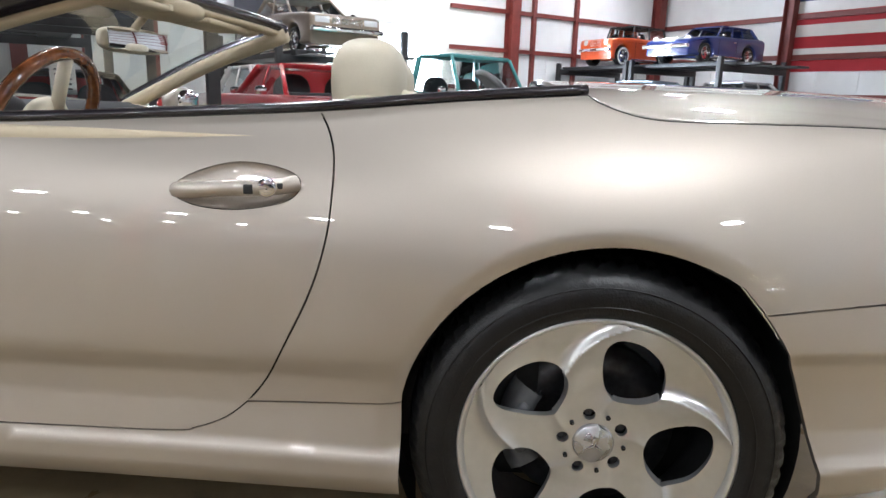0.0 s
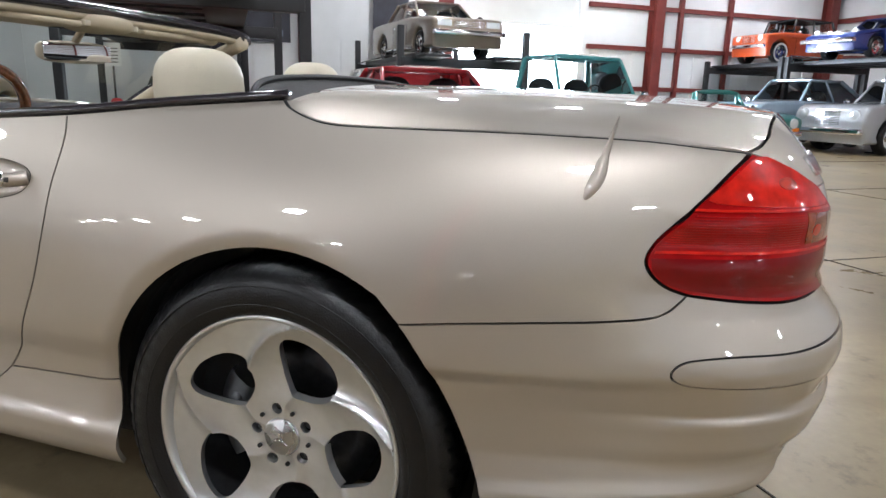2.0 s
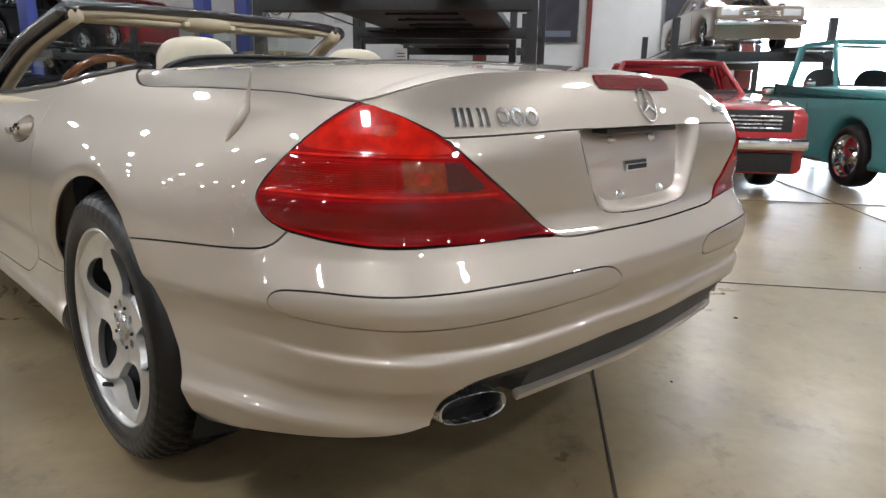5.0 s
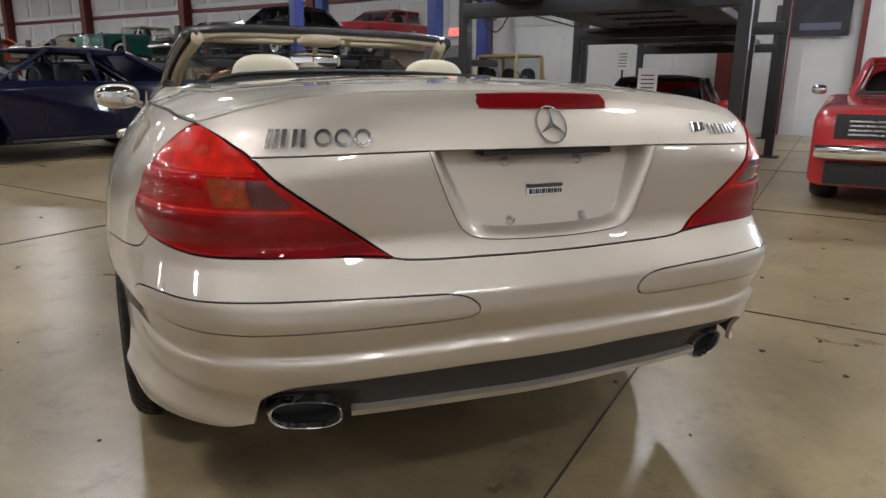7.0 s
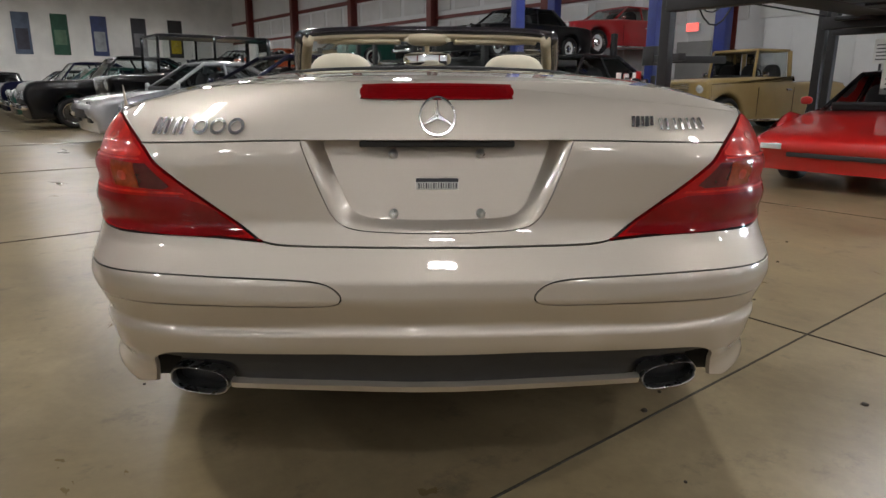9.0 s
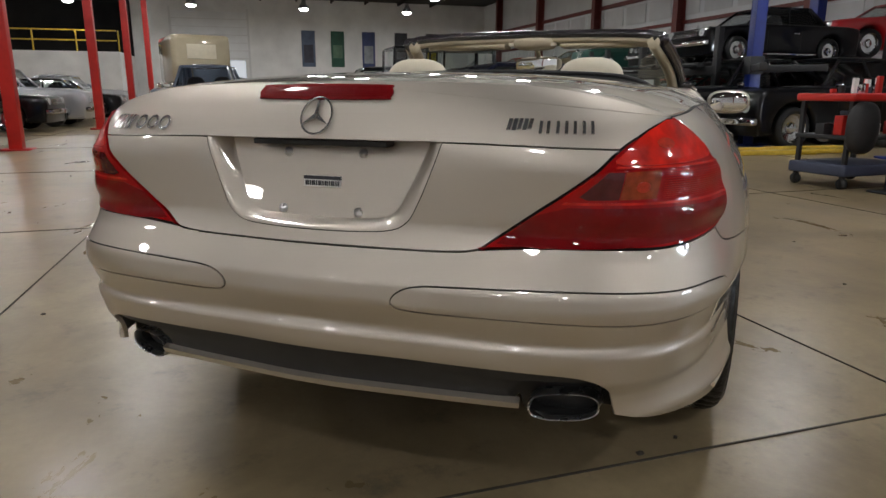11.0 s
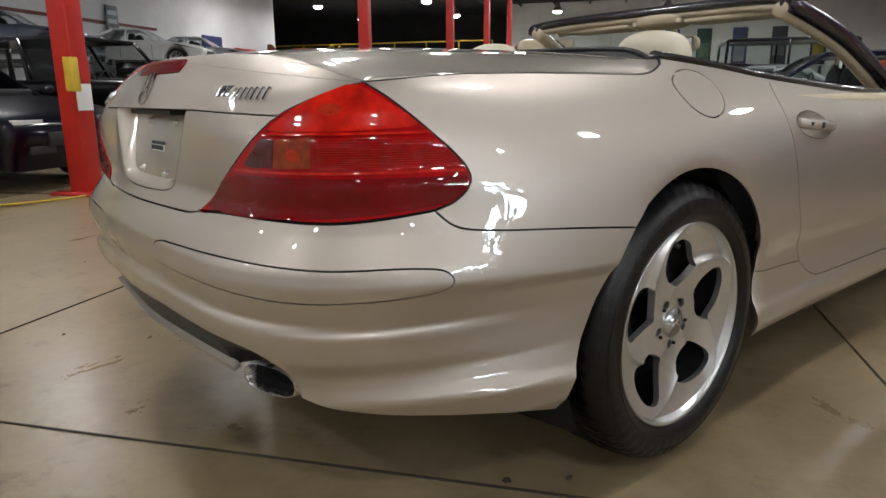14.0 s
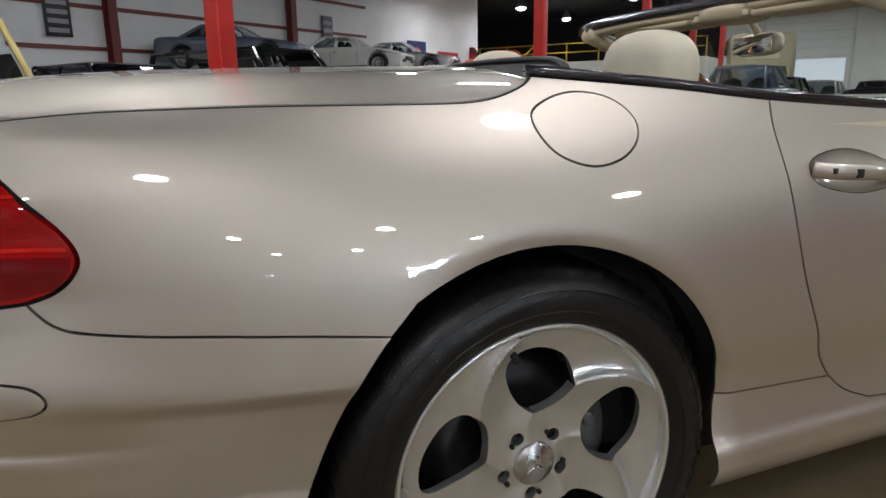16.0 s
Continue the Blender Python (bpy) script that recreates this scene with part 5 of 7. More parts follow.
        for k in range(1, windows):
            u = .07 + .88 * k / windows - .02
            for a, b in (((1, 2), (5, 6)), ((0, 3), (4, 7))):
                part("pillar", sweep([c[a[0]].lerp(c[a[1]], u) + dn, c[b[0]].lerp(c[b[1]], u) + dn], .026, 6), roof or paint, v)
        # glass: windscreen, rear window, side windows
        part("windscreen", sheet(*inset_quad(c[1], c[0], c[4], c[5], .03, .97, 0, .95)), CARGLASS, v, smooth=False)
        part("rear_window", sheet(*inset_quad(c[3], c[2], c[6], c[7], .06, .94, .03, .94)), CARGLASS, v, smooth=False)
        for k in range(windows):
            u0, u1 = .04 + .90 * k / windows, .04 + .90 * (k + 1) / windows - .03
            part("side_window", sheet(*inset_quad(c[2], c[1], c[5], c[6], 1 - u1, 1 - u0, 0, .94)), CARGLASS, v, smooth=False)
            part("side_window", sheet(*inset_quad(c[0], c[3], c[7], c[4], u0, u1, 0, .94)), CARGLASS, v, smooth=False)
        if y0 - y1 > .8:
            ys = y0 - .42 * (y0 - y1) if y0 - y1 > 1.4 else y1 + .16
            for s in (-1, 1):
                part("seat", lump(s * w0 * .48, ys, z0 + .02, w0 * .34, .10, .26), CARPET, v)
            ring = [(-w0 * .48 + .17 * math.cos(a), ys + .48, z0 + .02 + .17 * math.sin(a)) for a in np.linspace(0, 2 * math.pi, 17)]
            part("steering_wheel", sweep(ring, .014, 6), BLACK, v)
            part("dashboard", one_box(-w0 * .92, w0 * .92, y0 - .30, y0 - .02, z0 - .05, z0 + .05, .03), CARPET, v)
        for s in (-1, 1):
            part("door_mirror", lump(s * (w + .06), y0 - .10, z0 + .06, .07, .04, .05), CHROME if rim == "cap" else paint, v)
    for wy in wheels:
        for s in (-1, 1):
            wh = new("wheel")
            wh.parent = v
            wh.matrix_basis = pose(s * (w - .125), wy, r, 0, 0, 180 if s > 0 else 0)
            for nm, me in (("tyre", _tyre_me), ("rim", _rims[rim])) + ((("tyre_band", _ww_me),) if white else ()):
                o = new(nm, me)
                o.parent = wh
                o.scale = (r if nm != "tyre_band" else r, r, r)
                if nm == "tyre":
                    o.scale = (r * .95, r, r)
    for side, items in ((1, face), (-1, tail)):
        yy = y_front if side > 0 else y_rear
        for kind, fx, fz, fw, fh, m in items:
            # the nose leans: find its place at that height
            end = profile[:4] if side > 0 else profile[-4:][::-1]
            ye = float(np.interp(fz, [q[1] for q in end], [q[0] for q in end])) if end[-1][1] > end[0][1] else yy
            for s in ((-1, 1) if fx > 0 else (1,)):
                if kind == "round":
                    bm = lathe([(-.05, fw * 1.12), (.02, fw * 1.12), (.035, fw), (.03, fw * .96), (.055, fw * .6), (.062, .004)], 20, "y")
                    bmesh.ops.transform(bm, matrix=Matrix.Translation((s * fx, ye, fz)) @ (Matrix.Identity(4) if side > 0 else Matrix.Rotation(math.pi, 4, "Z")), verts=bm.verts)
                    part("lamp", bm, m, v)
                elif kind == "box":
                    # Besides real grilles, low black boxes here paint the shade under a bumper.
                    part("lamp" if m in (HEADGLASS, LAMP_RED, AMBER) else "grille", one_box(s * fx - fw / 2, s * fx + fw / 2, ye - .04, ye + .03 * (1 if side > 0 else 1), fz - fh / 2, fz + fh / 2, .008) if side > 0 else
                         one_box(s * fx - fw / 2, s * fx + fw / 2, ye - .03, ye + .04, fz - fh / 2, fz + fh / 2, .008), m, v)
                elif kind == "slats":
                    for k in range(int(fh / .035)):
                        part("grille_bar", one_box(-fw / 2, fw / 2, ye - .01, ye + .045, fz - fh / 2 + .035 * k, fz - fh / 2 + .035 * k + .014, .004), m, v)
                elif kind == "bar":
                    part("bumper", one_box(-fw / 2, fw / 2, ye - .02 if side > 0 else ye - .14, ye + .14 if side > 0 else ye + .02, fz - fh / 2, fz + fh / 2, min(.03, fh * .3)), m, v)
    return v


SEDAN = [(2.25, .45), (2.28, .62), (2.22, .80), (1.9, .86), (.9, .93), (.5, .95), (-1.2, .95), (-1.6, .95), (-2.15, .92), (-2.28, .80), (-2.27, .45)]
COUPE = [(2.15, .40), (2.20, .58), (2.05, .70), (1.5, .80), (.7, .88), (-.9, .90), (-1.6, .93), (-2.05, .90), (-2.15, .70), (-2.13, .40)]
WEDGE = [(2.2, .36), (2.25, .48), (2.1, .58), (1.3, .72), (.6, .82), (-.9, .88), (-1.6, .92), (-2.08, .90), (-2.18, .70), (-2.14, .36)]
FORTIES = [(2.25, .42), (2.32, .62), (2.28, .88), (2.05, 1.02), (1.2, 1.06), (.6, 1.08), (-.9, 1.08), (-1.5, 1.05), (-2.1, .90), (-2.38, .66), (-2.40, .42)]
TRUCK = [(2.40, .55), (2.44, .75), (2.42, 1.02), (2.25, 1.12), (1.3, 1.17), (.75, 1.18), (-.35, 1.18), (-.4, 1.12), (-2.3, 1.12), (-2.4, 1.05), (-2.4, .55)]
SEDAN_HOUSE = ((.95, -1.35, .93, .72), (.35, -.85, 1.38, .58))
COUPE_HOUSE = ((.75, -1.55, .86, .70), (.10, -.75, 1.27, .54))
FORTIES_HOUSE = ((.80, -1.75, 1.05, .66), (.35, -.75, 1.58, .54))
TRUCK_HOUSE = ((.80, -.38, 1.16, .76), (.48, -.30, 1.78, .66))
CHR_FACE = (("round", .62, .72, .085, 0, HEADGLASS), ("slats", 0, .72, .95, .15, CHROME), ("bar", 0, .48, 1.75, .13, CHROME))
CHR_TAIL = (("box", .60, .70, .30, .12, LAMP_RED), ("bar", 0, .48, 1.75, .13, CHROME))
MOD_FACE = (("box", .62, .64, .34, .11, HEADGLASS), ("box", 0, .50, .9, .14, BLACK), ("box", .5, .40, .3, .08, BLACK))
MOD_TAIL = (("box", .60, .72, .38, .13, LAMP_RED), ("box", 0, .45, 1.3, .10, BLACK))
A1 = 215.5   # facing into the aisle from the east row
A2 = 35.5    # facing into the aisle from the west row

teal = car_paint("teal", (0.075, 0.30, 0.30))
WHITEP = car_paint("white", (0.72, 0.72, 0.70))
SILVER = car_paint("silver", (0.50, 0.51, 0.53), .5)
BLACKP = car_paint("black", (0.004, 0.004, 0.005))
NAVY = car_paint("navy", (0.003, 0.004, 0.022))
REDP = car_paint("red", (0.42, 0.012, 0.018))
TAN = car_paint("tan", (0.34, 0.27, 0.17))
ORANGE = car_paint("orange", (0.62, 0.085, 0.012))
BLUEP = car_paint("blue", (0.010, 0.026, 0.16))
ROYAL = car_paint("royal_blue", (0.020, 0.10, 0.42))
GREENP = car_paint("green", (0.008, 0.075, 0.055))
YELLOWP = car_paint("cream_yellow", (0.66, 0.54, 0.20))
GREYP = car_paint("grey_blue", (0.12, 0.14, 0.19), .4)
TANMET = car_paint("tan_metallic", (0.26, 0.21, 0.16), .4)
LIGHTBLUE = car_paint("pale_blue", (0.30, 0.38, 0.46), .3)

# The lowest wide black box paints the shade below the truck's bumper.
truck_face = (("box", .66, .80, .34, .17, CHROME), ("round", .76, .80, .072, 0, HEADGLASS), ("round", .575, .80, .072, 0, HEADGLASS), ("box", 0, .80, .92, .17, BLACK), ("box", .66, 1.02, .20, .06, AMBER),
              ("box", .22, 1.03, .40, .05, BLACK), ("box", 0, .36, 1.86, .26, BLACK), ("box", 0, .80, 1.60, .03, CHROME), ("bar", 0, .56, 1.95, .17, CHROME))

def beside(xw, yw, az, side, half=.75, back=0.0):
    """The centre of a vehicle, from where its wheel stands: side +1 for a right wheel."""
    a = radians(az)
    f, rt = Vector((math.cos(a), math.sin(a))), Vector((math.sin(a), -math.cos(a)))
    c = Vector((xw, yw)) - rt * half * side - f * back
    return c.x, c.y


# east row
x, y = beside(6.6, .22, 226, 1, .78, 1.36)
vehicle("pickup_truck", "teal sixties pickup truck with chrome bumper and amber lamps", x, y, 226, teal, TRUCK, 1.98, (1.55, -1.45), TRUCK_HOUSE, r=.37, face=truck_face, category="truck", windows=1, size=.88)
x, y = beside(11.5, 3.45, A1 + 5, 0, 0, 1.2)
vehicle("sedan", "tan eighties saloon parked on a raised lift", x, y, A1 + 5, TANMET, SEDAN, 1.75, (1.35, -1.35), SEDAN_HOUSE, z=1.72, size=.86, r=.30, face=(("box", .60, .70, .34, .13, HEADGLASS), ("slats", 0, .70, .75, .14, CHROME), ("bar", 0, .50, 1.75, .12, CHROME)))
p = hall(13.3, -14.3)
vehicle("jeepster", "orange jeepster with black soft top on a raised lift", p.x, p.y, 128, ORANGE, [(1.9, .50), (1.93, .72), (1.88, .95), (1.6, 1.02), (.7, 1.08), (-1.0, 1.05), (-1.8, 1.0), (-1.9, .9), (-1.9, .5)], 1.70, (1.25, -1.2),
        ((.62, -1.5, 1.05, .68), (.45, -1.3, 1.58, .62)), z=2.05, size=.74, r=.37, white=True, face=(("round", .52, .86, .10, 0, HEADGLASS), ("slats", 0, .84, .62, .26, CHROME), ("bar", 0, .58, 1.6, .12, CHROME)), roof=BLACK)
p = hall(10.5, -14.3)
vehicle("sports_wagon", "royal blue sixties sports estate on a raised lift", p.x, p.y, 128, BLUEP, COUPE, 1.68, (1.22, -1.20), ((.55, -2.0, .86, .68), (.05, -1.55, 1.27, .56)), z=2.05, size=.78, r=.32, face=CHR_FACE, windows=3)
p = hall(11.3, -12.85)
vehicle("small_saloon", "pale silver round-backed saloon on the floor under the lifts", p.x, p.y, 133, LIGHTBLUE, FORTIES, 1.62, (1.3, -1.25), FORTIES_HOUSE, r=.33, face=(("round", .58, .72, .10, 0, HEADGLASS), ("bar", 0, .48, 1.5, .12, CHROME)))
p = hall(9.3, -13.9)
vehicle("vintage_saloon", "silver vintage saloon with chrome grille on the floor", p.x, p.y, 128, SILVER, FORTIES, 1.72, (1.45, -1.35), FORTIES_HOUSE, r=.36, face=(("round", .62, .80, .11, 0, HEADGLASS), ("slats", 0, .78, .6, .35, CHROME), ("bar", 0, .48, 1.65, .12, CHROME)))
p = hall(10.6, -9.6)
vehicle("sports_car", "dark green sports car with an amber lamp beside the pickup", p.x, p.y, A1, car_paint("sea_green", (0.03, 0.14, 0.12)), [(1.9, .4), (1.95, .6), (1.85, .74), (1.2, .84), (-1.2, .86), (-1.8, .82), (-1.9, .4)], 1.6, (1.15, -1.15), ((.55, .30, .84, .62), (.30, .26, 1.22, .55)), r=.31, face=(("round", .55, .62, .09, 0, HEADGLASS), ("box", .62, .50, .16, .07, AMBER), ("bar", 0, .42, 1.4, .09, CHROME)))
x, y = beside(5.05, 2.2, A1, 1, .78, 1.38)
# The low black box darkens the nose where shade lies under the bumper.
vehicle("muscle_car", "red sixties coupe with a chrome front bumper", x, y, A1, REDP, SEDAN, 1.86, (1.38, -1.36), ((.75, -1.45, .93, .72), (.15, -.80, 1.32, .58)), r=.34, face=(("box", 0, .70, 1.55, .20, BLACK), ("slats", 0, .71, 1.35, .16, DULLCHROME), ("box", 0, .32, 1.62, .18, BLACK), ("bar", 0, .50, 1.80, .11, CHROME)), tail=CHR_TAIL)
p = hall(9.3, -2.2)
vehicle("saloon", "white classic saloon parked behind the red coupe", p.x, p.y, A1, WHITEP, SEDAN, 1.8, (1.4, -1.4), SEDAN_HOUSE, r=.33, face=CHR_FACE)
x, y = beside(4.78, 3.46, 219, -1, .80, 1.25)
vehicle("targa_sports_car", "red wedge-shaped sports car with a black soft top", x, y, 219, car_paint("bright_red", (0.55, 0.016, 0.014)), WEDGE, 1.80, (1.25, -1.17), COUPE_HOUSE, r=.33, size=.88, rim="spoke",
        tail=(("round", .62, .74, .075, 0, LAMP_RED), ("round", .42, .74, .075, 0, LAMP_RED), ("box", 0, .70, .40, .11, DARKGLASS), ("box", 0, .50, 1.6, .03, BLACK)), face=(("box", .66, .46, .22, .06, HEADGLASS), ("box", 0, .38, 1.0, .05, BLACK), ("box", .86, .47, .07, .06, AMBER)), roof=BLACKP)
x, y = beside(-2.85, 7.1, A1, -1, .78, 1.45)
vehicle("coupe", "dark blue modern coupe with ten-spoke alloy wheels", x, y, A1, NAVY, [(2.3, .40), (2.36, .60), (2.2, .76), (1.6, .88), (.7, .97), (-1.0, .99), (-1.8, .99), (-2.25, .92), (-2.35, .66), (-2.3, .4)], 1.88, (1.45, -1.45), ((1.0, -1.7, .96, .74), (.25, -.85, 1.40, .56)), r=.36, rim="spoke", face=MOD_FACE, tail=MOD_TAIL)
p = hall(2.6, 10.6)
vehicle("roadster_coupe", "silver rounded sports coupe", p.x, p.y, A1, SILVER, [(1.9, .38), (1.98, .55), (1.85, .72), (1.3, .82), (.6, .88), (-.9, .92), (-1.5, .92), (-1.9, .76), (-1.98, .5), (-1.9, .38)], 1.78, (1.2, -1.22), ((.75, -1.45, .88, .68), (.05, -.65, 1.34, .52)), r=.33, rim="spoke", face=MOD_FACE)
p = hall(3.2, 13.2)
vehicle("vintage_tourer", "black vintage tourer with a flat soft top", p.x, p.y, A1, BLACKP, [(1.7, .55), (1.72, .9), (1.65, 1.12), (.8, 1.18), (.5, 1.20), (-1.3, 1.20), (-1.7, 1.15), (-1.75, .55)], 1.55, (1.3, -1.25), ((.75, -1.6, 1.22, .62), (.72, -1.6, 1.95, .62)), r=.38, face=(("round", .50, .95, .10, 0, HEADGLASS), ("slats", 0, .85, .5, .45, CHROME)))
for k, (q, pp, nm) in enumerate(((15.8, BLACKP, "black"), (18.6, GREENP, "dark green"), (21.4, NAVY, "navy"), (24.4, BLACKP, "black"))):
    p = hall(2.6, q)
    vehicle("saloon", nm + " older saloon in the aisle row", p.x, p.y, A1, pp, SEDAN if k % 2 else FORTIES, 1.78, (1.4, -1.35), SEDAN_HOUSE if k % 2 else FORTIES_HOUSE, r=.34, face=CHR_FACE, group="aisle row cars")

# lift row along the east side: cars above and below
p = hall(11.7, 18.2)
vehicle("vintage_convertible", "dark green thirties convertible with whitewall tyres on a lift", p.x, p.y, A1, GREENP, FORTIES, 1.70, (1.5, -1.4), ((.65, -1.0, 1.06, .60), (.45, -.95, 1.42, .54)), z=1.55, size=.78, r=.37, white=True, face=(("round", .60, .95, .11, 0, CHROME), ("slats", 0, .80, .5, .40, CHROME), ("bar", 0, .50, 1.6, .12, CHROME)), roof=CREAM_TRIM)
x, y = beside(.93, 10.95, A1, -1, .72, 1.5)
vehicle("vintage_saloon", "black forties saloon with whitewall tyres and chrome grille", x, y, A1, BLACKP, FORTIES, 1.76, (1.5, -1.4), FORTIES_HOUSE, r=.37, white=True, face=(("round", .66, .86, .11, 0, HEADGLASS), ("slats", 0, .74, 1.0, .32, CHROME), ("bar", 0, .46, 1.7, .14, CHROME)))
lifts = ((22.2, TAN, COUPE, COUPE_HOUSE, "tan coupe", BLACKP, "black"), (28.0, ORANGE, COUPE, COUPE_HOUSE, "orange coupe", REDP, "red"), (33.0, BLACKP, SEDAN, SEDAN_HOUSE, "black saloon", NAVY, "navy"), (14.6, BLACKP, SEDAN, SEDAN_HOUSE, "black saloon", REDP, "red"))
for q, pp, pr, hs, nm, pb, nb in lifts:
    p = hall(11.7, q)
    vehicle("classic_car", nm + " on a raised parking lift", p.x, p.y, A1, pp, pr, 1.76, (1.4, -1.35), hs, z=1.55, size=.80, r=.33, face=CHR_FACE, group="cars on lifts")
    p = hall(11.5, q + .2)
    vehicle("classic_car", nb + " classic car under a parking lift", p.x, p.y, A1, pb, SEDAN, 1.76, (1.4, -1.35), SEDAN_HOUSE, r=.33, face=CHR_FACE, group="cars under lifts")
vehicle("muscle_car", "red seventies coupe raised on a blue two-post lift", 5.4, 16.9, 207, REDP, SEDAN, 1.85, (1.38, -1.38), ((.75, -1.45, .93, .72), (.15, -.80, 1.32, .58)), z=1.72, r=.33, face=(("box", 0, .72, 1.2, .16, BLACK), ("slats", 0, .72, 1.1, .14, CHROME), ("round", .68, .72, .08, 0, HEADGLASS), ("bar", 0, .50, 1.85, .14, CHROME)))
x, y = 7.3, 12.6
vehicle("vintage_pickup", "tan thirties pickup with paper notices beside it", x, y, 200, car_paint("ochre", (0.42, 0.30, 0.12)), [(1.9, .55), (1.93, .85), (1.88, 1.08), (.9, 1.14), (.6, 1.15), (-.4, 1.15), (-.45, 1.05), (-1.9, 1.05), (-1.95, .55)], 1.6, (1.4, -1.3), ((.62, -.40, 1.14, .64), (.55, -.36, 1.72, .62)), r=.37, face=(("round", .55, .92, .10, 0, HEADGLASS), ("slats", 0, .85, .55, .42, CHROME)), windows=1, category="truck")

# west row
p = hall(-7.3, 1.0)
vehicle("camper_van", "cream yellow camper van with a flat front", p.x, p.y, 33, YELLOWP, [(2.1, .45), (2.14, .60), (2.12, .98), (2.05, 1.05), (-1.9, 1.05), (-2.05, .98), (-2.08, .45)], 1.76, (1.15, -1.2), ((2.02, -1.9, 1.04, .82), (1.55, -1.7, 1.92, .68)), r=.33, face=(("round", .58, .80, .10, 0, HEADGLASS), ("box", 0, .80, .95, .10, BLACK), ("box", .74, .56, .14, .08, AMBER), ("bar", 0, .44, 1.74, .15, CHROME)), category="van", windows=3)
x, y = beside(-6.36, -1.0, A2, 1, .76, 1.38)
vehicle("saloon", "black modern saloon with silver multi-spoke wheels", x, y, A2, car_paint("ink_blue", (0.003, 0.003, 0.008)), [(2.2, .38), (2.26, .56), (2.12, .72), (1.6, .84), (.8, .94), (-1.2, .98), (-1.9, .98), (-2.2, .88), (-2.26, .6), (-2.2, .38)], 1.80, (1.38, -1.38), ((1.0, -1.5, .95, .72), (.30, -.85, 1.40, .56)), r=.335, rim="spoke", face=MOD_FACE)
p = hall(-7.4, 6.4)
vehicle("offroad_car", "black boxy off-road estate with dark glass", p.x, p.y, A2, BLACKP, [(2.2, .5), (2.25, .75), (2.2, 1.0), (1.9, 1.08), (.9, 1.14), (-2.0, 1.14), (-2.25, 1.05), (-2.28, .5)], 1.85, (1.4, -1.4), ((.95, -2.15, 1.12, .78), (.45, -2.05, 1.75, .66)), r=.38, rim="spoke", face=(("box", .62, .86, .32, .14, HEADGLASS), ("box", 0, .86, .8, .14, BLACK), ("box", 0, .58, 1.8, .16, BLACK)), windows=3)
p = hall(-6.9, 9.0)
vehicle("wedge_coupe", "black eighties wedge coupe", p.x, p.y, A2, BLACKP, WEDGE, 1.82, (1.35, -1.2), COUPE_HOUSE, r=.33, rim="spoke", face=(("box", .55, .50, .22, .10, HEADGLASS), ("box", .80, .50, .16, .10, AMBER), ("box", 0, .40, 1.5, .06, BLACK)))
p = hall(-7.6, 11.6)
vehicle("classic_car", "bright blue classic coupe", p.x, p.y, A2, ROYAL, SEDAN, 1.82, (1.4, -1.4), SEDAN_HOUSE, r=.34, face=CHR_FACE)
p = hall(-8.2, 14.2)
vehicle("offroad_car", "red off-road car with a white roof", p.x, p.y, A2, REDP, [(2.0, .5), (2.05, .8), (2.0, 1.05), (1.7, 1.10), (.7, 1.14), (-1.8, 1.14), (-2.0, 1.05), (-2.0, .5)], 1.75, (1.25, -1.2), ((.7, -1.85, 1.12, .74), (.40, -1.8, 1.78, .66)), r=.37, face=CHR_FACE, roof=WHITEP, windows=3)
for k, q in enumerate((16.9, 19.5, 22.2, 25.0, 27.8, 30.5)):
    p = hall(-7.6 + .3 * (k % 2), q)
    vehicle("classic_car", ("black older saloon", "silver older saloon", "dark grey older saloon")[k % 3] + " in a long row", p.x, p.y, A2, (BLACKP, SILVER, GREYP)[k % 3], (SEDAN, FORTIES, COUPE)[k % 3], 1.78, (1.4, -1.35), (SEDAN_HOUSE, FORTIES_HOUSE, COUPE_HOUSE)[k % 3], r=.34, face=CHR_FACE, group="west row cars")
p = hall(-1.6, 15.5)
vehicle("classic_limousine", "dark grey fifties limousine with round lamps", p.x, p.y, 300, GREYP, FORTIES, 1.8, (1.5, -1.45), FORTIES_HOUSE, r=.36, white=False, face=(("round", .62, .84, .11, 0, HEADGLASS), ("slats", 0, .80, .5, .4, CHROME), ("bar", 0, .46, 1.7, .13, CHROME)))
for k, (pp, q) in enumerate(((-1.4, 19.0), (-1.8, 22.4), (-.8, 26.0), (1.0, 29.5))):
    p = hall(pp, q)
    vehicle("classic_car", ("black", "white", "silver", "black")[k] + " classic car in the middle of the hall", p.x, p.y, 300, (BLACKP, WHITEP, SILVER, BLACKP)[k], SEDAN, 1.78, (1.4, -1.35), SEDAN_HOUSE, r=.33, face=CHR_FACE, group="middle cars")
west = ((12.4, GREYP, COUPE, COUPE_HOUSE, "grey-blue coupe"), (17.6, WHITEP, COUPE, COUPE_HOUSE, "white hatchback coupe"), (20.8, SILVER, COUPE, COUPE_HOUSE, "silver sports coupe"))
for k, (q, pp, pr, hs, nm) in enumerate(west):
    p = hall(-15.2, q)
    vehicle("classic_car", nm + " on a raised lift along the wall", p.x, p.y, 62 if k == 0 else 55, pp, pr, 1.74, (1.3, -1.3), hs, z=1.85, r=.32, rim="spoke", face=MOD_FACE, group="cars on west lifts")
p = hall(-13.4, 27.2)
vehicle("muscle_car", "orange striped coupe on a rack before the mezzanine", p.x, p.y, 55, ORANGE, SEDAN, 1.8, (1.38, -1.38), ((.6, -1.7, .92, .72), (.05, -.95, 1.32, .56)), z=1.75, r=.33, face=CHR_FACE)
p = hall(-2.1, 21.5)
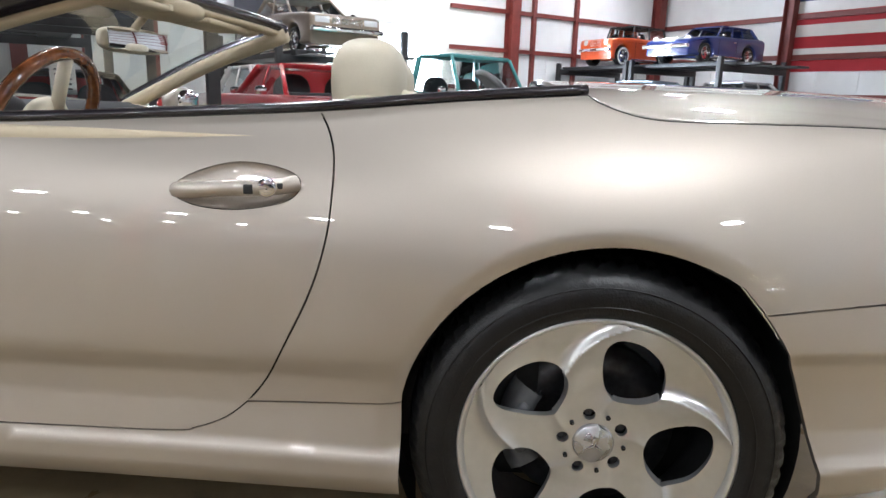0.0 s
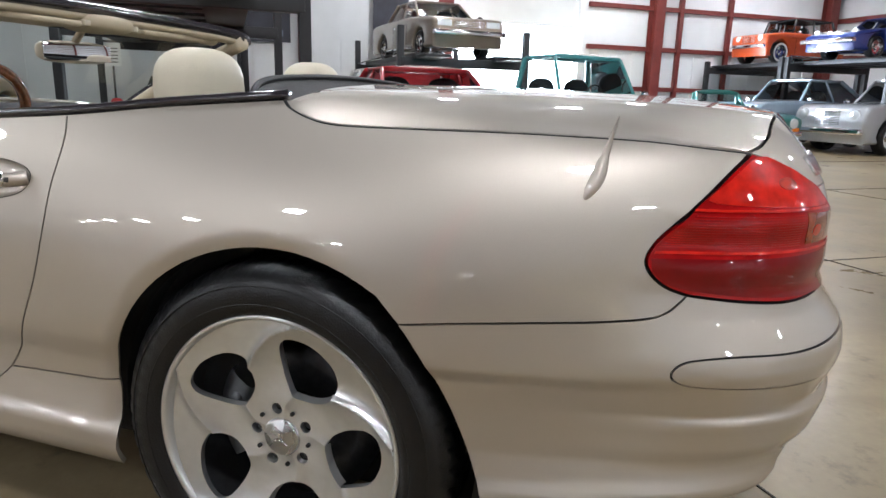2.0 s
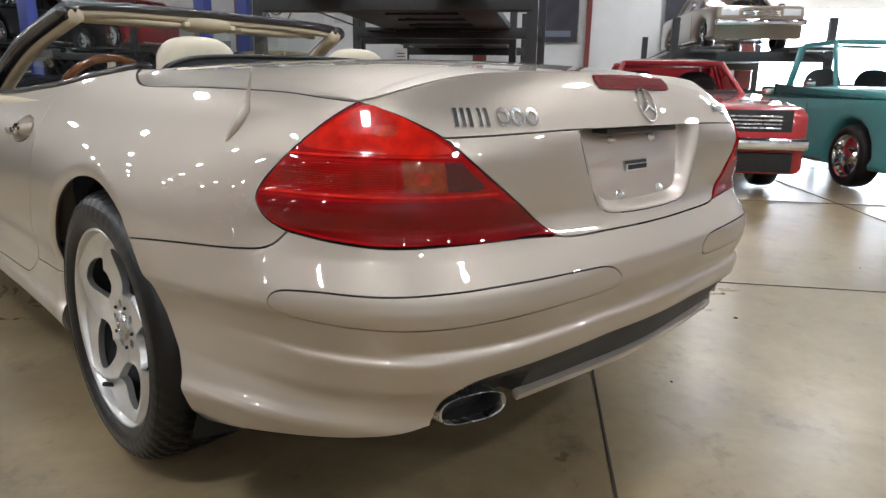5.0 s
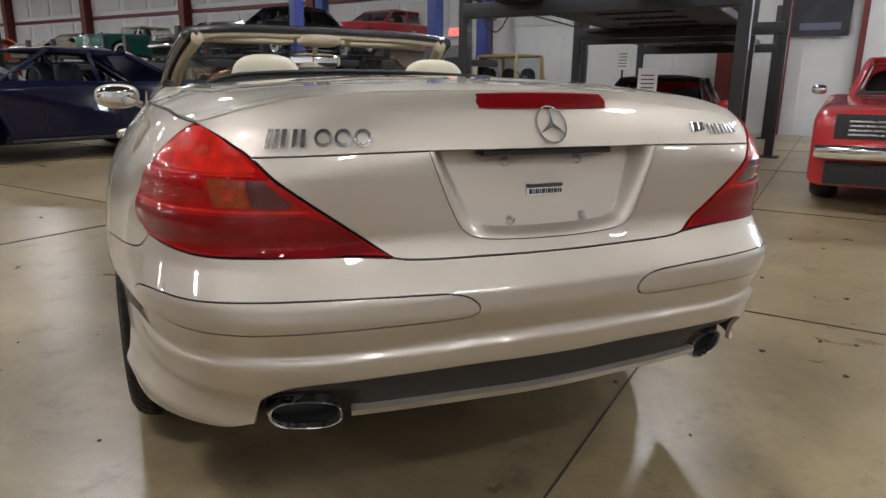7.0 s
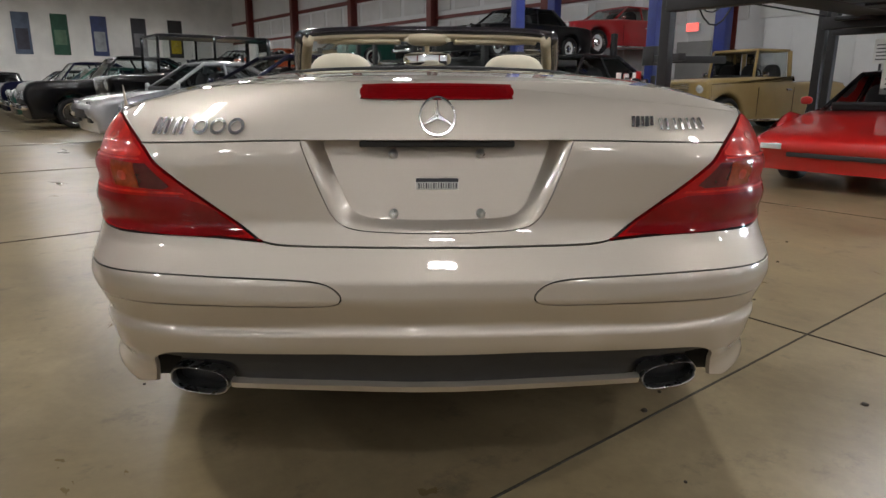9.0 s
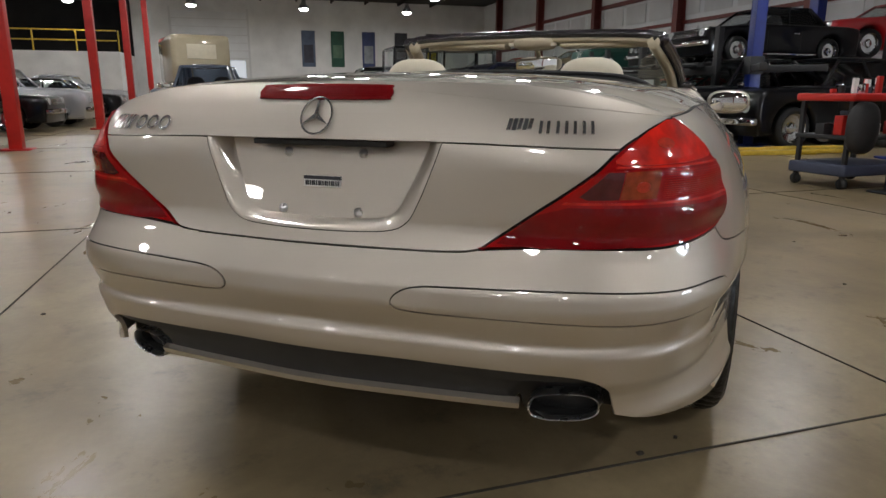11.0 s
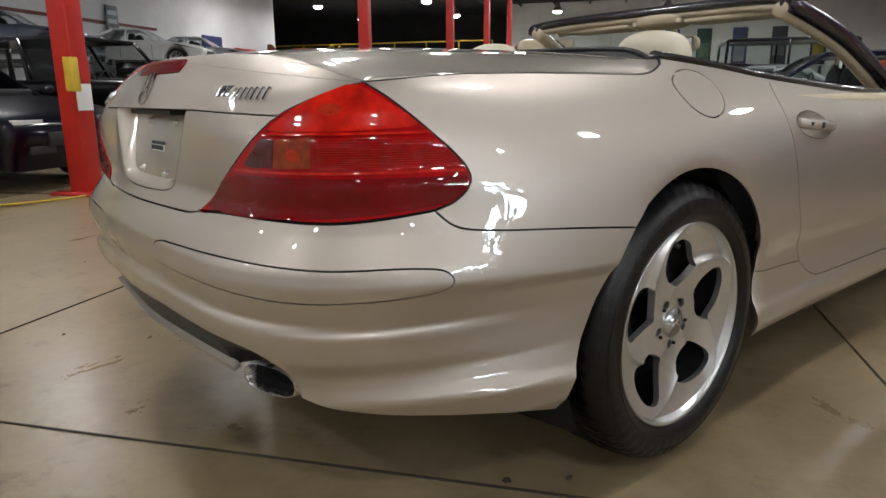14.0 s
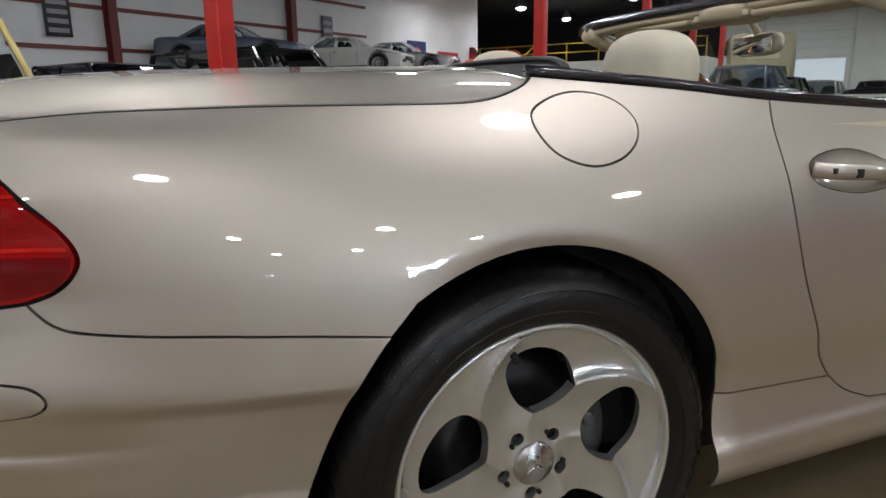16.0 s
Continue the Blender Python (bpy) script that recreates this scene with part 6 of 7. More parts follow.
van = vehicle("camper_truck", "beige high-roofed camper truck", p.x, p.y, 320, car_paint("beige", (0.42, 0.36, 0.24)), TRUCK, 1.9, (1.5, -1.45), TRUCK_HOUSE, r=.37, face=truck_face, category="truck", windows=1)
part("camper_shell", one_box(-.92, .92, -2.35, .35, 1.19, 2.75, .16), car_paint("beige", (0.42, 0.36, 0.24)), van, "beige camper shell over the load bed")
part("shell_window", one_box(-.45, .45, .345, .362, 2.0, 2.45, .006), CREAM, van)
p = hall(9.9, 8.2)
vehicle("vintage_saloon", "black thirties saloon standing behind the whitewall car", p.x, p.y, A1, BLACKP, FORTIES, 1.78, (1.5, -1.4), FORTIES_HOUSE, r=.37, face=CHR_FACE)
p = hall(10.2, 10.4)
vehicle("classic_car", "black saloon on a raised parking lift", p.x, p.y, A1, BLACKP, SEDAN, 1.76, (1.4, -1.35), SEDAN_HOUSE, z=1.55, size=.85, r=.33, face=CHR_FACE, group="cars on lifts")
p = hall(10.2, 11.0)
vehicle("classic_car", "black saloon parked under a lift", p.x, p.y, A1, BLACKP, SEDAN, 1.76, (1.4, -1.35), SEDAN_HOUSE, r=.33, face=CHR_FACE, group="cars under lifts")

# ---- the hall's fittings ----
def hp(name, bm, material, label="", category="", kind="", group="", smooth=False, parent=None):
    ob = part(name, bm, material, parent, label, smooth)
    if not parent:
        ob.matrix_world = HM
        tagged(ob, category=category, kind=kind, group=group)
    return ob


def column(p, q, w, d, h, material, label, group):
    """A steel column of H shape: two flanges and a web, on a foot plate."""
    t = thing("steel_column", Matrix.Translation(hall(p, q)) @ HM, label, "column", group, "structure")
    part("flange", one_box(-d / 2, -d / 2 + .02, -w / 2, w / 2, 0, h), material, t, smooth=False)
    part("flange", one_box(d / 2 - .02, d / 2, -w / 2, w / 2, 0, h), material, t, smooth=False)
    part("web", one_box(-d / 2 + .02, d / 2 - .02, -.012, .012, 0, h), material, t, smooth=False)
    part("foot_plate", one_box(-d / 2 - .06, d / 2 + .06, -w / 2 - .06, w / 2 + .06, 0, .03), material, t, smooth=False)
    return t


for k in range(10):
    q = -17.2 + 6.2 * k
    column(P1 - .22, q, .30, .36, EAVE, OXIDE, "red oxide steel wall column", "east wall columns")
for k in range(5):
    column(P0 + .22, -11 + 6.9 * k, .25, .30, EAVE, OXIDE, "red oxide steel wall column", "west wall columns")
for k in range(4):
    column(-7.8 + 6.0 * k, Q0 + .2, .25, .30, EAVE, OXIDE, "red oxide steel wall column", "south wall columns")
# girts along the walls
for z in (1.25, 2.35, 3.45, 4.6):
    if z > DOOR_H:
        hp("girt", one_box(P1 - .10, P1 - .01, Q0, Q1, z, z + .16), OXIDE, "red oxide steel girt along the wall", "girt", "structure")
    else:
        hp("girt", one_box(P1 - .10, P1 - .01, Q0, DOOR_Q0 - .25, z, z + .12), OXIDE, "red oxide steel girt along the wall", "girt", "structure")
        if z > 3:
            hp("girt", one_box(P1 - .10, P1 - .01, DOOR_Q1 + .25, Q1, z, z + .12), OXIDE, "red oxide steel girt along the wall", "girt", "structure")
    hp("girt", one_box(P0, P1 - .1, Q0 + .01, Q0 + .10, z, z + .14), OXIDE, "red oxide steel girt along the wall", "girt", "structure")
    if z > 1.5:
        hp("girt", one_box(P0 + .01, P0 + .08, Q0, 21.0, z, z + .10), OXIDE, "red oxide steel girt along the wall", "girt", "structure")
for q in (-13.6, -11.9, -1.2, 0.2):
    hp("wall_post", one_box(P1 - .14, P1 - .02, q - .06, q + .06, 0, EAVE), OXIDE, "slim red oxide wall post", "post", "structure")
# ribbed cladding on the lower east wall and panels between girts
for k in range(86):
    q = -17.4 + .69 * k
    if DOOR_Q0 - .4 < q < DOOR_Q1 + .3:
        continue
    hp("cladding_rib", one_box(P1 - .022, P1 - .001, q, q + .05, .02, 2.3), WALLWHITE, "", "cladding", "structure")
for k in range(26):
    hp("cladding_rib", one_box(-16 + 1.15 * k, -15.95 + 1.15 * k, Q0 + .001, Q0 + .022, .02, 2.3), WALLWHITE, "", "cladding", "structure")
# insulated window band high on the east wall further along
for k in range(22):
    q = 2.0 + 1.7 * k
    hp("wall_panel", one_box(P1 - .05, P1 - .012, q + .08, q + 1.5, 2.55, 3.35, .01), INSULATION, "pale insulated wall panel", "panel", "structure")
    hp("wall_panel", one_box(P1 - .05, P1 - .012, q + .08, q + 1.5, 3.75, 4.5, .01), INSULATION, "pale insulated wall panel", "panel", "structure")

# the open sectional door: its frame, the raised leaf, the yard and a glowing backdrop
for a, b in ((DOOR_Q0 - .12, DOOR_Q0), (DOOR_Q1, DOOR_Q1 + .12)):
    hp("door_jamb", one_box(P1 - .06, P1 + T + .02, a, b, 0, DOOR_H), WHITE, "white door jamb", "door", "structure")
for k in range(2):
    z = DOOR_H - .86 + .62 * k * 1.0
    hp("door_leaf", one_box(P1 + .04, P1 + .09, DOOR_Q0 + .02, DOOR_Q1 - .02, 2.86 + .77 * k, 2.86 + .77 * k + .76, .01), WALLWHITE, "white sectional door leaf, half raised", "door", "structure")
structure("ground", one_box(P1 + T, P1 + 60, -60, 60, -.25, -.02), mat("pale_yard", (0.5, 0.5, 0.48), .9, vary=.2, scale=.3), "pale gravel yard outside the door")
# An emitting sheet stands in for the daylight beyond the yard.
structure("backdrop", one_box(P1 + 9, P1 + 9.2, -30, 20, -.02, 9), DAYGLOW, "glowing sheet for the overexposed daylight outside the door")

# lamps under the roof, with the three added by the east wall
fix = None
for lp, lq in lamp_rows():
    if fix is None:
        fix = thing("high_bay_lamp", Matrix.Translation(hall(lp, lq, 0)), "round high-bay lamp hanging lit under the roof", "lamp", "high-bay lamps")
        part("housing", lathe([(5.95, .02), (5.94, .10), (5.75, .13), (5.60, .24), (5.46, .27), (5.45, .25)], 24, "z"), DULLCHROME, fix)
        part("lens", lathe([(5.455, .245), (5.41, .235), (5.36, .17), (5.335, .08), (5.33, .003)], 20, "z"), LIGHTON, fix, "lit lamp glass")
        part("rod", lathe([(EAVE, .012), (5.94, .012)], 8, "z"), LIFTBLACK, fix)
    else:
        copy_thing(fix, Matrix.Translation(hall(lp, lq, 0)))
# roof frames and purlins
for k in range(9):
    q = -17.0 + 6.2 * k
    hp("roof_beam", one_box(P0 + .3, P1 - .4, q - .10, q + .10, EAVE - .45, EAVE - .02), OXIDE if k < 4 else ROOFDARK, "dark steel roof beam", "beam", "structure")
for k in range(12):
    p = -12.5 + 2.15 * k
    hp("purlin", one_box(p - .04, p + .04, Q0 + .1, Q1 - .1, EAVE - .20, EAVE - .01), ROOFDARK, "dark roof purlin", "beam", "structure")

# red posts of the mezzanine line
for k, q in enumerate((3.1, 10.5, 17.2, 22.6, 27.6)):
    t = thing("red_post", Matrix.Translation(hall(-4.42, q)) @ HM, "bright red square steel post", "post", "red posts", "structure")
    part("shaft", one_box(-.10, .10, -.10, .10, 0, EAVE - .4, .012), REDPOST, t)
    part("foot_plate", one_box(-.22, .22, -.22, .22, 0, .025), REDPOST, t)
    if k == 0:
        part("sign_plate", one_box(.102, .11, -.09, .09, .78, 1.02), WHITE, t, "white notice plate", smooth=False)
        part("sign_band", one_box(.102, .112, -.095, .095, 1.05, 1.22), REDPOST, t, smooth=False)
        part("yellow_box", one_box(.10, .18, -.20, -.10, .95, 1.25, .01), YELLOW, t)


# parking lifts: four posts, two runways, cross beams
def parking_lift(p, q, length, width, z, label, posts_h=2.6, material=None):
    material = material or LIFTBLACK
    t = thing("parking_lift", Matrix.Translation(hall(p, q)) @ HM, label, "car lift", "parking lifts")
    for a in (-1, 1):
        for b in (-1, 1):
            post = part("post", one_box(a * length / 2 - .06, a * length / 2 + .06, b * width / 2 - .06, b * width / 2 + .06, 0, posts_h, .008), material, t)
            part("foot_plate", one_box(a * length / 2 - .18, a * length / 2 + .18, b * width / 2 - .14, b * width / 2 + .14, 0, .02), material, t)
        part("cross_beam", one_box(a * length / 2 - .07, a * length / 2 + .07, -width / 2, width / 2, z - .24, z - .07, .01), material, t)
    for b in (-1, 1):
        part("runway", one_box(-length / 2 - .25, length / 2 + .1, b * .78 - .26, b * .78 + .26, z - .10, z, .01), material, t)
        part("ramp", one_box(-length / 2 - .85, -length / 2 - .25, b * .78 - .24, b * .78 + .24, z - .09, z - .04, .01), material, t)
    for k in range(5):
        a = -length / 2 + length * (k + .5) / 5
        part("tie_plate", one_box(a - .18, a + .18, -.52, .52, z - .09, z - .06), material, t, smooth=False)
    part("cable", sweep([(-length / 2, width / 2, z), (length / 2, width / 2, z - .05)], .012, 6), material, t)
    return t


for q in (14.6, 18.2, 22.2, 28.0, 33.0):
    parking_lift(11.7, q, 4.2, 2.6, 1.55, "black four-post parking lift with a car on it", 2.2)
parking_lift(10.2, 10.4, 4.2, 2.6, 1.55, "black four-post parking lift with a black saloon on it", 2.2)
parking_lift(7.3, 1.3, 3.8, 3.1, 2.0, "black four-post lift standing empty", 3.6)
parking_lift(11.6, 1.6, 3.6, 2.7, 1.95, "black four-post lift further back", 2.6)
parking_lift(12.4, -3.75, 4.2, 2.5, 1.72, "dark four-post lift with a tan saloon on it", 2.2)
parking_lift(13.3, -14.2, 3.0, 2.6, 2.05, "black parking lift with an orange jeepster", 2.15)
parking_lift(10.5, -14.2, 3.0, 2.6, 2.05, "black parking lift with a blue estate", 2.15)
for q in (12.4, 17.6, 20.8, 27.2):
    parking_lift(-15.2 if q < 25 else -13.4, q, 4.0, 2.7, 1.85 if q < 25 else 1.75, "black parking lift along the west wall", 1.95)


def dark_underside(p, q, z):
    """The raised open bonnet and chassis of a car seen from below."""
    t = thing("raised_chassis", Matrix.Translation(hall(p, q, z)) @ HM, "dark car chassis raised on the lift, seen from below", "chassis")
    part("floor_pan", one_box(-1.9, 1.9, -.75, .75, .12, .20, .03), LIFTBLACK, t)
    for b in (-.45, .45):
        part("frame_rail", one_box(-1.95, 1.95, b - .05, b + .05, .02, .13, .01), LIFTBLACK, t)
    for a in (-1.6, -.6, .3, 1.3):
        part("cross_member", one_box(a - .06, a + .06, -.7, .7, .0, .10, .01), STEEL, t)
    part("exhaust_pipe", sweep([(-1.9, .2, .02), (-.5, .22, -.02), (.8, .18, .02), (1.7, .1, .05)], .035, 8), STEEL, t)
    part("fuel_tank", lump(-1.2, 0, .02, .35, .5, .10), LIFTBLACK, t)
    for a in (-1.35, 1.35):
        for b in (-.72, .72):
            bm = lathe([(-.10, .20), (-.10, .32), (.10, .32), (.10, .20)], 24, "y", closed=True)
            bmesh.ops.translate(bm, vec=(a, b, .16), verts=bm.verts)
            part("tyre", bm, RUBBER, t)


dark_underside(7.2, 1.3, 2.08)
dark_underside(11.6, 1.6, 2.05)

# two-post lift in blue
for x, y in ((4.0, 9.5), (1.92, 11.65)):
    t = thing("lift_post", Matrix.Translation((x, y, 0)) @ Matrix.Rotation(radians(22), 4, "Z"), "tall blue two-post lift column", "car lift", "blue lift columns")
    part("column", one_box(-.10, .10, -.11, .11, 0, 3.9, .01), BLUEPOST, t)
    part("foot_plate", one_box(-.35, .35, -.3, .3, 0, .03), BLUEPOST, t)
    part("carriage", one_box(-.13, .13, -.14, .14, 1.3, 1.62, .01), LIFTBLACK, t)
    for s in (-1, 1):
        part("lift_arm", one_box(-.06, .06, 0, 1.2, 1.34, 1.46, .01, Matrix.Rotation(radians((40 * s) + (20 if y < 9 else 200)), 4, "Z")), LIFTBLACK, t)
x, y = hall(11.2, 11.0).xy
for dq in (6.9, 12.2):
    t = thing("lift_post", Matrix.Translation(hall(13.4, dq)) @ HM, "tall blue lift column near the wall", "car lift", "blue lift columns")
    part("column", one_box(-.14, .14, -.14, .14, 0, 3.9, .01), BLUEPOST, t)
    part("foot_plate", one_box(-.3, .3, -.3, .3, 0, .03), BLUEPOST, t)
for x, y, a in ((2.9, 10.3, 30), (2.0, 9.6, 30)):
    t = thing("wheel_ramp", pose(x, y, 0, 0, 0, a), "yellow steel floor ramp", "ramp", "yellow ramps")
    part("ramp_plate", one_box(-.9, .9, -.12, .12, 0, .07, .02), YELLOW, t)
    part("ramp_edge", one_box(-.9, .9, .12, .15, 0, .11, .008), YELLOW, t)

# tool trolley
t = thing("tool_trolley", pose(2.45, 6.05, 0, 0, 0, 40), "black tool trolley with red trays and loose tools", "trolley")
for x, y in ((-.42, -.28), (.42, -.28), (-.42, .28), (.42, .28)):
    part("leg", one_box(x - .02, x + .02, y - .02, y + .02, .12, .92), LIFTBLACK, t, smooth=False)
    bm = lathe([(-.02, .055), (.02, .055)], 16, "x", caps=True)
    bmesh.ops.translate(bm, vec=(x, y, .055), verts=bm.verts)
    part("caster", bm, BLACK, t)
    part("caster_fork", one_box(x - .03, x + .03, y - .015, y + .015, .05, .13), STEEL, t)
GREYBLUE = mat("grey_blue_plastic", (0.05, 0.06, 0.10), .5, vary=.2, scale=6)
part("bottom_tray", one_box(-.48, .48, -.34, .34, .13, .25, .02), GREYBLUE, t)
part("middle_tray", one_box(-.46, .46, -.32, .32, .50, .54, .01), LIFTBLACK, t)
part("top_tray", one_box(-.48, .48, -.34, .34, .88, .96, .02), REDPOST, t)
part("tool_bag", lump(-.34, -.36, .62, .18, .10, .26), BLACK, t)
rnd = random.Random(4)
for k in range(16):
    a, b = rnd.uniform(-.4, .4), rnd.uniform(-.28, .28)
    h = rnd.uniform(.04, .18)
    ob = part("tool", one_box(a - .03, a + .03, b - .02, b + .02, .955, .96 + h, .008), (REDPOST, CHROME, WHITE, BLACK, GREYBLUE)[k % 5], t)
for k in range(10):
    a, b = rnd.uniform(-.38, .38), rnd.uniform(-.25, .25)
    part("box", one_box(a - .07, a + .07, b - .05, b + .05, .54, .54 + rnd.uniform(.06, .24), .006), (BLACK, GREYBLUE, REDPOST, WHITE)[k % 4], t)

# mezzanine railing and stairs
rail = thing("yellow_railing", Matrix.Translation(hall(0, 37.1, 3.0)) @ HM, "yellow steel railing along the mezzanine", "railing", "", "structure")
for k in range(15):
    p = -35 + 2.0 * k
    part("rail_post", one_box(p - .03, p + .03, -.03, .03, 0, 1.05), YELLOW, rail, smooth=False)
for z in (.52, 1.02):
    part("rail", one_box(-35.4, -7.1, -.03, .03, z, z + .06), YELLOW, rail, smooth=False)
st = thing("yellow_stairs", Matrix.Translation(hall(-16.5, 34.2, 0)) @ HM, "yellow steel stairs up to the mezzanine", "stairs", "", "structure")
for k in range(14):
    part("tread", one_box(-3.6 + .26 * k, -3.3 + .26 * k, 1.7, 2.8, .20 + .2 * k, .24 + .2 * k), YELLOW, st, smooth=False)
for b in (1.65, 2.8):
    part("stringer", sweep([(-3.7, b, .1), (0, b, 2.95)], .10, 6), YELLOW, st)
    part("hand_rail", sweep([(-3.7, b, 1.05), (0, b, 3.95)], .04, 6), YELLOW, st)
# north wall: roller door and posters
hp("roller_door", one_box(-4.8, -.5, Q1 - .05, Q1 - .005, 2.9, 5.7), WALLWHITE, "white sectional roller door", "door", "structure")
for k in range(6):
    hp("roller_door_joint", one_box(-4.8, -.5, Q1 - .07, Q1 - .051, 2.95 + .46 * k, 3.0 + .46 * k), INSULATION, "", "door", "structure")
for a in (-4.95, -.48):
    hp("door_track", one_box(a, a + .12, Q1 - .10, Q1 - .01, 0, 5.9), INSULATION, "pale steel door track", "door", "structure")
# No room is built beyond; this panel glows in its place.
hp("doorway_light", one_box(-4.6, -.7, Q1 - .03, Q1 - .006, .1, 2.85), mat("glowing_door_panel", (.75, .80, .86), .6, emit=.5), "bright room seen through the open roller door", "doorway", "structure")
posters = ((3.2, (.10, .14, .22), (.05, .05, .08)), (5.05, (.02, .10, .06), (.12, .22, .14)), (7.05, (.04, .06, .18), (.35, .38, .42)), (9.2, (.04, .04, .05), (.20, .20, .22)), (11.3, (.03, .03, .03), (.60, .45, .02)))
for k, (p, c1, c2) in enumerate(posters):
    t = thing("poster", Matrix.Translation(hall(p, Q1 - .04, 0)) @ HM, "tall dark banner poster on the white wall", "poster", "wall banners")
    part("sheet", one_box(-.42, .42, -.012, .012, 2.55, 4.75), mat("banner_dark", c1, .6, vary=.5, scale=1.5), t, smooth=False)
    part("print", one_box(-.30, .30, -.016, -.012, 2.8 + .3 * (k % 2), 3.9), mat("banner_print", c2, .6, vary=.5, scale=2), t, smooth=False)
# west wall: plaques and signs
for q, z, w, h, c1, c2 in ((8.3, 3.3, .7, 1.3, (.04, .04, .045), (.22, .22, .23)), (18.6, 3.3, .6, 1.6, (.10, .11, .12), (.25, .27, .30)), (24.6, 2.6, .5, 1.1, (.08, .09, .10), (.25, .25, .25))):
    t = thing("metal_plaque", Matrix.Translation(hall(P0 + .10, q, z)) @ HM, "dark pressed-metal wall plaque", "sign", "wall plaques")
    part("plate", one_box(-.015, .015, -w / 2, w / 2, -h / 2, h / 2, .004), mat("plaque_metal", c1, .4, .6, vary=.5, scale=9), t)
    for k in range(5):
        part("embossing", one_box(.015, .022, -w * .38, w * .38, -h * .42 + h * .18 * k, -h * .42 + h * .18 * k + h * .09), mat("plaque_edge", c2, .4, .6), t, smooth=False)
t = thing("wall_sign", Matrix.Translation(hall(P0 + .1, 24.6, 2.95)) @ HM, "dark blue wall sign with a red oval", "sign")
part("plate", one_box(-.01, .01, -.75, .75, -.6, .6), mat("sign_blue", (.010, .02, .12), .5, vary=.2, scale=4), t, smooth=False)
bm = lathe([(.011, .34), (.02, .34), (.021, .003)], 24, "x")
part("oval", bm, REDPOST, t)
t = thing("wall_sign", Matrix.Translation(hall(P0 + .1, 27.3, 2.9)) @ HM, "long red wall sign with white bars", "sign")
part("plate", one_box(-.01, .01, -.95, .95, -.28, .28), REDPOST, t, smooth=False)
part("writing_bar", one_box(.010, .016, -.75, .75, -.10, .12), WHITE, t, smooth=False)
t = thing("wall_sign", Matrix.Translation(hall(P0 + .1, 29.6, 2.7)) @ HM, "rust-red shaped wall sign", "sign")
part("plate", lump(0, -.03, 0, .45, .02, .85), OXIDE, t)
part("plate_core", lump(0, -.05, 0, .25, .02, .5), REDPOST, t)
# east wall notices
for az_q, z, w, h in ((-.4, 2.9, 1.1, 1.6), (-3.4, 2.7, .9, 1.4)):
    t = thing("framed_poster", Matrix.Translation(hall(P1 - .12, az_q, z)) @ HM, "dark framed poster on the white wall", "poster", "framed posters")
    part("sheet", one_box(-.015, .015, -w / 2, w / 2, -h / 2, h / 2), mat("poster_dark", (.03, .03, .045), .5, vary=.5, scale=3), t, smooth=False)
    part("caption_bar", one_box(-.022, -.015, -w * .35, w * .35, -h * .42, -h * .33), GREYP, t, smooth=False)
t = thing("exit_sign", Matrix.Translation(hall(P1 - .15, 8.6, 2.45)) @ HM, "lit red exit sign", "sign")
part("case", one_box(-.03, .03, -.19, .19, -.12, .12, .01), WHITE, t)
part("lit_panel", one_box(-.036, -.03, -.17, .17, -.10, .10), EXITRED, t, smooth=False)
hp("exit_door", one_box(P1 - .06, P1 - .01, 8.1, 9.1, 0, 2.1), mat("grey_door", (.30, .30, .29), .5, vary=.1, scale=3), "pale grey exit door", "door", "structure")
# the flag: stripes and canton
t = thing("wall_flag", Matrix.Translation(hall(0, Q0 + .03, 0)) @ HM, "large red and white striped flag with a blue starred corner", "flag")
FR, FW, FB = mat("flag_red", (.38, .02, .03), .8, vary=.2, scale=3), mat("flag_white", (.72, .70, .68), .8, vary=.08, scale=3), mat("flag_blue", (.02, .03, .12), .8, vary=.2, scale=3)
for k in range(13):
    part("stripe", one_box(3.1, 10.2, -.006, .006 + .002 * (k % 2), 2.02 + .32 * k, 2.34 + .32 * k), FR if k % 2 == 0 else FW, t, smooth=False)
can = part("canton", one_box(7.3, 10.203, .008, .014, 3.94, 6.18), FB, t, smooth=False)
sbm = bmesh.new()
tip = [sbm.verts.new((.085 * (1 if i % 2 == 0 else .4) * math.sin(math.pi * i / 5), .016, .085 * (1 if i % 2 == 0 else .4) * math.cos(math.pi * i / 5))) for i in range(10)]
sbm.faces.new(tip)
r = bmesh.ops.extrude_face_region(sbm, geom=sbm.faces[:])
bmesh.ops.translate(sbm, vec=(0, -.003, 0), verts=[v for v in r["geom"] if isinstance(v, bmesh.types.BMVert)])
star = None
for i in range(9):
    for j in range(11):
        if (i + j) % 2 == 0:
            pos = Matrix.Translation((7.52 + .245 * j, 0, 4.10 + .24 * i))
            if star is None:
                star = part("star", sbm, FW, can, smooth=False)
                star.matrix_basis = pos
            else:
                shared("star", star, can, pos)

# floor joints: sawn grooves with dark filler
JOINT = mat("dark_joint_filler", (.06, .050, .038), .8, vary=.4, scale=6)
jd = math.radians(37.0)
for k, off in enumerate((-.735, -3.2, -6.4, 3.1, 7.0, 10.9, 14.8)):
    hp("floor_joint", one_box(P0, P1, -.0028, .0028, -.006, .0005, 0, Matrix.Translation((0, off, 0)) @ Matrix.Rotation(.026, 4, 'Z')), JOINT, "thin dark sawn joint in the concrete", "joint", "structure")
for k, off in enumerate((-1.77, 1.36, 4.25, -5.0, 7.4, -8.2, 10.6)):
    hp("floor_joint", one_box(off - .0028, off + .0028, Q0, Q1 - 6, -.006, .0004), JOINT, "thin dark sawn joint in the concrete", "joint", "structure")
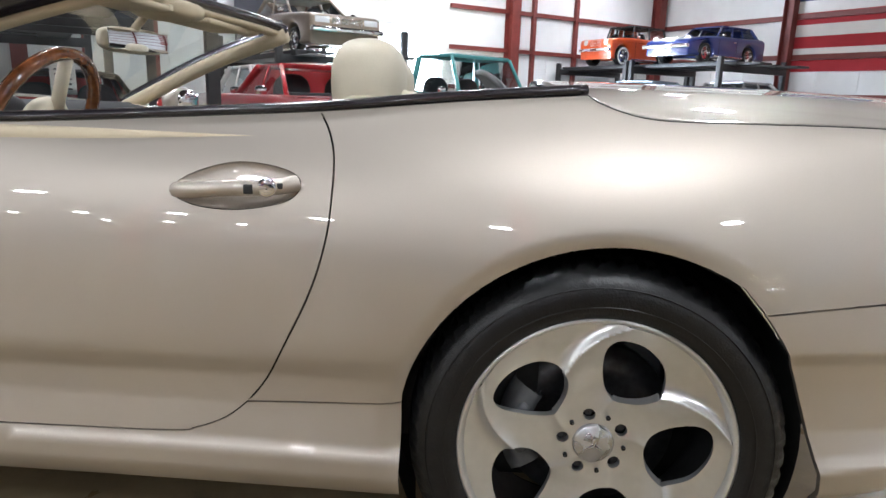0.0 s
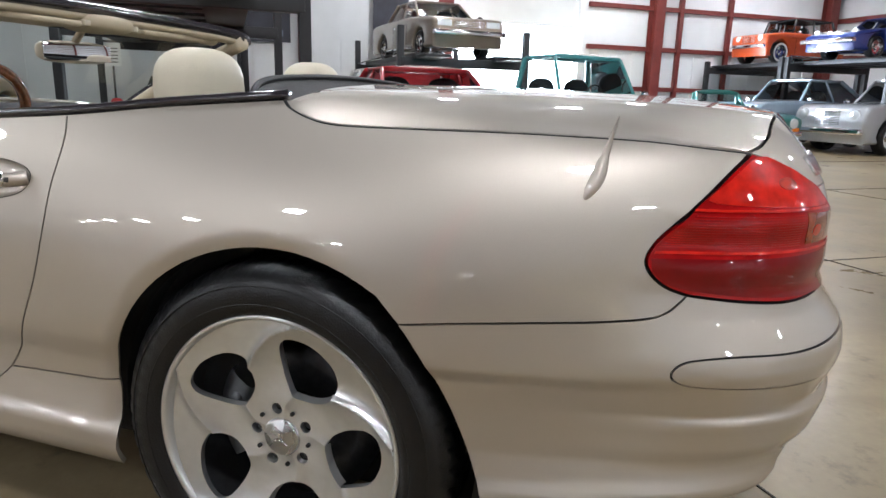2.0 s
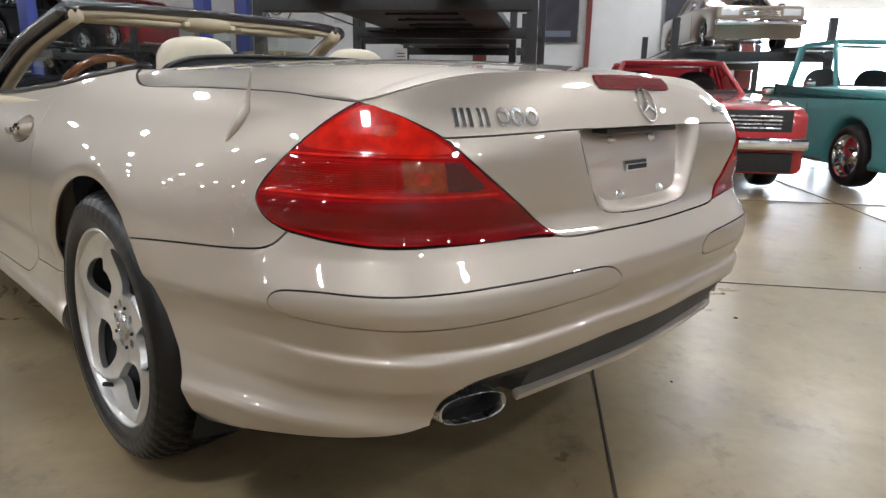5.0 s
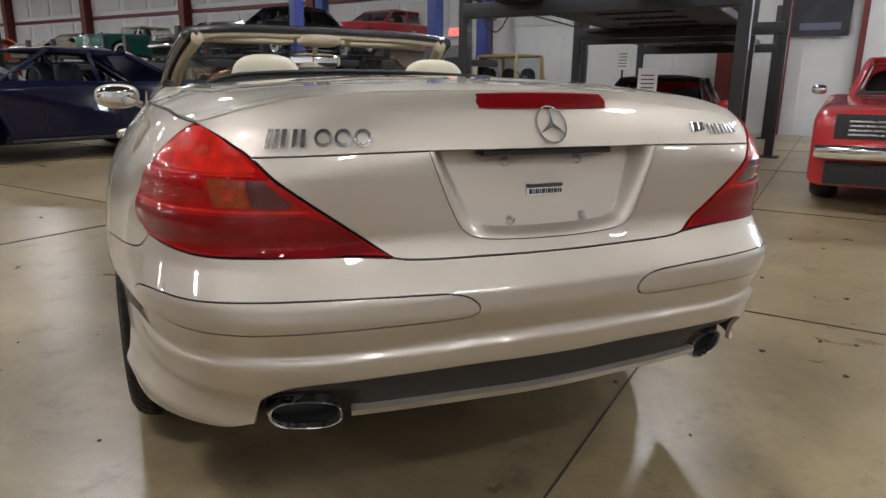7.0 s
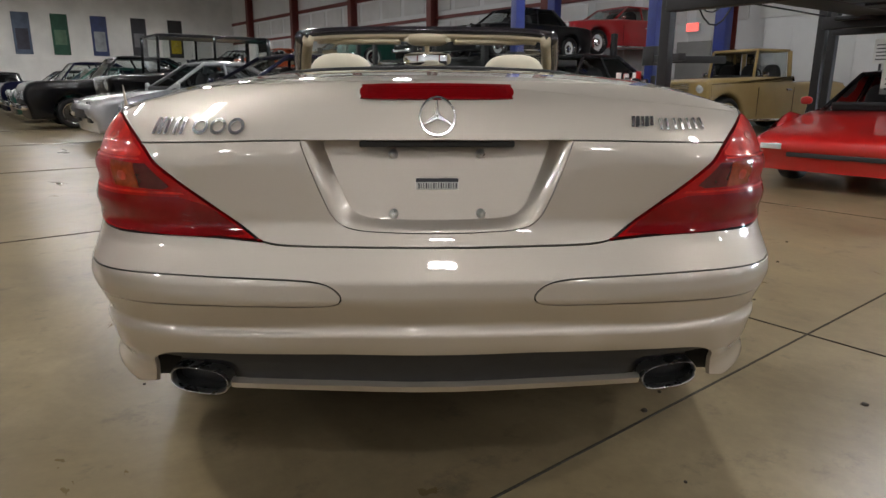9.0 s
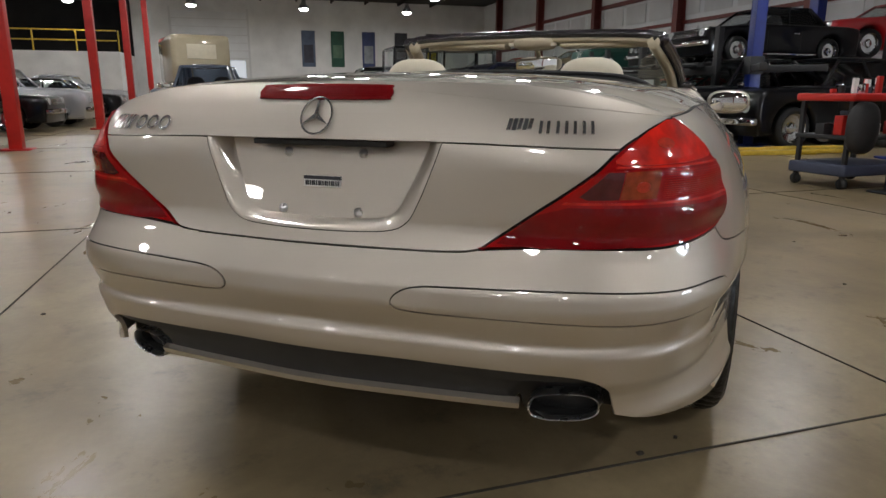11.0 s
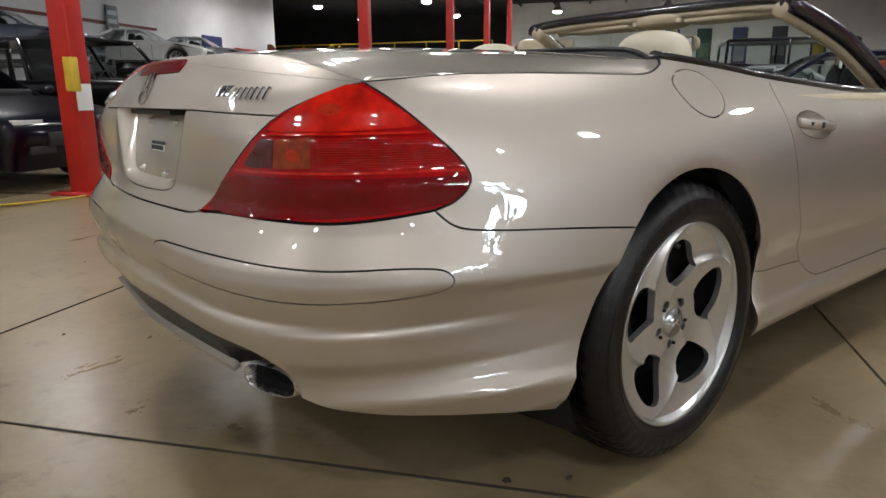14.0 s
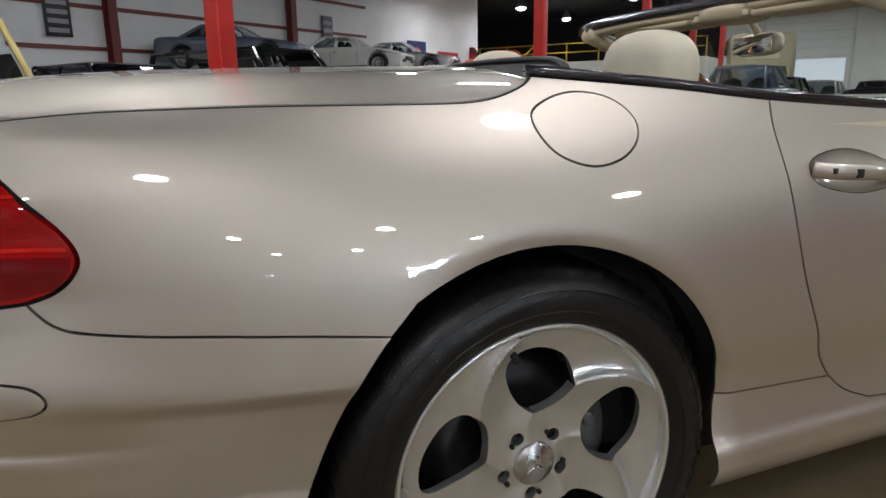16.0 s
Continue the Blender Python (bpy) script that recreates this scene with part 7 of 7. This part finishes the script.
# spots and scraps on the floor
rnd = random.Random(8)
for k in range(60):
    x, y = rnd.uniform(-3.5, 3.5), rnd.uniform(-3.5, 3.0)
    r = rnd.uniform(.003, .012)
    bm = lathe([(-.003, r), (.0012, r * .9), (.0016, .001)], 9, "z")
    for v in bm.verts:
        v.co.x *= rnd.uniform(.4, 1.5)
    ob = part("floor_stain", bm, JOINT)
    ob.location = (x, y, 0)
    tagged(ob, "small dark spot on the concrete floor", "stain", "floor spots")
# extension cable in the west aisle
t = thing("extension_cable", pose(0, 0, 0), "yellow extension cable lying on the floor", "cable")
pts = smooth_line([(-6.6, -2.6, .012), (-5.6, -1.9, .012), (-5.0, -.9, .012), (-5.3, .3, .012), (-6.2, 1.5, .012), (-7.4, 2.6, .012)], 10)
part("cord", sweep(pts, .010, 6), YELLOW, t)
part("plug", one_box(-5.05, -4.95, -1.02, -.88, 0, .05, .01), BLACK, t)
# hanging cables by the lift
t = thing("hanging_cables", pose(0, 0, 0), "loops of dark cable hanging from the roof", "cable")
for k in range(6):
    a = hall(6.0 + .1 * k, 3.6, 3.4)
    b = hall(7.4 + .1 * k, 3.2, 3.3)
    pts = [a.lerp(b, f) - Vector((0, 0, (.8 + .16 * k) * 4 * f * (1 - f))) for f in np.linspace(0, 1, 14)]
    part("cable", sweep(pts, .012, 6), BLACK, t)
    part("cable", sweep([a, a + Vector((0, 0, EAVE - 3.4))], .010, 6), BLACK, t)
# paper notices on windscreens
for k, (x, y, z, a) in enumerate(((6.55, 7.35, 1.45, 200), (4.9, 4.7, 1.05, 215))):
    t = thing("paper_notice", pose(x, y, z, 0, 0, a - 90), "white printed paper notice on a stand", "notice", "paper notices")
    part("sheet", one_box(-.12, .12, -.004, .004, -.17, .17), WHITE, t, smooth=False)
    for j in range(5):
        part("text_bar", one_box(-.08, .08, .004, .006, -.12 + .05 * j, -.105 + .05 * j), INK, t, smooth=False)
    part("stem", one_box(-.012, .012, -.012, .012, -z, -.17), LIFTBLACK, t, smooth=False)
